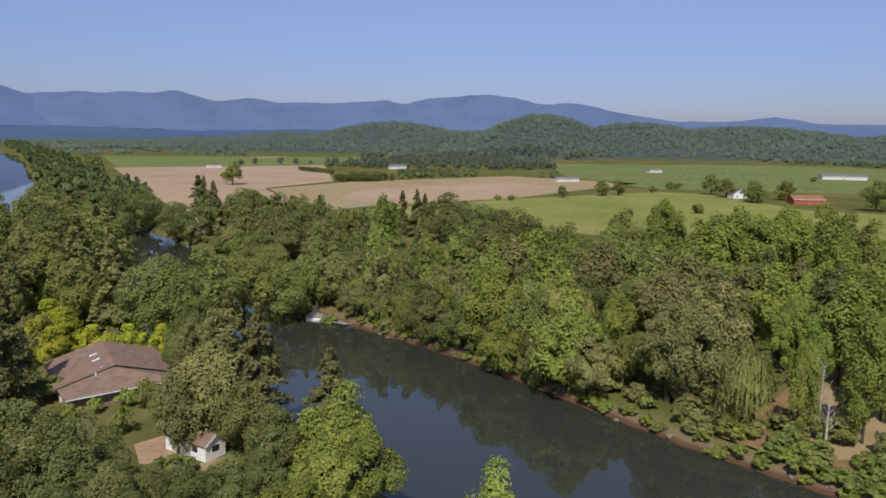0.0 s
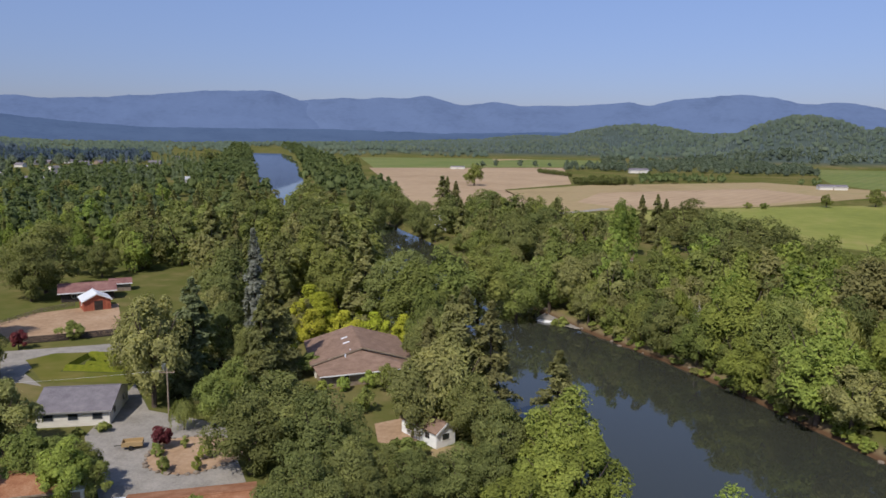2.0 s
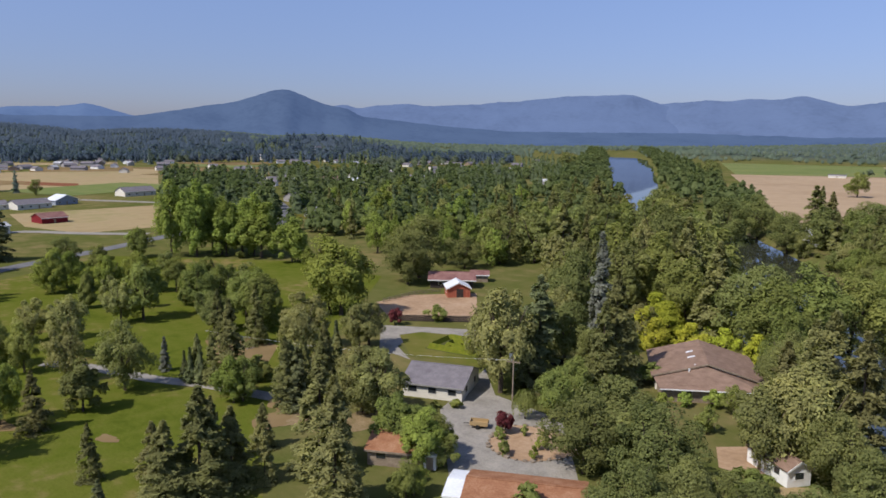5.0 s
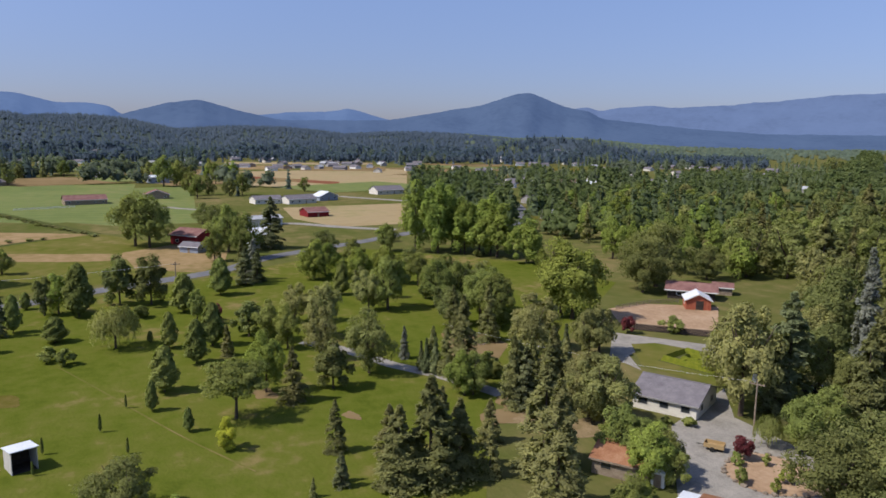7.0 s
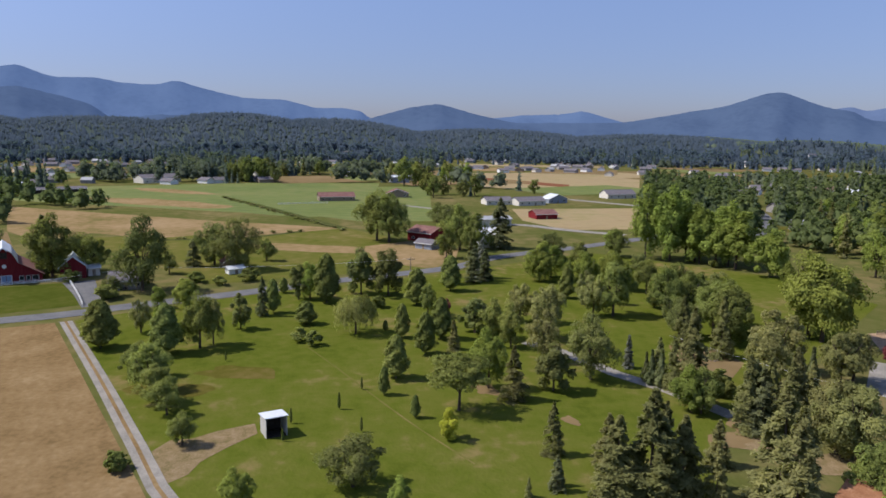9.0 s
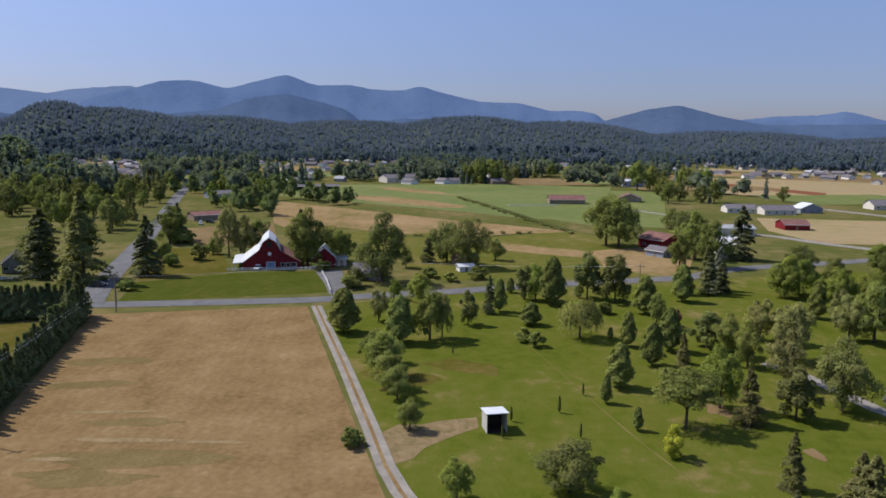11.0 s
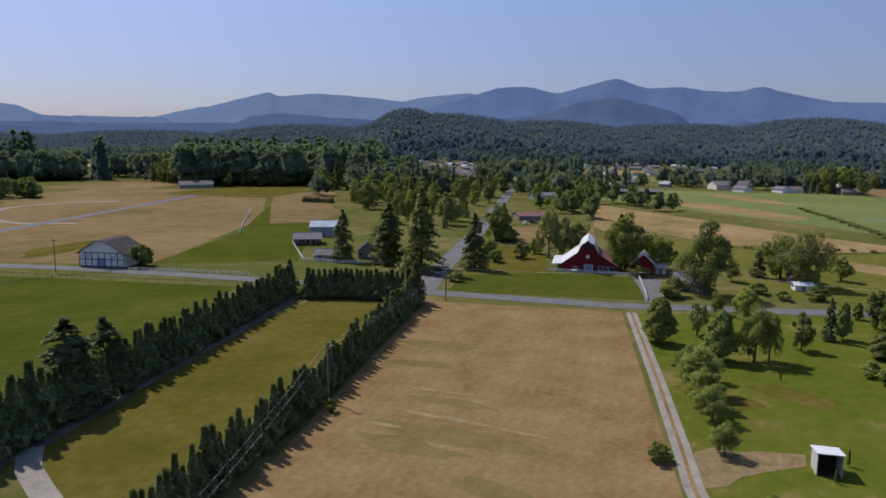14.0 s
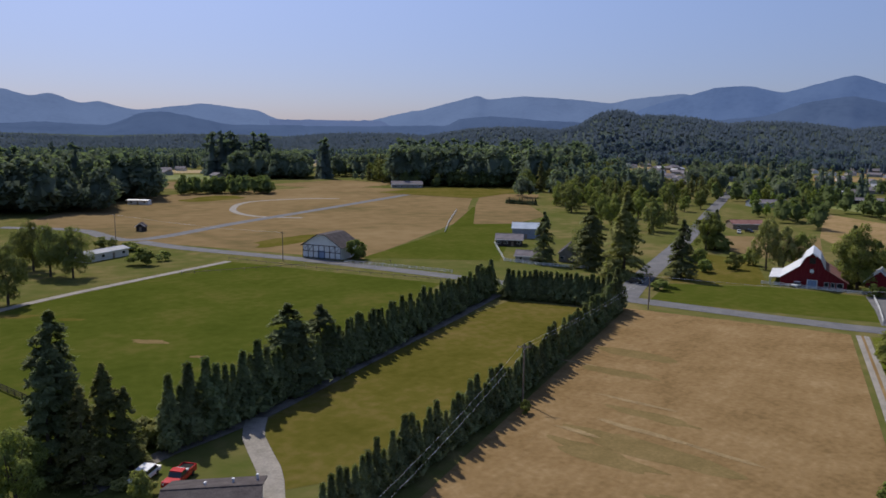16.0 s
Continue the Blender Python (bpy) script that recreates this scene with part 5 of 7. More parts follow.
house("hut", (-113.0, -349.8), (-116.1, -347.6), 3.5, 2.4, 1.5, "darkwood", "roof_dark", "small dark timber hut beside a lane", ridge_along=False, windows=0, doors=1, cat="shed")
house("house", (-382.8, -513.7), (-405.6, -500.0), 12, 3.2, 2.5, "greywall", "roof_grey", "grey house at the end of a lane", windows=4)
near_roof = house("house", (-25.1, -76.8), (-34.0, -71.3), 12, 2.7, 1.9, "cream", "roof_dark", "house with a dark grey shingle roof with small vents", windows=2, over=0.6)
for x, y in ((4.0, 7.6), (7.2, 8.2), (10.0, 9.0)):
    part("roof_vent", solid("roof_vent", [(x, y, 3.2, x + 0.3, y + 0.3, 4.6)], M["roof_metal"]), near_roof)
# ---- farms over the road ----
house("ranch_house", (-511.1, -6.7), (-514.7, 17.4), 13, 3.0, 2.6, "wood", "roof_maroon", "long low brown ranch house in green fields", windows=4)
house("house", (-541.4, 41.6), (-540.8, 57.6), 12, 3.0, 3.0, "wood", "roof_maroon", "house with a brown roof beside a field", ridge_along=False, windows=2)
house("barn", (-320.5, 33.8), (-310.2, 42.7), 12, 4.0, 2.2, "red", "roof_maroon", "dark red barn with a maroon roof", windows=1, cat="barn")
house("garage", (-296.3, 34.4), (-290.9, 40.3), 6, 2.5, 1.3, "bluewall", "roof_grey", "small blue grey garage", windows=0, cat="garage")
house("farmhouse", (-295.6, 62.8), (-296.3, 69.3), 10, 5.5, 2.2, "white", "roof_metal", "tall white farmhouse with a pale roof", windows=2)
house("machine_shed", (-365.3, 75.1), (-368.5, 92.7), 9, 3.6, 1.2, "cream", "roof_tin", "pale metal machine shed", windows=0, cat="shed")
house("house", (-480.9, 103.6), (-483.0, 121.9), 12, 3.0, 2.0, "cream", "roof_grey", "cream house with a grey roof on a lane", windows=3)
house("house", (-473.9, 124.0), (-479.8, 144.0), 12, 3.0, 2.4, "cream", "roof_grey", "cream house with a grey roof on a lane", windows=3)
house("house", (-491.2, 149.8), (-495.7, 164.3), 10, 3.0, 3.0, "bluewall", "roof_metal", "blue grey house with a pale gable", ridge_along=False, windows=2)
house("house", (-528.2, 206.8), (-532.1, 230.6), 13, 3.2, 3.0, "cream", "roof_grey", "cream house with a steep grey roof", windows=3)
house("arena_barn", (-396.4, 114.0), (-397.9, 126.5), 12, 2.8, 2.0, "red", "roof_maroon", "small maroon barn in a dry paddock", windows=0, cat="barn")
house("workshop", (-705.8, 60.6), (-709.4, 76.2), 14, 5.5, 1.5, "bluewall", "roof_metal", "tall blue grey workshop", windows=1)
house("house", (-689.3, -163.4), (-715.5, -136.2), 16, 4.6, 3.0, "cream", "roof_grey", "large pale house with a grey roof beyond green fields", windows=4)
house("greenhouse_shed", (-566.6, -231.9), (-596.0, -182.3), 10, 2.6, 1.4, "darkwood", "roof_grey", "long low dark livestock shed", windows=0, cat="shed")
house("shed", (-609.5, -237.1), (-614.3, -229.3), 10, 5.0, 1.0, "white", "roof_metal", "white end of a livestock shed", windows=0, cat="shed")
house("house", (-356.7, -187.5), (-368.8, -176.3), 11, 2.8, 1.5, "wood", "roof_maroon", "brown house behind parked cars", windows=2)
house("house", (-484.8, -241.8), (-506.7, -223.4), 12, 2.8, 2.0, "bluewall", "roof_grey", "blue grey house among trees", windows=3)
house("house", (-221.9, -63.4), (-223.9, -54.7), 10, 2.8, 2.0, "greywall", "roof_grey", "grey house hidden beside a big tree", windows=2)
house("garden_shed", (-256.5, -35.8), (-258.6, -31.3), 5, 2.2, 1.4, "wood", "roof_maroon", "small brown garden shed", ridge_along=False, windows=0, cat="shed")
house("greenhouse", (-244.4, -32.7), (-246.6, -28.1), 4, 1.8, 0.6, "white", "roof_metal", "little pale glass greenhouse beside a shed", windows=0, cat="shed")
# ---- across the river ----
house("house", (-129.2, 357.1), (-118.9, 355.9), 10, 3.0, 2.0, "white", "roof_metal", "white house on the river bank", windows=2)
house("boat_shed", (-114.6, 337.4), (-103.9, 336.5), 8, 2.4, 1.0, "white", "roof_metal", "white boat shed beside the river", windows=0, cat="shed")
house("house", (-26.7, 266.5), (-17.4, 267.2), 9, 2.8, 2.2, "cream", "roof_maroon", "house with a faded red roof between trees", windows=2)
house("house", (223.7, 568.7), (234.8, 570.3), 12, 4.0, 3.0, "white", "roof_dark", "white farmhouse shaded by trees", ridge_along=False, windows=1)
house("barn", (250.0, 525.4), (271.5, 523.9), 14, 3.5, 2.5, "rust_red", "roof_rust", "barn with a red roof beside trees", windows=0, cat="barn")
house("packing_shed", (440.1, 860.8), (485.6, 848.4), 20, 4.0, 2.0, "cream", "roof_grey", "long cream packing shed with a grey roof", windows=0, cat="shed")
house("farm_shed", (-359.2, 1680.3), (-294.3, 1712.1), 20, 5.0, 2.0, "cream", "roof_metal", "pale farm shed at the edge of the fields", windows=0, cat="shed")
house("farm_shed", (-71.7, 981.6), (-49.5, 987.5), 14, 4.0, 2.0, "cream", "roof_grey", "pale shed beside an orchard", windows=0, cat="shed")
house("farm_shed", (-310.2, 966.4), (-291.8, 971.5), 10, 3.0, 1.0, "cream", "roof_grey", "small cream shed in a ploughed field", windows=0, cat="shed")
for A, B, wl_ in (((-421.7, 1649.8), (-397.0, 1661.9), "cream"), ((-307.8, 2086.3), (-259.0, 2115.4), "cream"), ((-416.7, 2183.5), (-385.4, 2203.7), "white"), ((115.3, 755.8), (139.3, 760.5), "cream"), ((271.2, 975.6), (288.8, 979.9), "cream")):
    house("farm_shed", A, B, 9, 3.0, 1.6, wl_, "roof_grey", "pale farm shed at the far edge of the fields", windows=0, cat="shed")
# ---- houses in the leafy suburb ----
for A, B, wl_, rf_, lb in (((-532.4, 371.8), (-519.4, 383.2), "cream", "roof_brown", "tan roofed house among leafy trees"), ((-554.7, 415.2), (-543.5, 425.3), "white", "roof_metal", "white house among leafy trees"),
                           ((-423.8, 284.6), (-419.5, 298.1), "greywall", "roof_grey", "grey house among leafy trees"), ((-399.9, 304.1), (-394.1, 313.8), "bluewall", "roof_grey", "blue grey house among leafy trees"),
                           ((-247.3, 298.4), (-242.8, 308.3), "greywall", "roof_grey", "grey roofed house near the river"), ((-396.8, 310.2), (-395.5, 325.9), "bluewall", "roof_dark", "dark roofed house among leafy trees"),
                           ((-567.8, 400.5), (-574.0, 434.3), "white", "roof_brown", "white house with a tan roof among trees"), ((-421.2, 276.7), (-422.5, 298.5), "greywall", "roof_grey", "grey house beside a winding road")):
    house("house", A, B, 12, 3.0, 2.8, wl_, rf_, lb, windows=3)

# ---- poles and wires ----
def pole(x, y, h, arm=True, turn=0.0):
    ob = new("utility_pole")
    ob.matrix_basis = pose(x, y, 0, 0, 0, turn)
    tagged(ob, "weathered wooden utility pole with a crossarm", "utility pole", "utility poles")
    v, f = [], []
    limb(v, f, (0, 0, -0.5), (0, 0, h), 0.17, 0.11, 8)
    part("post", mesh("post", v, f, M["wood"]), ob)
    if arm:
        part("crossarm", solid("crossarm", [(-1.2, -0.07, h - 0.75, 1.2, 0.07, h - 0.6)], M["wood"]), ob)
        for xx in (-1.1, -0.4, 0.4, 1.1):
            part("insulator", solid("insulator", [(xx - 0.05, -0.05, h - 0.6, xx + 0.05, 0.05, h - 0.42)], M["rock"]), ob)
    return (x, y, h)


def wire(a, b, sag, r=0.012):
    cu = bpy.data.curves.new("power_line", "CURVE")
    cu.dimensions, cu.bevel_depth, cu.bevel_resolution = "3D", r, 0
    sp = cu.splines.new("POLY")
    n = 14
    sp.points.add(n)
    for i in range(n + 1):
        t = i / n
        p = Vector(a).lerp(Vector(b), t)
        sp.points[i].co = (p.x, p.y, p.z - sag * 4 * t * (1 - t), 1)
    cu.materials.append(M["roof_metal"])
    return tagged(new("power_line", cu), "thin grey overhead power line", "wire")


p1 = pole(-91.2, -84.2, 10.6, turn=130)
p2 = pole(-169.1, -111.3, 9.8, turn=130)
p3 = pole(-127.6, -237.2, 11.1, turn=100)
p4 = pole(-204.0, 22.4, 11.9, turn=80)
p5 = pole(-221.5, -55.7, 7.5, turn=60)
p6 = pole(-76.7, 93.2, 8.9, turn=20)
p7 = pole(-97.0, -327.0, 11.4, turn=110)
p8 = pole(-177.3, -116.5, 5.3, False)
p9 = pole(-116.9, 126.7, 3.9, False)
p10 = pole(-30.4, -51.7, 9.5, True, 130)
for a, b in ((p1, p2), (p10, p1), (p4, p5), (p3, p7), (p5, p2)):
    for o in (-0.4, 0.45):
        wire((a[0] + o, a[1] - o, a[2] - 0.5), (b[0] + o, b[1] - o, b[2] - 0.5), 0.9)
wire((p6[0], p6[1], p6[2] - 0.3), (-130.7, 65.1, 8), 1.0)


# ---- fences ----
def fence(name, pts, h, rails, material, label, gap=3.0, post=0.12):
    """Posts and rails along a line."""
    P = [Vector((*p, 0)) for p in pts]
    ob = new(name)
    ob.matrix_basis = Matrix.Translation(P[0])
    tagged(ob, label, "fence")
    me = solid("post", [(-post / 2, -post / 2, -0.2, post / 2, post / 2, h)], M[material])
    for a, b in zip(P[:-1], P[1:]):
        d = b - a
        n = max(1, int(d.length / gap))
        q = Matrix.Rotation(math.atan2(d.y, d.x), 4, "Z")
        for i in range(n + 1):
            o = part("post", me, ob)
            o.matrix_basis = Matrix.Translation(a + d * i / n - P[0]) @ q
        for r in range(rails):
            z = h * (r + 0.8) / (rails + 0.2)
            o = part("rail", solid("rail", [(0, -0.03, z - 0.07, d.length, 0.03, z + 0.07)], M[material]), ob)
            o.matrix_basis = Matrix.Translation(a - P[0]) @ q
    return ob


fence("rail_fence", [(-237.2, -79.4), (-218.3, -71.1), (-203.4, -65.1)], 1.2, 3, "white", "white painted rail fence beside a lawn", 2.5, 0.16)
fence("rail_fence", [(-229.0, -109.4), (-233.7, -94.3), (-238.0, -80.1)], 1.1, 3, "white", "white painted rail fence before a red barn", 2.5, 0.16)
fence("rail_fence", [(-222.0, -224.1), (-193.4, -189.9), (-196.0, -176.6), (-205.0, -160.2)], 1.2, 3, "white", "white painted rail fence round a yard", 2.5, 0.16)
fence("rail_fence", [(-144.1, -222.0), (-153.3, -203.7), (-162.1, -183.7)], 1.1, 2, "white", "white rail fence along the road", 2.5, 0.16)
fence("corral_fence", [(-136.0, 117.4), (-127.7, 124.8), (-119.2, 133.2)], 1.6, 9, "darkwood", "dark close-boarded fence along a corral", 2.4)
fence("corral_fence", [(-152.9, 128.6), (-154.5, 141.9), (-152.3, 150.3)], 1.2, 3, "wood", "weathered rail fence round a corral", 2.4)
fence("pasture_fence", [(-22.5, -147.2), (-24.5, -139.1), (-27.2, -127.9)], 1.3, 4, "darkwood", "dark stained rail fence in a pasture", 2.4)
fence("pasture_fence", [(-301.2, -337.9), (-254.1, -291.3), (-228.0, -263.9)], 1.2, 3, "white", "white rail fence between fields", 3)
fence("pasture_fence", [(-487.2, -32.9), (-496.4, -1.2)], 1.2, 3, "white", "white rail fence across a green field", 3)
fence("wire_fence", [(-89.2, -234.0), (-128.7, -224.8), (-157.2, -211.9)], 1.1, 1, "wood", "thin wire fence on wooden posts", 4)
fence("wire_fence", [(-113.7, -252.1), (-129.0, -216.4), (-149.6, -174.9)], 1.1, 1, "wood", "thin wire fence along the road", 4)
strip("gravel_path", [(-26.1, -209.2), (-52.6, -223.8), (-112.1, -248.7)], 3.0, M["gravel"], 0.07, "pale gravel lane along a pasture", "driveway")


# ---- vehicles ----
def car(name, x, y, turn, paint, label, L=4.6, W=1.85, pickup=False):
    ob = new(name)
    ob.matrix_basis = pose(x, y, 0.08, 0, 0, turn)
    tagged(ob, label, "car" if not pickup else "pickup truck")
    h = 0.75 if pickup else 0.6
    b = [(-L / 2, 0.4), (-L / 2, 0.85 + h * 0.2), (-L / 2 + 0.1, 0.35 + h), (L / 2 - 0.15, 0.3 + h), (L / 2, 0.75), (L / 2, 0.4)]
    part("body", prism("body", b, -W / 2, W / 2, M[paint]), ob)
    t = 0.35 + h
    c = [(-0.5, t), (-0.2, t + 0.62), (0.85, t + 0.62), (1.35, t)] if pickup else [(-L * 0.42, t), (-L * 0.3, t + 0.55), (L * 0.12, t + 0.55), (L * 0.27, t)]
    part("cabin", prism("cabin", c, -W / 2 + 0.12, W / 2 - 0.12, M["glass"]), ob, "dark glazed cabin")
    r = [(p[0] * 0.86 + 0.1 * (c[1][0] + c[2][0]) / 2, t + 0.6) for p in (c[1], c[2])]
    part("roof", solid("roof", [(c[1][0] - 0.05, -W / 2 + 0.12, t + 0.58, c[2][0] + 0.05, W / 2 - 0.12, t + 0.68)], M[paint]), ob)
    if pickup:
        part("bed", solid("bed", [(-L / 2 + 0.12, -W / 2 + 0.12, t - 0.02, -0.6, W / 2 - 0.12, t + 0.03)], M["rubber"]), ob, "dark truck bed")
        part("bed_rail", solid("bed_rail", [(-L / 2, -W / 2, t, -0.5, -W / 2 + 0.1, t + 0.18), (-L / 2, W / 2 - 0.1, t, -0.5, W / 2, t + 0.18), (-L / 2, -W / 2, t, -L / 2 + 0.1, W / 2, t + 0.18)], M[paint]), ob)
        part("toolbox", solid("toolbox", [(-0.95, -W / 2 + 0.1, t, -0.55, W / 2 - 0.1, t + 0.35)], M["roof_metal"]), ob, "pale metal toolbox")
    for sx in (-L * 0.31, L * 0.31):
        for sy in (-W / 2 + 0.1, W / 2 - 0.1):
            v, f = [], []
            limb(v, f, (sx, sy - 0.11, 0.36), (sx, sy + 0.11, 0.36), 0.36, 0.36, 14)
            f += [tuple(range(13, -1, -1)), tuple(range(14, 28))]
            part("wheel", mesh("wheel", v, f, M["rubber"]), ob)
    for sy in (-W / 2 + 0.3, W / 2 - 0.3):
        part("headlight", solid("headlight", [(L / 2 - 0.03, sy - 0.15, 0.72, L / 2 + 0.02, sy + 0.15, 0.88)], M["roof_metal"]), ob)
    return ob


car("pickup_truck", -33.8, -92.5, 40, "carred", "red pickup truck parked beside a hedge", 5.8, 2.0, True)
car("white_van", -30.3, -95.8, 40, "carwhite", "white van half hidden by a bush", 5.2, 2.0)
car("car", -223.6, -61.1, 60, "cardark", "dark car parked on a farm drive")
car("car", -344.2, -177.6, 30, "carwhite", "white car parked beside a house")
car("car", -350.9, -175.7, 80, "cardark", "dark car parked beside a house")
car("car", -233.4, -100.2, 5, "carwhite", "white car parked in front of a red barn")
car("car", -196.9, -134.6, 120, "cardark", "dark car at a road junction")
car("car", -86.1, 119.4, 100, "cardark", "dark car parked under trees")
ut, L = base("utility_trailer", (-75.8, 81.6), (-73.4, 83.2), "tan wooden flat trailer on two wheels", "trailer")
part("bed", solid("bed", [(0, 0, 0.55, L, 1.7, 0.7)], M["yellowpaint"]), ut)
part("side_board", solid("side_board", [(0, 0, 0.7, L, 0.06, 1.2), (0, 1.64, 0.7, L, 1.7, 1.2)], M["yellowpaint"]), ut)
part("end_board", solid("end_board", [(0, 0.06, 0.7, 0.06, 1.64, 1.2), (L - 0.06, 0.06, 0.7, L, 1.64, 1.2)], M["yellowpaint"]), ut)
part("tongue", solid("tongue", [(-1.1, 0.8, 0.5, 0, 0.9, 0.6)], M["rubber"]), ut)
for y in (-0.12, 1.82):
    v, f = [], []
    limb(v, f, (L * 0.45, y - 0.1, 0.36), (L * 0.45, y + 0.1, 0.36), 0.36, 0.36, 14)
    f += [tuple(range(13, -1, -1)), tuple(range(14, 28))]
    part("wheel", mesh("wheel", v, f, M["rubber"]), ut)

# ---- yard island, clipped maze, beach ----
ic = Vector((-66.3, 83.3, 0))
ring = [(ic.x + 0.8 + 6.8 * math.cos(a) * (1 + 0.1 * math.sin(3 * a)), ic.y + 0.8 + 6.4 * math.sin(a)) for a in np.linspace(0, 2 * math.pi, 30, endpoint=False)]
patch("planted_island", ring, M["dirt"], 0.09, "round bare earth planting island edged with stones", cat="garden bed", block=True)


def stone(x, y, s, z=0.0, label="rough grey brown stone"):
    bm = bmesh.new()
    bmesh.ops.create_icosphere(bm, subdivisions=1, radius=s)
    for q in bm.verts:
        q.co *= 1 + 0.35 * noise.noise(q.co * (1.3 / s) + Vector((x, y, 0)))
        q.co.z *= 0.6
    me = bpy.data.meshes.new("stone")
    bm.to_mesh(me)
    bm.free()
    me.materials.append(M["rock"])
    ob = new("stone", me)
    ob.matrix_basis = pose(x, y, z + s * 0.2, 0, 0, x * 37 % 360)
    return tagged(ob, label, "stone", "stones")


for i, (x, y) in enumerate(ring):
    stone(x, y, 0.28 + 0.12 * (i % 3), 0.05, "edging stone of a planted island")

mz, L = base("clipped_maze", (-112.6, 107.2), (-98.6, 111.0), "low clipped lime green box hedges in a maze pattern", "hedge")


def clipped(x0, y0, x1, y1, h):
    """A clipped hedge with a rounded uneven top."""
    bm = bmesh.new()
    bmesh.ops.create_grid(bm, x_segments=max(2, int((x1 - x0) / 0.5)), y_segments=max(3, int((y1 - y0) / 0.4)), size=0.5)
    for q in bm.verts:
        u, w_ = q.co.x + 0.5, q.co.y + 0.5
        edge = min(1.0, 5 * min(u * (x1 - x0), (1 - u) * (x1 - x0), w_ * (y1 - y0), (1 - w_) * (y1 - y0)))
        q.co = Vector((x0 + u * (x1 - x0), y0 + w_ * (y1 - y0), h * edge * (1 + 0.12 * noise.noise(Vector((u * (x1 - x0) * 1.7, w_ * (y1 - y0) * 1.7, x0 + y0))))))
    me = bpy.data.meshes.new("clipped_hedge")
    bm.to_mesh(me)
    bm.free()
    me.materials.append(M["boxgreen"])
    part("clipped_hedge", me, mz)


for o in range(2):
    x0, x1, y0, y1 = o * 2.7, L - o * 2.7, o * 2.5, 9.6 - o * 2.5
    clipped(x0, y0, x1 - (2.4 if o == 1 else 0), y0 + 0.9, 1.2)
    clipped(x0, y1 - 0.9, x1, y1, 1.2)
    clipped(x0, y0 + 0.9, x0 + 0.9, y1 - 0.9, 1.15)
    clipped(x1 - 0.9, y0 + (2.6 if o == 0 else 0.9), x1, y1 - 0.9, 1.15)
clipped(L * 0.36, 4.4, L * 0.64, 5.3, 1.15)
clipped(L * 0.3, 0.9, L * 0.3 + 0.8, 2.4, 1.1)
clipped(L * 0.62, 7.2, L * 0.62 + 0.8, 8.7, 1.1)
claim(mz, -1, -2, L + 1, 10)
# Dark ground painted in for the shade between the hedges.
patch("maze_ground", [(-112.8, 106.6), (-115.4, 116.4), (-101.4, 120.6), (-98.3, 110.6)], M["weeds"], 0.05, "ground between clipped hedges, coloured dark for their shade")
patch("garden_lawn", [(-124.8, 109.9), (-123.2, 115.5), (-109.3, 122.7), (-93.0, 106.8), (-105.2, 102.9), (-111.3, 101.1)], M["meadow"], 0.045, "yellowish lawn round a clipped maze")
patch("backyard", [(-45.5, 103.6), (-40.2, 109.6), (-36.1, 101.2), (-38.5, 97.2), (-42.1, 97.2)], M["dirt"], 0.04, "red brown bare earth yard")
patch("backyard_grass", [(-33.8, 97.5), (-29.9, 101.0), (-28.3, 97.2), (-31.6, 92.6)], M["straw"], 0.042, "dry straw coloured grass beside a shed")
patch("clearing", [(50.0, 103.9), (60.9, 122.7), (75.1, 143.5), (82.3, 142.0), (81.2, 129.0), (65.4, 102.4), (57.5, 101.2)], M["straw"], 0.04, "bare sandy clearing between trees", block=True)
patch("bank_meadow", [(43.3, 109.5), (61.5, 128.3), (78.0, 149.3), (96.0, 154.0), (74.7, 113.1), (62.1, 96.8), (50.8, 101.0)], M["dry"], 0.03, "dry tan grass on the river bank", block=False)
BLOCK.append([(38.7, 107.6), (61.5, 128.3), (78.0, 149.3), (96.0, 154.0), (56.4, 87.2), (40.3, 89.5)])
# beach with a small white dock
patch("beach", [(-36.4, 188.9), (-34.3, 201.3), (-26.2, 195.7), (-19.2, 183.8), (-24.7, 181.9)], M["gravel"], -1.9, "pale gravel beach at the river's edge", cat="beach")
dk, L = base("dock", (-35.5, 186.9), (-31.7, 185.9), "small white floating dock at a beach", "dock", -2.15)
part("deck", solid("deck", [(0, 0, 0, L, 1.6, 0.35)], M["white"]), dk)
part("float", solid("float", [(0.1, 0.1, -0.3, L - 0.1, 1.5, 0)], M["rubber"]), dk)
fp = Vector((-139.2, 79.0, 0))
for i in range(10):
    stone(fp.x + 1.3 * math.cos(i * 0.63), fp.y + 1.3 * math.sin(i * 0.63), 0.3, 0.05, "stone of a fire ring")

tp, L = base("utility_pole", (-80.0, 97.2), (-79.3, 97.7), "wooden utility pole with a pale transformer can", "pole")
v, f = [], []
limb(v, f, (0, 0, -0.2), (0, 0, 9.2), 0.16, 0.11, 8)
part("shaft", mesh("shaft", v, f, M["darkwood"]), tp)
v, f = [], []
limb(v, f, (-0.45, -0.1, 7.0), (-0.45, -0.1, 8.2), 0.32, 0.32, 12)
f += [tuple(range(11, -1, -1)), tuple(range(12, 24))]
part("transformer", mesh("transformer", v, f, M["roof_metal"]), tp, "pale grey transformer can")
part("crossarm", solid("crossarm", [(-1.1, -0.06, 8.6, 1.1, 0.06, 8.75)], M["darkwood"]), tp)
v, f = [], []
limb(v, f, (0, 0, -0.1), (0, 0, 6.0), 0.06, 0.05, 8)
wp = new("flag_pole")
wp.matrix_basis = pose(-104.7, 113.9, 0)
part("shaft", mesh("shaft", v, f, M["white"]), wp)
tagged(wp, "thin bare white pole beside a clipped maze", "pole")

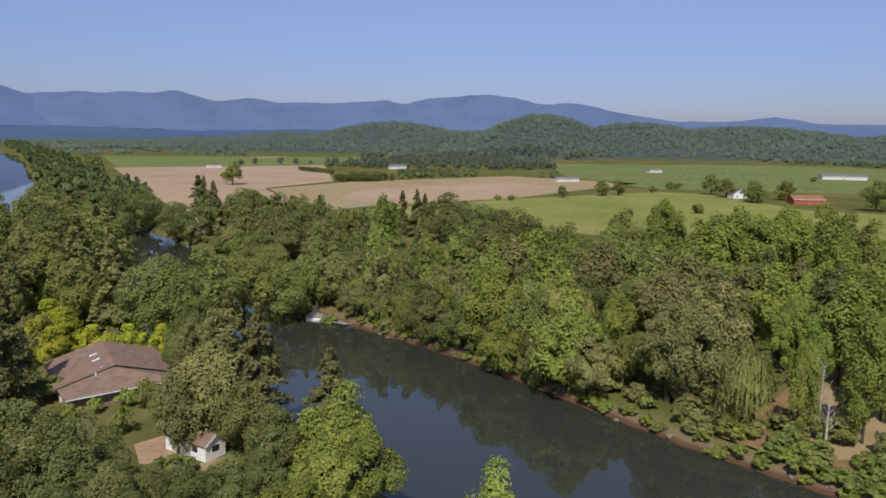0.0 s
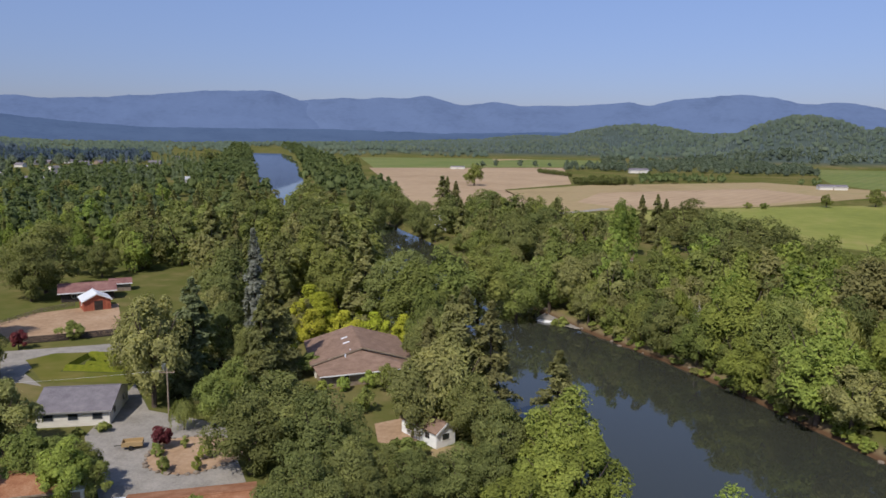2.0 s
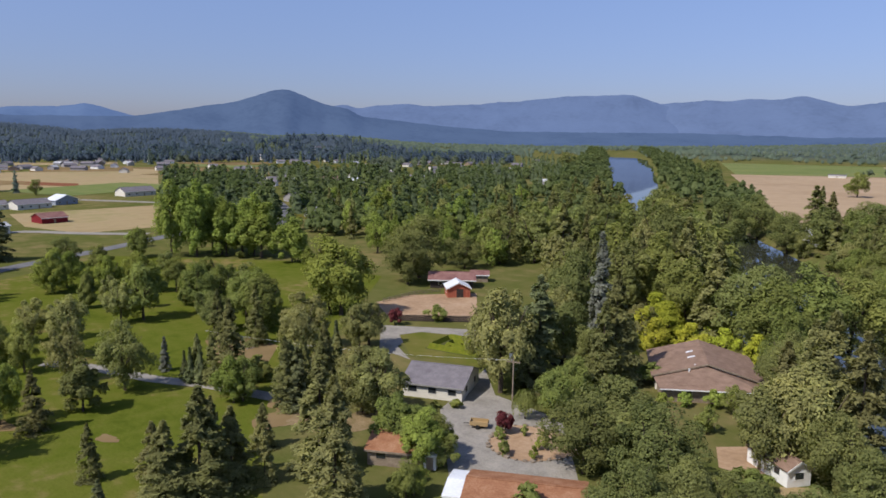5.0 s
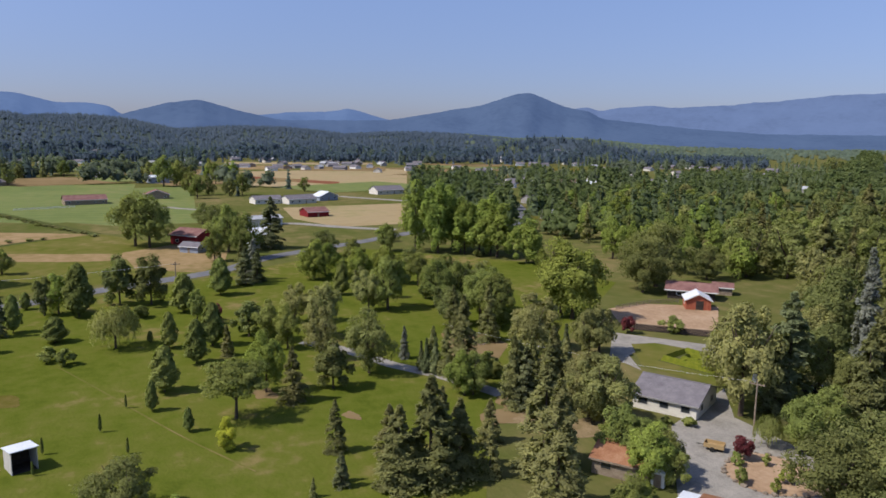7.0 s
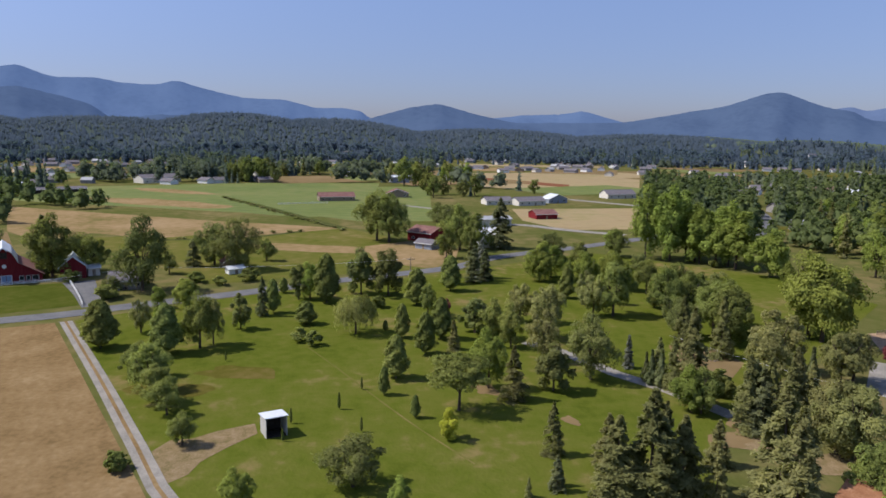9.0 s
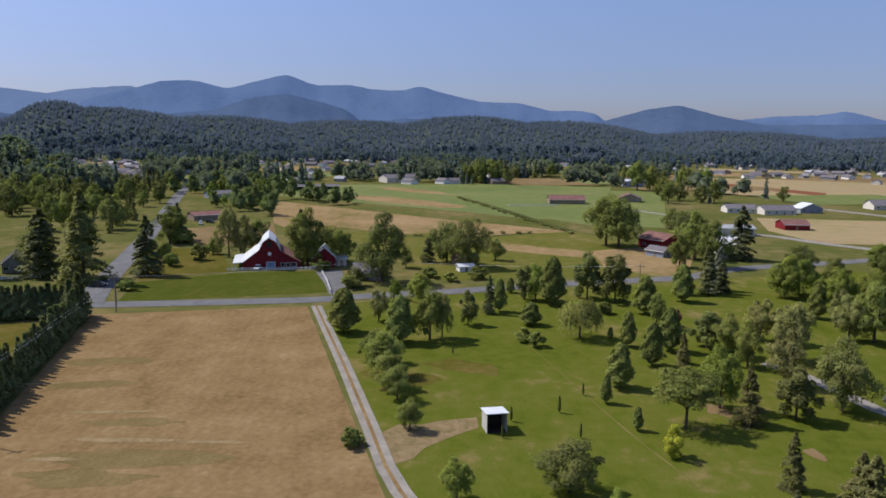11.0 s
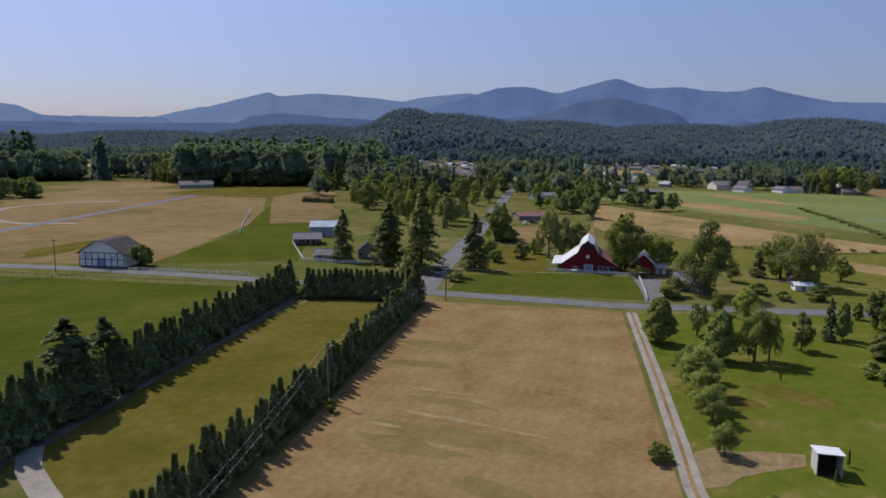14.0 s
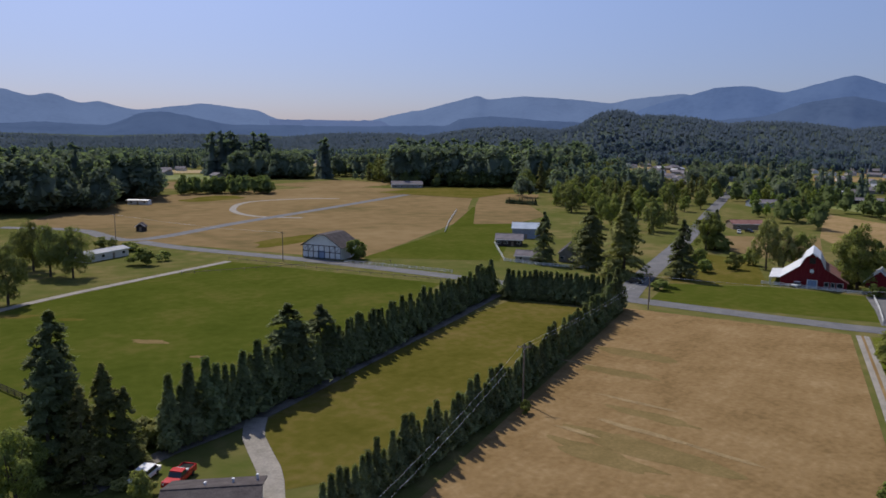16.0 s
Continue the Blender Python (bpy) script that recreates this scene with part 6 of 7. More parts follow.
# ---- clipped rows of cypress ----


def row(pts, gap, hmin, hmax, w, group, kind="cypress"):
    P = spline(pts, 1.0)[:, :2]
    d = np.concatenate([[0], np.cumsum(np.linalg.norm(np.diff(P, axis=0), axis=1))])
    s = 0.0
    while s < d[-1]:
        x, y = np.interp(s, d, P[:, 0]), np.interp(s, d, P[:, 1])
        K[kind].plant(RNG, x + RNG.normal(0, 0.15), y + RNG.normal(0, 0.15), float(RNG.uniform(hmin, hmax)), float(w * RNG.uniform(0.85, 1.2)), z=0.0, group=group)
        TREES.append((x, y))
        s += gap * RNG.uniform(0.85, 1.15)


row([(-159.8, -115.3), (-119.0, -98.1), (-88.9, -85.4), (-69.4, -78.1), (-55.1, -73.1), (-39.8, -67.6)], 1.6, 5.8, 9.2, 1.25, "cypress hedge along the hay field")
row([(-147.8, -150.9), (-119.6, -137.9), (-98.1, -128.4), (-77.3, -119.4), (-66.0, -114.6)], 1.7, 7.4, 10.4, 1.25, "cypress hedge along the gravel track")
row([(-64.5, -113.9), (-58.3, -111.3), (-47.9, -107.2), (-40.3, -104.8), (-34.8, -102.8)], 1.9, 8.4, 12.0, 1.25, "cypress hedge along the gravel track")
row([(-148.8, -144.5), (-154.6, -136.4), (-158.9, -127.7), (-161.9, -119.4)], 1.5, 8.0, 8.8, 1.6, "cypress hedge along the road")
plant("pine", (-63.1, -115.8, 15.2), (-72.0, -119.8, 13.1), w=2.0, label="broad dark conifer standing out of a hedge")
plant("cypress", (-162.1, -116.7, 11.3), (-158.3, -116.4, 10.4), (-150.3, -153.0, 9.8), (-145.7, -152.5, 9.0), w=1.6)
plant("pine", (-22.5, -106.5, 21.4), (-20.8, -103.6, 16.2), w=1.3, label="tall dark conifer beside a gravel track")
plant("fir", (-27.3, -101.5, 14.7), (-29.7, -100.7, 11.3), (-23.8, -99.1, 13.0), w=1.35)
plant("broad", (-15.7, -98.0, 10.1), (-27.7, -89.1, 4.8), w=1.0)
plant("oshrub", (-28.8, -91.4, 2.3), (-27.0, -94.5, 1.9), (-34.7, -106.2, 4.8), w=1.3)

# ---- park trees on the lawn ----
plant("young", (-190.1, -14.7, 8.8), w=0.8)
plant("yoak", (-205.2, -8.9, 10.1), w=1.0)
plant("bright", (-205.9, -5.7, 11.7), (-224.0, 66.1, 13.4), w=0.75)
plant("young", (-200.5, -1.1, 13.3), (-169.4, 12.7, 2.6), w=1.0)
plant("yoak", (-211.2, 8.8, 13.7), w=1.25)
plant("yoak", (-207.9, 16.4, 13.8), w=1.3)
plant("young", (-195.6, 23.1, 10.0), (-156.0, -34.1, 10.6), w=1.15)
plant("broad", (-184.2, 24.8, 8.6), (-152.8, 39.0, 10.1), w=0.8)
plant("young", (-212.7, 35.3, 10.5), (-134.9, 12.1, 8.4), w=1.1)
plant("willow", (-167.7, 5.7, 9.6), w=1.05)
plant("young", (-177.7, -6.0, 5.7), w=1.7)
plant("young", (-163.1, 16.0, 7.9), w=0.85)
plant("young", (-149.7, 19.7, 9.0), w=0.95)
plant("young", (-126.1, 9.2, 5.2), w=0.75)
plant("fir", (-152.5, 26.2, 6.5), (-245.9, 47.9, 10.9), w=1.2)
plant("yoak", (-165.3, 33.4, 8.4), w=1.7)
plant("umbrella", (-117.0, 21.2, 10.2), w=1.0)
plant("bright", (-127.4, 28.5, 12.3), w=0.72)
plant("fir", (-120.8, 31.6, 9.5), w=1.35)
plant("yoak", (-124.4, 40.0, 9.0), w=1.45)
plant("oak", (-129.9, 49.1, 13.3), w=0.85)
plant("olive", (-158.4, 48.8, 13.3), w=1.0)
plant("spruce", (-231.4, 48.5, 12.2), w=1.6)
plant("bright", (-218.9, 78.3, 10.4), (-198.4, -44.9, 6.6), w=0.9)
plant("bright", (-218.7, 86.7, 10.6), w=0.95)
plant("poplar", (-208.3, 87.7, 9.0), w=1.5)
plant("bright", (-293.9, 118.3, 8.3), w=1.2)
plant("broad", (-223.5, 75.4, 6.9), w=0.9)
plant("purple", (-180.6, 28.4, 5.7), w=0.8)
plant("young", (-161.8, -48.7, 10.4), w=1.3)
plant("olive", (-173.6, -43.3, 8.9), w=0.85)
plant("broad", (-159.5, -27.9, 12.5), w=0.85)
plant("olive", (-162.2, -25.5, 11.1), w=0.6)
plant("yoak", (-174.6, -21.1, 9.2), w=1.1)
plant("pine", (-187.2, -17.1, 9.8), w=0.9)
plant("bright", (-204.5, -38.8, 7.4), w=1.1)
plant("young", (-214.3, -13.5, 4.5), w=1.2)
plant("young", (-114.7, 13.5, 3.9), w=0.8)
plant("broad", (-160.0, 36.3, 9.5), (-110.8, 61.6, 8.1), (-177.6, 72.4, 15.0), (-176.2, 85.8, 13.4), (-175.5, 92.5, 11.9), (-149.5, 88.8, 14.2), w=1.0)
plant("bright", (-196.3, -37.4, 8.7), (-229.8, 71.6, 12.0), w=1.0)
plant("yellow", (-105.5, 17.7, 4.9), w=1.0)
plant("young", (-161.2, 24.7, 9.5), w=1.0)
plant("fir", (-98.2, 31.8, 7.8), (-122.6, 62.2, 9.1), (-125.9, 60.9, 8.8), w=1.1)
plant("olive", (-142.1, 43.1, 11.9), (-174.4, 46.7, 10.8), (-178.1, 67.2, 11.9), w=0.9)
plant("shrub", (-162.4, -7.0, 3.2), (-158.9, -3.8, 3.4), (-101.3, -29.4, 2.9), (-120.8, 76.9, 3.2), (-193.2, 12.7, 3.9), (-121.5, 71.1, 3.8), w=1.2)
plant("oak", (-91.9, 2.6, 7.4), w=1.25, label="broad low oak on the lawn")
plant("bright", (-87.4, -11.6, 6.1), (-84.1, 7.9, 4.8), w=0.9)
plant("fir", (-84.1, 35.9, 11.0), (-83.5, 40.2, 14.3), (-83.7, 44.6, 10.7), (-91.6, 54.0, 6.7), (-80.7, 56.5, 15.0), (-92.8, 38.1, 7.9), w=1.5)
plant("pine", (-103.4, 66.4, 11.1), (-101.2, 66.5, 10.5), (-87.3, 29.0, 4.7), w=1.2)
plant("olive", (-93.0, 73.6, 12.0), (-107.1, 75.7, 7.7), w=1.0)
plant("broad", (-82.0, 69.6, 5.4), (-77.7, 67.8, 8.9), w=1.1)
plant("fir", (-88.7, 29.8, 3.8), (-86.2, 24.9, 2.7), w=1.0)
plant("young", (-120.0, 1.2, 3.0), (-114.7, -6.5, 2.6), (-107.8, -7.4, 2.1), (-129.3, 5.4, 2.4), (-109.9, 4.5, 2.5), (-149.4, -21.2, 2.1), w=0.35, label="newly planted sapling in a grass ring")
plant("broad", (-141.2, -36.9, 6.3), (-132.9, -32.2, 9.1), (-120.9, -26.8, 6.5), (-108.2, -22.0, 5.2), (-141.0, -32.7, 5.9), (-147.4, -37.3, 5.5), (-126.3, -29.5, 7.4), w=1.15)
plant("shrub", (-99.5, -29.2, 2.8), (-87.7, -80.2, 2.4), w=0.8)
plant("pine", (-256.4, -93.0, 17.8), (-260.9, -46.6, 9.3), w=1.5)
plant("broad", (-255.4, -81.3, 13.2), (-249.9, -76.2, 12.9), (-270.5, -22.8, 8.7), (-247.7, -52.0, 7.5), w=1.1)
plant("oak", (-221.4, -54.2, 22.6), w=0.8, label="big dark green oak beside the road")
plant("oak", (-253.1, -31.1, 18.4), (-262.6, -39.9, 15.9), (-214.3, -60.5, 6.4), w=0.95)
plant("shrub", (-233.0, -25.3, 4.1), (-210.8, -61.0, 4.8), (-232.6, -40.6, 3.5), (-227.6, -33.1, 3.0), w=1.6)
# trees by the junction and the dark conifers of the farm
plant("pine", (-201.4, -177.9, 18.2), w=1.25)
plant("pine", (-207.6, -161.2, 20.8), w=1.6, label="big dark dense tree beside a grey house")
plant("oak", (-214.0, -168.0, 15.5), w=0.82, label="dark broadleaf tree behind a grey house")
plant("pine", (-285.7, -157.7, 16.0), w=1.4, label="dense conifer beside the side road")
plant("shrub", (-233.0, -131.5, 5.5), (-246.0, -128.0, 6.0), w=1.1)
plant("fir", (-202.6, -143.5, 27.5), w=1.35, label="tall grey green conifer at a road junction")
plant("olive", (-209.0, -148.0, 23.0), w=0.62)
plant("pine", (-216.4, -130.6, 18.7), w=1.35)
plant("olive", (-256.1, -121.2, 19.8), (-256.0, -115.1, 17.9), w=0.7)
plant("mid", (-292.5, -163.3, 14.5), (-256.2, -145.6, 4.6), (-260.3, -129.8, 6.8), w=1.0)
plant("broad", (-280.8, -158.8, 16.1), (-240.4, -138.4, 7.5), (-260.9, -111.3, 14.4), (-244.7, -86.8, 20.3), (-260.5, -128.2, 6.8), w=1.0)
plant("shrub", (-193.8, -123.8, 3.9), (-283.0, -154.4, 7.5), (-238.6, -142.3, 5.4), (-211.4, -61.2, 3.8), (-236.3, -78.7, 3.9), w=1.4)
plant("shrub", (-150.8, -224.6, 8.9), w=1.0, label="dark round tree beside a half-timbered barn")
plant("oak", (-55.5, -255.3, 17.1), (-60.5, -249.1, 16.5), (-52.9, -282.7, 13.6), (-86.6, -296.4, 5.5), (-37.1, -219.8, 16.6), (-53.5, -269.0, 16.8), w=0.8)
plant("shrub", (-84.7, -259.0, 5.9), (-94.2, -263.5, 3.5), (-91.8, -292.6, 4.4), (-85.3, -306.2, 4.5), w=1.6)

# ---- trees of the old park and the farms ----
plant("poplar", (-264.7, 119.7, 28.1), (-257.5, 126.2, 28.9), (-251.1, 134.7, 22.6), (-244.8, 142.8, 24.2), (-223.9, 146.7, 16.2), (-265.9, 136.8, 25.5), w=0.95, group="row of tall poplars")
plant("bright", (-149.0, 111.3, 21.8), (-208.5, 142.5, 7.9), (-214.3, 78.5, 10.8), (-208.4, 85.6, 11.5), w=0.95)
plant("broad", (-203.3, 93.0, 10.6), (-196.1, 99.1, 10.8), (-155.9, 88.4, 13.2), (-159.3, 95.3, 11.1), (-319.2, 20.3, 22.4), (-314.0, 25.2, 21.7), (-290.7, 51.9, 18.5), (-269.0, 109.3, 11.3), (-243.9, 86.2, 10.1), w=1.1)
plant("oak", (-172.0, 159.9, 21.2), (-174.6, 184.1, 11.8), (-387.3, 56.4, 10.9), (-265.1, 82.6, 10.7), w=1.1)
plant("pine", (-293.1, 69.0, 20.0), (-222.6, 36.9, 9.4), (-223.9, 44.7, 11.3), (-226.9, 48.8, 9.8), w=1.4)
plant("olive", (-122.3, 98.8, 11.2), (-89.2, 73.9, 13.1), (-121.8, 80.5, 12.4), (-172.3, 51.3, 9.9), w=1.0)
plant("fir", (-102.8, 65.1, 12.2), (-100.1, 71.1, 14.0), (-106.2, 71.0, 10.4), (-70.0, 51.1, 16.4), (-103.7, 76.6, 10.5), w=1.15)
plant("cypress", (-125.5, 59.3, 6.8), (-124.1, 60.5, 7.3), (-127.5, 59.1, 5.8), (-117.2, 86.3, 8.8), w=0.9)
plant("bright", (-111.2, 60.1, 8.4), (-71.0, 67.0, 8.7), (-65.7, 60.4, 4.8), (-224.5, 66.1, 12.7), w=1.1)
plant("shrub", (-117.9, 69.4, 3.7), (-128.1, 125.2, 4.1), (-243.2, 136.1, 3.3), (-83.4, 86.4, 1.9), (-85.9, 83.9, 1.4), (-84.0, 71.9, 2.7), w=1.3)
plant("spruce", (-135.7, 59.0, 6.6), w=1.3)
plant("purple", (-132.5, 115.2, 4.8), (-70.5, 84.1, 4.2), w=0.9)
plant("broad", (-69.0, 94.6, 5.7), (-71.9, 70.9, 6.5), (-69.0, 69.2, 5.5), w=1.2)
# ---- round the brown roofed house ----
plant("gshrub", (-56.9, 116.0, 2.6), (-53.1, 119.1, 3.2), (-49.2, 122.2, 2.8), (-59.8, 113.8, 2.4), w=1.1)
plant("oak", (-84.7, 119.0, 14.2), (-78.6, 117.8, 10.1), w=0.9)
plant("olive", (-80.7, 142.2, 11.2), (-98.4, 136.0, 13.5), w=0.9)
plant("yellow", (-75.1, 125.5, 6.0), (-80.1, 151.6, 9.0), w=1.3)
plant("shrub", (-77.1, 112.1, 3.1), (-67.2, 122.0, 4.0), w=1.4)
plant("olive", (-83.3, 97.7, 21.7), (-91.3, 104.1, 19.1), w=0.8, label="tall grey green tree with airy foliage")
plant("pine", (-83.5, 109.0, 19.4), (-81.9, 104.2, 12.9), w=1.35)
plant("fir", (-71.8, 116.9, 20.8), (-74.1, 126.2, 11.3), (-70.9, 111.5, 16.2), (-105.0, 151.2, 17.6), w=1.15)
plant("spruce", (-91.1, 141.0, 23.8), w=1.0)
plant("yellow", (-76.0, 139.5, 8.0), (-70.0, 143.0, 7.5), (-64.0, 146.0, 7.0), (-80.5, 141.5, 9.0), (-58.0, 148.0, 6.5), w=1.25)
plant("yellow", (-84.7, 154.8, 9.9), (-73.1, 159.5, 4.9), (-82.5, 159.7, 7.2), w=1.2)
plant("willow", (-72.3, 91.2, 5.2), w=0.8)
plant("broad", (-68.5, 94.7, 9.2), (-49.5, 118.6, 5.3), (-48.9, 107.7, 4.4), (-71.5, 103.9, 8.3), w=1.1)
plant("oak", (-52.7, 88.2, 13.0), (-54.3, 81.8, 11.0), (-45.2, 84.6, 12.0), w=1.15, label="large spreading oak beside a gravel yard")
plant("oak", (-38.2, 78.4, 9.0), (-41.3, 73.3, 9.0), (-41.4, 65.9, 8.0), (-34.2, 75.8, 7.0), (-35.6, 69.8, 8.0), w=1.0)
plant("shrub", (-36.0, 92.9, 3.5), (-43.1, 72.5, 4.5), w=1.4)
plant("shrub", (-65.5, 78.1, 2.4), (-69.8, 81.9, 2.3), (-68.0, 85.7, 1.8), w=0.8, label="rounded shrub on a planted island")
plant("gshrub", (-61.7, 80.1, 2.0), (-62.8, 83.6, 2.7), w=0.8, label="bright green shrub on a planted island")
plant("olive", (-35.4, 104.5, 16.0), (-37.8, 100.8, 13.0), (-32.1, 106.2, 17.0), w=0.95)
plant("fir", (-31.8, 107.4, 22.0), (-34.7, 109.4, 20.0), (-27.5, 107.4, 20.0), (-38.6, 110.2, 16.0), w=1.25)
plant("oak", (-27.2, 99.3, 12.0), (-21.8, 92.1, 11.0), (-21.5, 85.2, 8.0), w=0.85)
plant("bright", (-13.5, 91.8, 14.0), (-12.8, 82.2, 12.0), (-9.5, 82.7, 12.0), (-15.9, 75.4, 10.0), w=1.1)
plant("bright", (5.0, 68.5, 14.0), w=0.8)
plant("shrub", (-51.2, 65.1, 5.0), w=1.1)
plant("oak", (-31.0, 82.5, 7.0), (-25.5, 84.5, 7.5), (-35.5, 84.5, 6.0), w=1.15)
plant("bright", (-45.5, 113.5, 5.0), w=0.9)
plant("fir", (-120.5, 64.7, 15.5), (-140.2, 81.5, 12.7), (-99.3, 69.9, 12.0), (-147.6, 76.5, 11.5), (-91.8, 46.0, 9.6), (-86.1, 46.3, 8.7), (-81.7, 48.3, 7.6), w=1.1)
plant("olive", (-91.7, 73.5, 12.4), (-130.5, 88.1, 13.9), (-120.7, 94.7, 11.7), w=1.05)
plant("broad", (-113.3, 63.4, 7.5), (-184.4, 96.5, 10.0), (-165.0, 96.5, 12.2), (-280.2, 146.4, 14.8), (-74.4, 69.1, 7.9), (-65.6, 58.8, 5.5), w=1.1)
plant("bright", (-152.4, 110.3, 20.3), w=1.0)
plant("poplar", (-255.0, 134.8, 21.3), (-248.2, 139.7, 21.0), (-240.0, 142.9, 20.1), (-224.4, 146.2, 15.8), w=1.7)
plant("bright", (-219.9, 182.2, 15.8), (-185.2, 185.0, 16.0), w=0.95)
plant("oak", (-167.1, 150.5, 16.2), (-156.3, 80.1, 9.7), w=1.0)
# ---- left bank of the river, further up ----
plant("fir", (-194.5, 293.8, 27.0), (-139.5, 192.7, 24.0), (-93.3, 185.9, 24.0), (-73.1, 161.1, 22.0), (-121.9, 389.9, 20.0), w=1.3)
plant("oak", (-634.3, 876.2, 24.0), (-180.3, 268.3, 22.0), (-125.7, 232.2, 24.0), (-370.1, 776.8, 24.0), (-149.6, 334.1, 23.0), (-144.9, 358.9, 22.0), (-89.0, 344.4, 20.0), (-51.5, 278.0, 20.0), w=1.1)
plant("broad", (-101.4, 187.7, 20.0), (-82.3, 164.4, 18.0), (-57.5, 172.7, 22.0), (-50.8, 183.0, 20.0), (-58.2, 155.8, 20.0), w=1.1)
plant("mid", (-710.6, -74.2, 25), (-716, -62, 21), (-732.7, -62.1, 21.6), (-561.4, 74.5, 19.1), (-555.6, 110.2, 17.2), (-575.5, 162.8, 12.8), (-724, -92, 18), w=0.9)
plant("mid", (-662.1, 66.5, 27.0), (-672, 78, 22.0), (-684.5, 112.7, 20.0), (-537.4, 75.6, 16.9), (-750, -68, 25), w=0.9)
plant("broad", (-272.9, 54.6, 17.9), (-270.7, 43.3, 11.9), w=0.9)
plant("oak", (-372.6, 60.2, 11.2), w=1.3, label="dark round tree beside a lane")
plant("midoak", (-718, -81, 22), (-705, -50, 16), (-566, 88, 15), (-550, 100, 14), w=0.9)
plant("oak", (-64.5, 161.5, 21.0), (-117.0, 322.0, 17.0), (-122.0, 333.0, 16.0), w=1.0)
# ---- right bank ----
plant("broad", (-33.9, 195.5, 17.0), (-24.7, 200.2, 18.0), (-14.2, 195.1, 15.0), (-7.4, 195.6, 17.0), (-40.8, 185.0, 17.0), (41.1, 180.0, 23.0), (46.2, 172.7, 22.0), w=1.1)
plant("olive", (0.9, 181.0, 15.0), (8.7, 166.0, 12.0), (-21.9, 196.5, 17.0), (39.2, 174.6, 23.0), (-27.5, 192.6, 16.0), (43.4, 126.6, 17.0), (46.1, 149.6, 20.0), (56.7, 160.4, 22.0), w=1.1)
plant("willow", (19.9, 157.6, 16.0), (26.3, 155.5, 15.0), (52.2, 130.2, 11.0), w=1.0)
plant("poplar", (-23.8, 295.2, 22.0), (82.8, 273.5, 24.0), (106.6, 264.4, 22.0), (76.9, 216.9, 22.0), (128.2, 267.2, 22.0), (141.5, 269.3, 23.0), (71.3, 151.3, 20.0), (82.3, 140.8, 22.0), (129.4, 222.5, 22.0), (74.7, 133.7, 20.0), w=1.2)
plant("fir", (-18.7, 337.0, 20.0), (-12.0, 331.6, 21.0), (-8.8, 347.3, 18.0), (-141.4, 434.6, 20.0), w=1.1)
plant("fir", (-17.6, 112.7, 15.5), w=1.75, label="broad ragged fir on the near bank of the river")
plant("oak", (1.1, 314.0, 22.0), (12.6, 274.5, 22.0), (22.4, 253.7, 22.0), (28.4, 245.6, 20.0), (-98.1, 360.4, 20.0), (-50.8, 275.6, 19.0), (-59.9, 263.8, 19.0), (14.1, 213.2, 20.0), w=1.15)
plant("broad", (-187.8, 656.9, 20.5), (90.5, 559.8, 9.4), (124.6, 580.6, 13.3), (139.7, 588.4, 12.6), (219.6, 606.1, 17.1), (225.8, 540.0, 16.5), (258.4, 558.7, 15.8), (226.2, 531.0, 14.2), (221.8, 578.8, 15.5), (281.2, 478.2, 20.8), w=1.25)
plant("shrub", (174.8, 617.0, 5.7), (204.2, 667.4, 6.6), (212.3, 668.8, 6.6), (38.5, 528.1, 4.1), (48.7, 529.5, 4.1), (157.0, 453.3, 7.0), (406.2, 812.4, 6.2), w=1.3)


# tall trees before the meadow
plant("poplar", (67.0, 221.0, 23.0), (80.0, 212.0, 24.5), (95.0, 216.0, 24.5), (104.0, 224.0, 25.0), (113.0, 210.0, 24.0), (88.0, 228.0, 23.5), w=1.3)
plant("broad", (52.0, 226.0, 21.0), (60.0, 238.0, 23.0), (73.0, 232.0, 22.0), (122.0, 222.0, 24.0), (40.0, 232.0, 19.0), (98.0, 236.0, 22.0), w=1.0)


def dead_tree(x, y, h):
    v, f = [], []
    limb(v, f, (0, 0, -0.2), (0, 0, h * 0.5), 0.2, 0.12)
    limb(v, f, (0, 0, h * 0.5), (0.1, 0, h), 0.12, 0.02)
    for i in range(22):
        z = h * RNG.uniform(0.25, 0.95)
        a, k = RNG.uniform(0, 6.28), h * RNG.uniform(0.08, 0.24) * (1.15 - z / h)
        limb(v, f, (0, 0, z), (math.cos(a) * k, math.sin(a) * k, z + k * 0.9), 0.05, 0.012, 4)
        limb(v, f, (math.cos(a) * k * 0.6, math.sin(a) * k * 0.6, z + k * 0.54), (math.cos(a + 0.5) * k, math.sin(a + 0.5) * k, z + k * 1.3), 0.03, 0.01, 4)
    ob = new("dead_tree")
    ob.matrix_basis = pose(x, y, float(height(np.array([x]), np.array([y]))[0]))
    part("trunk", mesh("trunk", v, f, M["deadwood"]), ob)
    return tagged(ob, "bare grey dead tree with broken branches", "dead tree")


for x, y, h_ in ((-106.0, 153.4, 15.0), (-104.8, 154.1, 14.0), (1.6, 170.5, 11.0), (3.9, 172.1, 10.0), (58.4, 110.7, 13.0), (59.4, 110.4, 12.0), (58.3, 106.0, 9.0)):
    dead_tree(x, y, h_)

plant("poplar", (56.0, 109.9, 14.7), (64.6, 107.3, 21.1), (72.9, 116.7, 21.3), (67.3, 128.5, 14.6), w=0.75)
plant("willow", (47.7, 111.2, 14.2), w=0.55)
plant("olive", (39.7, 124.2, 19.4), (43.8, 120.0, 18.4), (49.6, 130.9, 22.2), w=0.9)
plant("broad", (54.9, 122.5, 12.0), w=0.8)

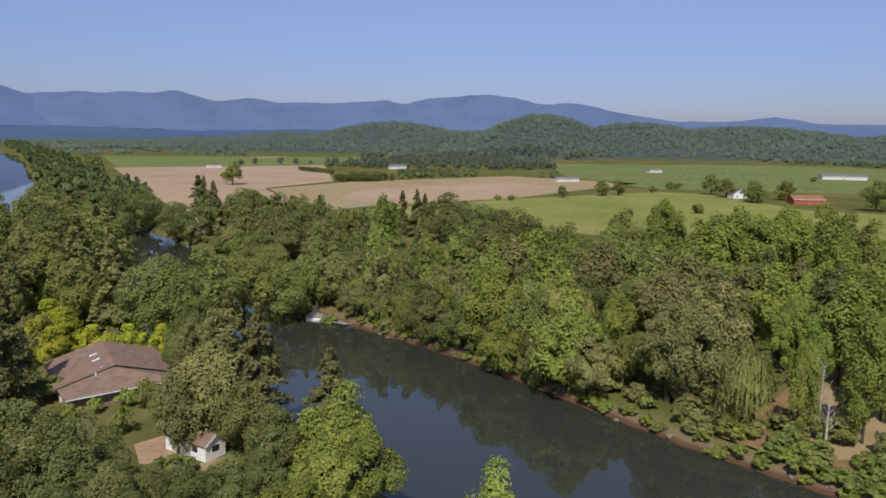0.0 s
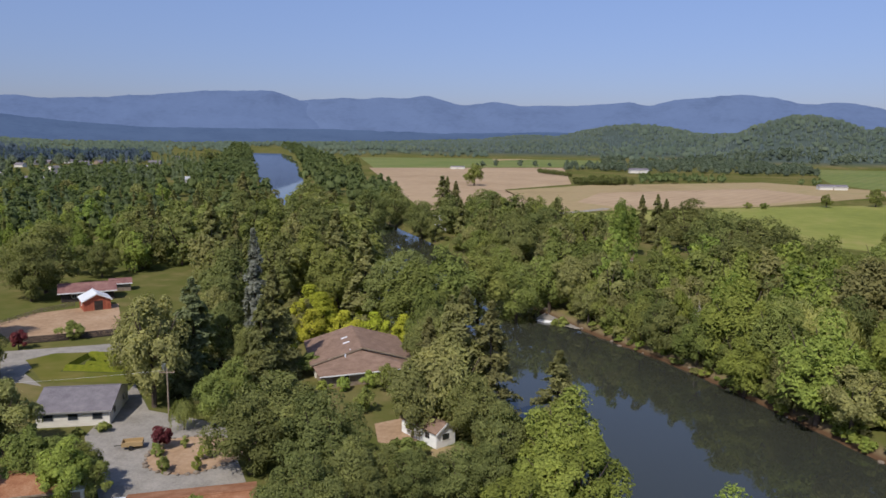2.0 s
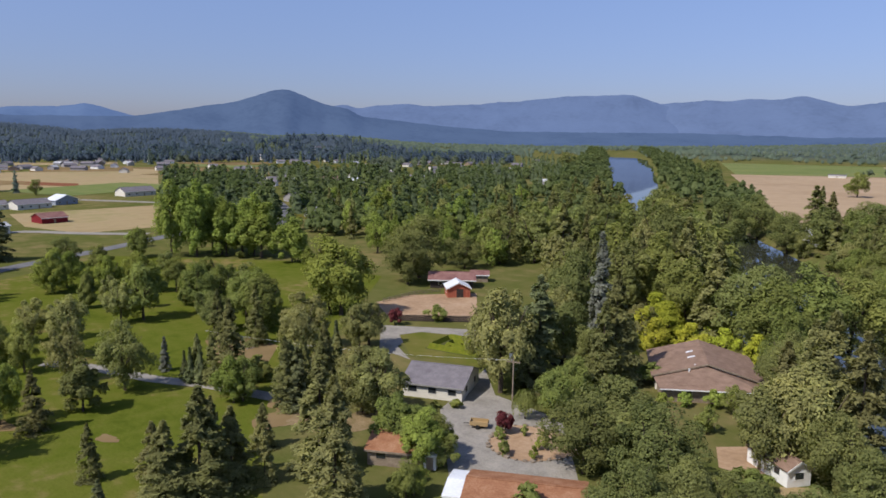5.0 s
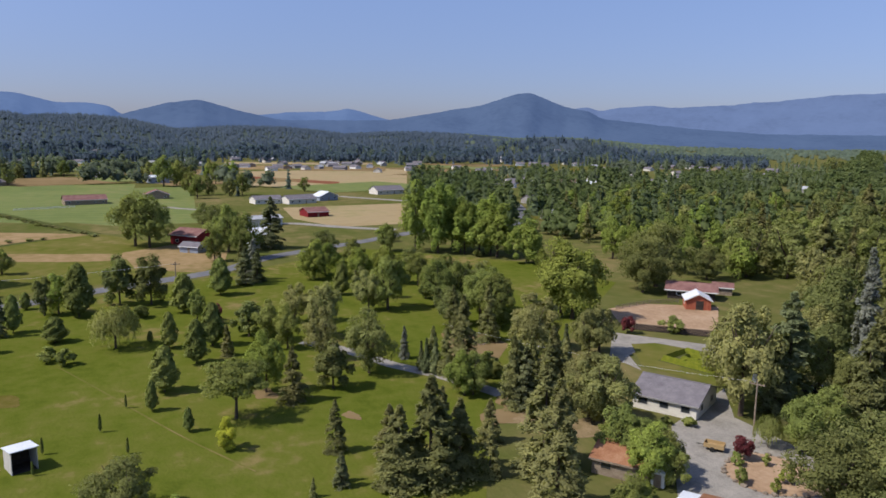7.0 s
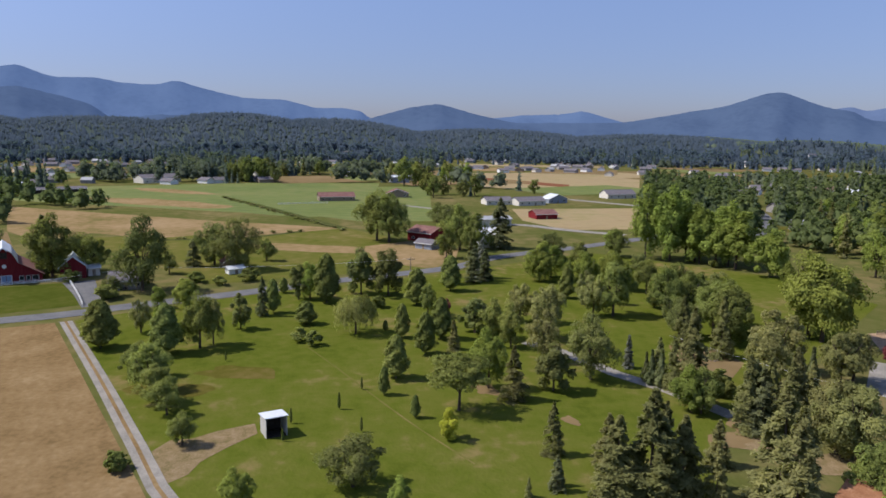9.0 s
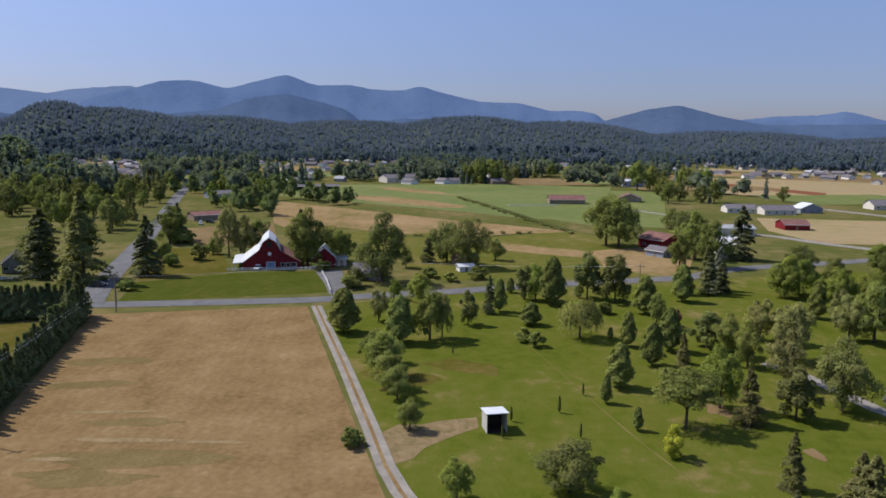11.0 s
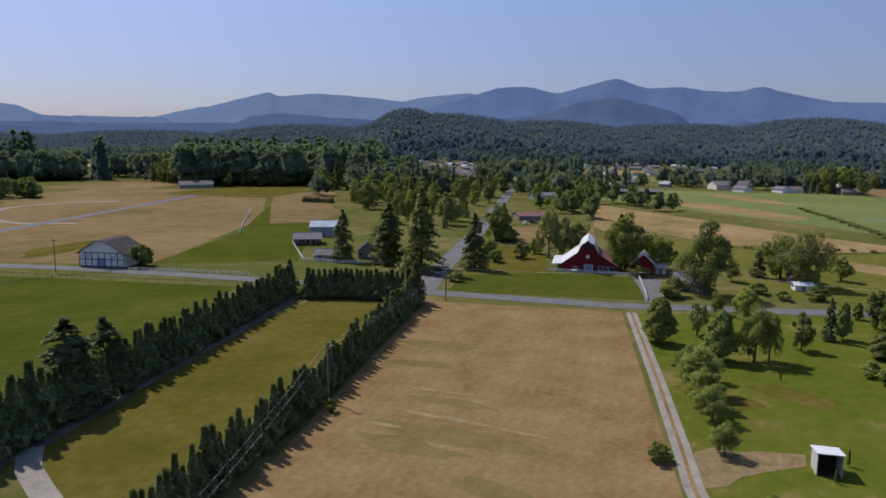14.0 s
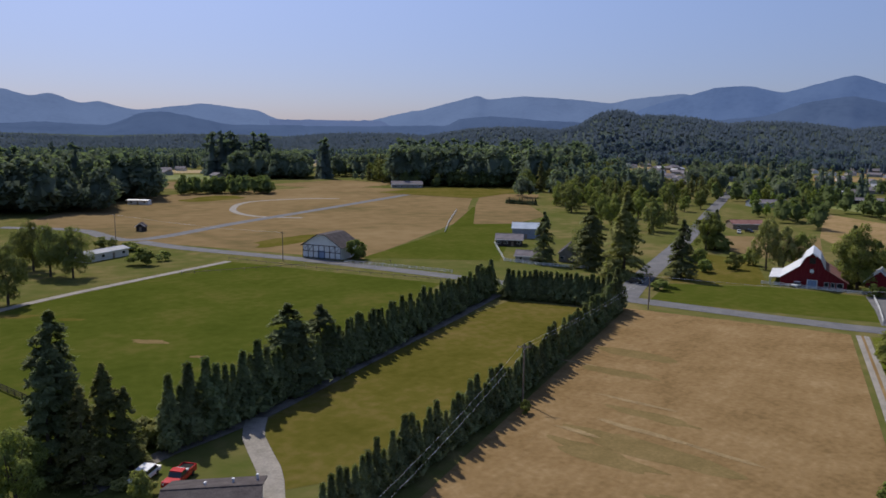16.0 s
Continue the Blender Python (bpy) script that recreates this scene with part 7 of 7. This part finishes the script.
# ---- woods ----
grove([(-44.0, 198.1), (-33.1, 296.0), (-45, 245), (60, 228), (150, 190), (190, 110), (110, 40), (60, 80)], 9.5, ["broad", "poplar", "oak", "olive", "poplar", "bright", "broad", "fir", "olive"], 10, 20, pad=0.5)
grove([(-30, 105), (-45, 140), (-62, 165), (-92, 222), (-128, 288), (-240, 410), (-300, 420), (-200, 260), (-140, 190), (-110, 150), (-60, 112)], 10.5, ["oak", "fir", "broad", "fir", "olive", "oak"], 12, 21, pad=0.5)
grove([(-150, 190), (-220, 260), (-320, 400), (-420, 380), (-380, 250), (-270, 200), (-210, 185)], 15, ["mid", "midolive", "midfir", "midbright", "midfir", "midbright"], 8, 16)
grove([(-243, 280), (-218, 287), (-160, 204), (-182, 196)], 11, ["broad", "oak", "midfir", "oak"], 13, 20)
grove([(-110, 330), (-60, 260), (-20, 290), (-90, 380)], 11, ["oak", "broad", "fir"], 14, 20)
grove([(-238.3, 71.2), (-186.3, 65.0), (-139.8, 86.8), (-167.2, 109.0), (-220.6, 113.6), (-252.3, 97.0)], 13, ["broad", "oak", "olive", "young"], 6, 11)

# tall trees on the near bank of the upper reach
for i, (px, py, w) in enumerate(RIVER):
    if -172 < px < -66 and 190 < py < 430:
        q = np.array([px, py]) + nrm[i] * (w + RNG.uniform(2.5, 9.0))
        K[("midoak", "midfir", "mid", "midoak")[i % 4]].plant(RNG, float(q[0]), float(q[1]), float(RNG.uniform(17, 24)), 1.2)
# trees leaning over the far bank
for i, (px, py, w) in enumerate(RIVER):
    if -110 < px < 60 and py < 290:
        for k_ in range(2):
            q = np.array([px, py]) - nrm[i] * (w + RNG.uniform(1.5, 5.0)) + dxy[i] * RNG.uniform(-0.6, 0.6)
            kk = ("broad", "olive", "broad", "oak", "shrub")[int(RNG.integers(5))]
            if px < 8:
                K[kk].plant(RNG, float(q[0]), float(q[1]), float(RNG.uniform(2.5, 4) if kk == "shrub" else RNG.uniform(7, 13)), 1.15)

# woods behind the dry fields and round the junction
grove([(-407.5, -596.4), (-430.8, -446.6), (-492.3, -359.8), (-676.2, -487.8), (-539.1, -764.0)], 14, ["midfir", "midoak", "midfir", "mid", "midoak"], 15, 25)
grove([(-302.7, -249.1), (-273.2, -189.4), (-313.2, -183.0), (-644.5, -340.0), (-587.6, -374.4), (-430.8, -355.4)], 19, ["midfir", "midoak", "mid"], 10, 18)
grove([(-415.2, -214.3), (-405.7, -165.1), (-648.9, -261.9), (-682.1, -343.0)], 21, ["midfir", "midbright", "mid"], 8, 14)
grove([(-100.8, -453.5), (-183.6, -513.3), (-208.6, -582.4), (-131.0, -585.9)], 9.5, ["midfir", "midoak", "midfir"], 17, 25)
grove([(-206.0, -557.6), (-278.6, -539.6), (-299.3, -579.5), (-224.9, -608.4)], 10, ["midoak", "mid"], 9, 14)
grove([(-716.4, -106.1), (-739.3, 31.8), (-661.3, 141.5), (-784.3, 167.6), (-853.4, -126.1)], 20, ["midoak", "mid", "midbright", "midfir"], 12, 20)
for i in range(110):
    u = RNG.uniform(-0.05, 1.1)
    x, y = np.array([38.6, 103.5]) * (1 - u) + np.array([56.1, 91.4]) * u + RNG.normal(0, 3.6, 2)
    if float(river_gap(np.array([x]), np.array([y]))[0]) > 1:
        K["gshrub" if RNG.uniform() < 0.75 else "shrub"].plant(RNG, float(x), float(y), float(RNG.uniform(1.5, 3.0)), 1.5, group="bank shrubs")

# low growth along the water's edge
for i, (px, py, w) in enumerate(RIVER[::1]):
    if -160 < px < 130 and py < 330:
        for side in (-1, 1):
            for k_ in range(1):
                j = min(i, len(nrm) - 1)
                q = np.array([px, py]) + side * nrm[j] * (w + RNG.uniform(1.5, 6)) + RNG.normal(0, 2.5, 2)
                if side == -1 or RNG.uniform() < 0.8:
                    K["shrub" if RNG.uniform() < 0.6 else "oshrub"].plant(RNG, float(q[0]), float(q[1]), float(RNG.uniform(1.2, 3.4)), 1.5, group="bank shrubs")
for i, (px, py, w) in enumerate(RIVER):
    if -70 < px < 100 and py < 210:
        q = np.array([px, py]) - nrm[i] * (w + 0.5)
        for k_ in range(2):
            o = q + RNG.normal(0, 1.3, 2) - dxy[i] * RNG.uniform(-0.5, 0.5)
            stone(float(o[0]), float(o[1]), float(RNG.uniform(0.25, 0.8)), float(height(o[:1], o[1:])[0]), "rough stone on the river bank")


# ---- far woods: many small trees, too many to count ----
def far_woods(name, x, y, z, h, model, material, label):
    """One mesh of tree copies at the given places; model: leaf quads of a tree one high."""
    mv, mf, mn = model
    n = len(x)
    a = RNG.uniform(0, 2 * math.pi, n)
    w = h * RNG.uniform(0.85, 1.25, n)
    c, s = np.cos(a), np.sin(a)
    V = np.empty((n, len(mv), 3), np.float32)
    V[:, :, 0] = x[:, None] + w[:, None] * (c[:, None] * mv[None, :, 0] - s[:, None] * mv[None, :, 1])
    V[:, :, 1] = y[:, None] + w[:, None] * (s[:, None] * mv[None, :, 0] + c[:, None] * mv[None, :, 1])
    V[:, :, 2] = z[:, None] + h[:, None] * mv[None, :, 2]
    N = np.empty_like(V)
    N[:, :, 0] = c[:, None] * mn[None, :, 0] - s[:, None] * mn[None, :, 1]
    N[:, :, 1] = s[:, None] * mn[None, :, 0] + c[:, None] * mn[None, :, 1]
    N[:, :, 2] = mn[None, :, 2]
    F = (np.arange(n)[:, None, None] * len(mv) + mf[None]).reshape(-1, 3)
    return tagged(new(name, quick(name, V.reshape(-1, 3), F, material, N.reshape(-1, 3))), label, "woods", kind="stuff")


def sow(n, az0, az1, r0, r1, keep, anywhere=False):
    """Random places in a sector, clear of fields, roads, houses and water."""
    a = np.radians(RNG.uniform(az0, az1, n))
    r = np.sqrt(RNG.uniform(r0 ** 2, r1 ** 2, n))
    x, y = -np.sin(a) * r, np.cos(a) * r
    ok = keep(x, y, np.degrees(a), r)
    x, y = x[ok], y[ok]
    bad = river_gap(x, y) < 2
    for b in () if anywhere else BLOCK:
        bad |= many_inside(x, y, b)
    return x[~bad], y[~bad]


def tuft(x, y, scale, cut, seed):
    return np.array([noise.noise((a * scale, b * scale, seed)) for a, b in zip(x, y)]) > cut


def clump_tree(rng, lumps, width, low, ragged):
    """A small round-headed tree: closed uneven lumps with some ragged leaves on the outside."""
    bm = bmesh.new()
    bmesh.ops.create_icosphere(bm, subdivisions=1, radius=1.0)
    bv, bf = np.array([v.co[:] for v in bm.verts]), np.array([[v.index for v in f.verts] for f in bm.faces])
    bm.free()
    V, F, N, base = [], [], [], 0
    for i in range(lumps):
        d = ball(rng, 1)[0] if i else np.zeros(3)
        c = np.array([d[0] * width * 0.55, d[1] * width * 0.55, 0.52 + 0.26 * d[2]])
        r = rng.uniform(0.4, 0.62) if i else (0.62 if ragged else 0.85)
        p = bv * r * rng.uniform(0.8, 1.2, (len(bv), 1)) * np.array([width, width, 0.48])
        V.append(c + p)
        F.append(bf + base)
        n = bv * 0.6 + np.array([0, 0, 0.7])
        N.append(n / np.linalg.norm(n, axis=1)[:, None])
        base += len(bv)
    V, F, N = np.vstack(V), np.vstack(F), np.vstack(N)
    if ragged:
        v, f, n = crown_round(rng, ragged, 0.075 if ragged > 200 else 0.105, low, 1.02, width * 1.1, 11)
        V, F, N = np.vstack([V, v]), np.vstack([F, f + base]), np.vstack([N, n])
    V[:, 2] = np.maximum(V[:, 2], 0)
    return V, F, N


def tier_tree(rng, tiers, sides, width, ragged):
    """A small conifer: closed uneven skirts one above the other, with some ragged boughs."""
    V, F, N, base = [], [], [], 0
    for i in range(tiers):
        s = i / tiers
        r, z0, z1 = width * (1 - s) ** 0.8, 0.02 + s * 0.95, min(1.0, s + 1.7 / tiers)
        a = np.arange(sides) * 2 * math.pi / sides + rng.uniform(0, 6)
        k = r * rng.uniform(0.7, 1.25, sides)
        V.append(np.column_stack([np.cos(a) * k, np.sin(a) * k, z0 + rng.uniform(-0.04, 0.02, sides)]))
        V.append([[0, 0, z1]])
        N.append(np.column_stack([np.cos(a), np.sin(a), np.full(sides, 0.8)]) / 1.28)
        N.append([[0, 0, 1.0]])
        F += [[base + q, base + (q + 1) % sides, base + sides] for q in range(sides)]
        base += sides + 1
    V, F, N = np.vstack(V), np.array(F), np.vstack(N)
    if ragged:
        v, f, n = crown_cone(rng, ragged, 0.09, 0.02, width * 1.05, 0.8, 7)
        V, F, N = np.vstack([V, v]), np.vstack([F, f + base]), np.vstack([N, n])
    V[:, 2] = np.maximum(V[:, 2], 0)
    return V, F, N


g1 = np.random.default_rng(11)
BROAD_A = clump_tree(g1, 1, 0.4, 0.05, 270)
BROAD_B = clump_tree(g1, 1, 0.5, 0.05, 0)
FIR_A = tier_tree(g1, 5, 6, 0.2, 48)
FIR_B = tier_tree(g1, 4, 5, 0.22, 0)
BROAD_C = clump_tree(g1, 1, 0.44, 0.04, 110)
FIR_C = tier_tree(g1, 5, 5, 0.19, 18)
BROAD_D = (BROAD_B[0], BROAD_B[1], BROAD_B[2] * 0.55 + np.array([0, 0, 0.6]))
FIR_D = (FIR_B[0], FIR_B[1], FIR_B[2] * 0.55 + np.array([0, 0, 0.6]))
suburb = [(-647.9, 357.7), (-653.4, 480.5), (-508.7, 404.3), (-557.9, 489.7), (-606.3, 579.1), (-711.7, 727.6), (-607.6, 375.8), (-761.7, 517.2), (-716.2, 596.8), (-380.0, 279.5), (-341.6, 237.9), (-696.9, 670.9), (-564.7, 505.8), (-786.1, 837.9)]
for x, y in suburb:
    BLOCK.append([(x + 13 * math.cos(q), y + 13 * math.sin(q)) for q in np.linspace(0, 6.28, 9)[:8]] + [(x * 0.94, y * 0.94)])
sets = []
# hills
sets.append(("hill_woods", sow(19000, -46, 40, 1150, 2750, lambda x, y, a, r: (lift(x, y) > 7) & tuft(x, y, 0.012, -0.3, 1), True), FIR_D, "hazefir", 7, 11, "haze tinted grey green conifers on the hills"))
sets.append(("hill_woods", sow(23000, -46, 40, 1150, 2750, lambda x, y, a, r: (lift(x, y) > 7) & tuft(x, y, 0.008, -0.3, 2), True), BROAD_D, "hazeleaf", 5, 9, "mixed oak woods on the hills"))
sets.append(("hill_woods", sow(30000, 40, 186, 1150, 2100, lambda x, y, a, r: (lift(x, y) > 6) & tuft(x, y, 0.012, -0.5, 1), True), FIR_D, "hazehillfir", 7, 13, "dark conifer woods on the hills"))
sets.append(("hill_woods", sow(17000, 40, 186, 1150, 2100, lambda x, y, a, r: (lift(x, y) > 6) & tuft(x, y, 0.008, -0.45, 2), True), BROAD_D, "hazehillfir", 6, 10, "dark mixed woods on the hills"))
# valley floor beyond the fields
sets.append(("valley_woods", sow(5200, 40, 176, 700, 1400, lambda x, y, a, r: tuft(x, y, 0.013, 0.2, 3)), BROAD_C, "hazetownleaf", 8, 17, "scattered trees of the valley town"))
sets.append(("valley_woods", sow(3000, 62, 176, 700, 1400, lambda x, y, a, r: tuft(x, y, 0.01, 0.24, 4)), FIR_C, "hazetownfir", 8, 22, "dark conifers of the valley"))
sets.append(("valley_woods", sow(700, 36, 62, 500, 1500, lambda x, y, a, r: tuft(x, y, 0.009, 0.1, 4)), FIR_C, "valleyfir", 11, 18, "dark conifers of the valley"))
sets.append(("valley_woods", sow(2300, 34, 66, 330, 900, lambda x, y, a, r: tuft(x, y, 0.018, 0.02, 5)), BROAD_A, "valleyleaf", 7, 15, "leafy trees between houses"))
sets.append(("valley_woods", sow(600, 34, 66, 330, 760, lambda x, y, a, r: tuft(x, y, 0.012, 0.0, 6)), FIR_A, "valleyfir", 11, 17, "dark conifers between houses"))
sets.append(("valley_woods", sow(2600, 128, 180, 900, 1400, lambda x, y, a, r: tuft(x, y, 0.011, 0.06, 14)), FIR_C, "hazetownfir", 11, 20, "dark continuous conifer woods"))
sets.append(("valley_woods", sow(5200, 128, 180, 860, 1400, lambda x, y, a, r: tuft(x, y, 0.012, 0.1, 15)), BROAD_C, "hazetownleaf", 9, 21, "dark leafy woods of the valley"))
sets.append(("valley_woods", sow(2200, 72, 136, 560, 1050, lambda x, y, a, r: tuft(x, y, 0.016, 0.26, 21)), FIR_C, "hazetownfir", 9, 26, "dark trees between farms"))
sets.append(("valley_woods", sow(3600, 72, 136, 560, 1050, lambda x, y, a, r: tuft(x, y, 0.016, 0.2, 22)), BROAD_C, "hazetownleaf", 6, 21, "round trees between farms"))
sets.append(("valley_woods", sow(3600, 40, 186, 1180, 1480, lambda x, y, a, r: tuft(x, y, 0.01, -0.1, 31), True), FIR_C, "hazehillfir", 8, 19, "dark conifers at the foot of the hills"))
sets.append(("valley_woods", sow(4200, 40, 186, 1180, 1480, lambda x, y, a, r: tuft(x, y, 0.012, -0.1, 32), True), BROAD_C, "hazehillfir", 9, 19, "leafy trees at the foot of the hills"))
sets.append(("plain_woods", sow(9000, -46, 62, 1500, 3200, lambda x, y, a, r: tuft(x, y, 0.004, -0.25, 10)), BROAD_D, "hazeleaf", 8, 15, "distant woods on the plain"))
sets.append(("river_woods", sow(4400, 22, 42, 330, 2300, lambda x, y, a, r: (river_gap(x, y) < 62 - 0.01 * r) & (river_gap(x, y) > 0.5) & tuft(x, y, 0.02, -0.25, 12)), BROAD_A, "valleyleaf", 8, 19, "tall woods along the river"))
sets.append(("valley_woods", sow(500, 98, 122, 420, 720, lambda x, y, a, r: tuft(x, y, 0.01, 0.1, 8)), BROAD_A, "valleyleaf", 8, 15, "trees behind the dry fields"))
# copses behind the dry fields: bearings, distances, number, tallest
for a0, a1, r0, r1, n, h1, model, mt in ((164, 178, 456, 560, 260, 33, BROAD_A, "hazetownleaf"), (160.6, 164, 530, 580, 40, 32, BROAD_A, "hazetownleaf"), (164, 178, 470, 560, 40, 38, FIR_A, "hazetownfir"), (152.6, 159, 572, 602, 70, 14, BROAD_A, "valleyleaf"),
                                         (152.6, 157, 826, 880, 60, 44, FIR_A, "hazetownfir"), (149.6, 155.4, 762, 830, 130, 28, BROAD_A, "hazetownleaf"), (148.2, 149.2, 770, 800, 7, 39, FIR_A, "hazetownfir"),
                                         (143.4, 148, 800, 880, 60, 25, BROAD_A, "hazetownleaf"), (128, 143.2, 668, 850, 760, 36, BROAD_A, "hazetownleaf"), (128, 143.2, 690, 850, 150, 40, FIR_A, "hazetownfir"),
                                         (126, 142.5, 652, 680, 90, 16, BROAD_A, "valleyleaf"), (123.2, 131, 556, 640, 150, 22, BROAD_A, "hazetownleaf"), (125.8, 131, 570, 640, 40, 27, FIR_A, "hazetownfir")):
    sets.append(("copse", sow(n, a0, a1, r0, r1, lambda x, y, a, r: tuft(x, y, 0.03, -0.45, 41), True), model, mt, h1 * 0.55, h1, "dense mixed copse behind dry fields"))
sets.append(("field_edge_woods", sow(2600, -40, 16, 1000, 1500, lambda x, y, a, r: tuft(x, y, 0.007, -0.1, 9)), BROAD_C, "hazetownleaf", 7, 13, "trees along the far fields"))
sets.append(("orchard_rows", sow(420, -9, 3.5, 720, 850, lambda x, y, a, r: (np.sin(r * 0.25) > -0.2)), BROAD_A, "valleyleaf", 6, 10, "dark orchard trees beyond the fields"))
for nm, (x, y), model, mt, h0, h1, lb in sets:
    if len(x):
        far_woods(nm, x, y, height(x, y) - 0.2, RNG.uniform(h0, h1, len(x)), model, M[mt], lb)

# ---- houses of the far town ----
far_kinds = [("greywall", "roof_tin"), ("cream", "roof_grey"), ("white", "roof_grey"), ("wood", "roof_grey"), ("greywall", "roof_grey")]
town = []
for i, (wl_, rf_) in enumerate(far_kinds):
    w_, d_ = 4.8 + 0.8 * i, 4.0 + 0.3 * i
    o = new("far_house", prism("wall", [(-d_, -0.5), (d_, -0.5), (d_, 3.0), (0, 5.2), (-d_, 3.0)], -w_, w_, M[wl_], swap=True))
    part("roof", prism("roof", [(-d_ - 0.5, 2.8), (0, 5.25), (d_ + 0.5, 2.8), (d_ + 0.5, 3.0), (0, 5.5), (-d_ - 0.5, 3.0)], -w_ - 0.5, w_ + 0.5, M[rf_], swap=True), o)
    tagged(o, ("small grey house with a pale metal roof among trees", "cream house with a grey roof among trees", "white house with a grey roof in the far town", "brown timber house among trees", "grey house with a grey roof in the far town")[i], "house", "far town houses")
    town.append(o)
placed = 0
for i, (a, r) in enumerate([(az, rr) for az in np.arange(38, 172, 1.35) for rr in (680, 780, 880, 990, 1100, 1220, 1350)]):
    aa, rr = radians(a + RNG.uniform(-0.8, 0.8)), r + RNG.uniform(-80, 80)
    x, y = -math.sin(aa) * rr, math.cos(aa) * rr
    if blocked(x, y, 25) or RNG.uniform() < (0.85 if a > 136 else 0.48 if r < 1000 else 0.2):
        continue
    m = pose(x, y, float(lift(np.array([x]), np.array([y]))[0]), 0, 0, math.degrees(aa) + RNG.uniform(-50, 50))
    if placed < len(town):
        town[placed].matrix_basis = m
    else:
        copy_thing(town[int(RNG.integers(len(town)))], m)
    placed += 1

for a0, a1, r0, r1 in CLEAR:
    for i in range(6 if a0 > 140 else 26 if a0 > 70 else 34):
        aa, rr = radians(RNG.uniform(a0, a1)), RNG.uniform(max(r0, 760), r1)
        copy_thing(town[int(RNG.integers(len(town)))], pose(-math.sin(aa) * rr, math.cos(aa) * rr, float(lift(np.array([-math.sin(aa) * rr]), np.array([math.cos(aa) * rr]))[0]), 0, 0, float(RNG.uniform(0, 180))))
for i, (x, y) in enumerate(suburb):
    copy_thing(town[i % len(town)], pose(x, y, 0, 0, 0, 55 + RNG.uniform(-40, 40)))
    blob("house_yard", x, y, 14, 11, 0.6, M["straw" if i % 2 else "mown"], 0.04, "yard round a suburban house", "yard")

# overgrown ditches in the green field and along the meadow
strip("ditch", [(-538.0, -70.8), (-480, -44.0), (-415.5, -16.1), (-362.1, 6.6)], 6.0, M["weeds"], 0.07, "overgrown ditch with dark weeds", "ditch")
strip("ditch", [(-327.1, -72.5), (-331.1, -39.1), (-351.4, -14.0)], 4.0, M["weeds"], 0.07, "overgrown ditch with dark weeds", "ditch")
for i in range(12):
    u = i / 11
    x, y = np.array([-327.1, -72.5]) * (1 - u) + np.array([-351.4, -14.0]) * u + RNG.normal(0, 1.0, 2)
    K["oshrub"].plant(RNG, float(x), float(y), float(RNG.uniform(0.8, 1.7)), 2.6, group="field hedge")
# shrubs of the ditch across the green field
for i in range(34):
    u = i / 33
    x, y = np.array([-541.6, -74.8]) * (1 - u) + np.array([-355.2, 5.7]) * u + RNG.normal(0, 0.9, 2)
    K["oshrub" if i % 4 else "shrub"].plant(RNG, float(x), float(y), float(RNG.uniform(0.7, 1.5)), 3.2, group="field hedge")

# understorey below the tall trees of the far bank
for i, (px, py, w) in enumerate(RIVER):
    if 0 < px < 62 and py < 175:
        for k_ in range(5):
            q = np.array([px, py]) - nrm[i] * (w + RNG.uniform(4, 15)) + dxy[i] * RNG.uniform(-0.6, 0.6)
            if px < 40 or k_ < 2:
                K[("shrub", "oshrub", "shrub")[k_ % 3]].plant(RNG, float(q[0]), float(q[1]), float(RNG.uniform(1.8, 4.2)), 1.3, group="bank shrubs")

# grassy growth hanging over the far bank
for i, (px, py, w) in enumerate(RIVER):
    if -40 < px < 90 and py < 200:
        for k_ in range(6):
            q = np.array([px, py]) - nrm[i] * (w + RNG.uniform(0.2, 3.6)) + dxy[i] * RNG.uniform(-0.6, 0.6)
            kk = ("gshrub", "oshrub", "shrub", "gshrub")[int(RNG.integers(4))]
            K[kk].plant(RNG, float(q[0]), float(q[1]), float(RNG.uniform(0.7, 2.0)), 1.7, group="bank shrubs")

# dark orchard block and yard trees beyond the ploughed fields
for i in range(30):
    u, q = RNG.uniform(0, 1), RNG.uniform(0, 1)
    x, y = np.array([-106.4, 704.2]) * (1 - u) + np.array([-49.6, 732.7]) * u + np.array([0, 22.0]) * q
    K["midoak"].plant(RNG, float(x), float(y), float(RNG.uniform(7, 10)), 1.1, group="orchard block")
for i in range(16):
    x, y = np.array([-179.3, 922.7]) * (1 - i / 15) + np.array([-128.8, 853.6]) * (i / 15)
    K["midoak"].plant(RNG, float(x), float(y), float(RNG.uniform(5.5, 7)), 1.2, group="orchard block")
K["midfir"].plant(RNG, -126.2, 379.1, 23.0, 1.5)
K["midoak"].plant(RNG, -105.4, 332.6, 18.0, 1.0)
K["midoak"].plant(RNG, -105.6, 308.4, 14.0, 0.9)

# clipped bushes at the end of the paddock, and the dark wood behind it
for i in range(12):
    x, y = np.array([-362.2, -354.7]) * (1 - i / 11) + np.array([-368.9, -334.6]) * (i / 11)
    K["cypress"].plant(RNG, float(x), float(y), float(RNG.uniform(3.6, 4.6)), 1.9, group="paddock hedge")
grove([(-365.3, -318.1), (-387.5, -277.5), (-493.4, -355.6), (-476.1, -408.2)], 13, ["midoak", "midfir", "mid"], 12, 20)
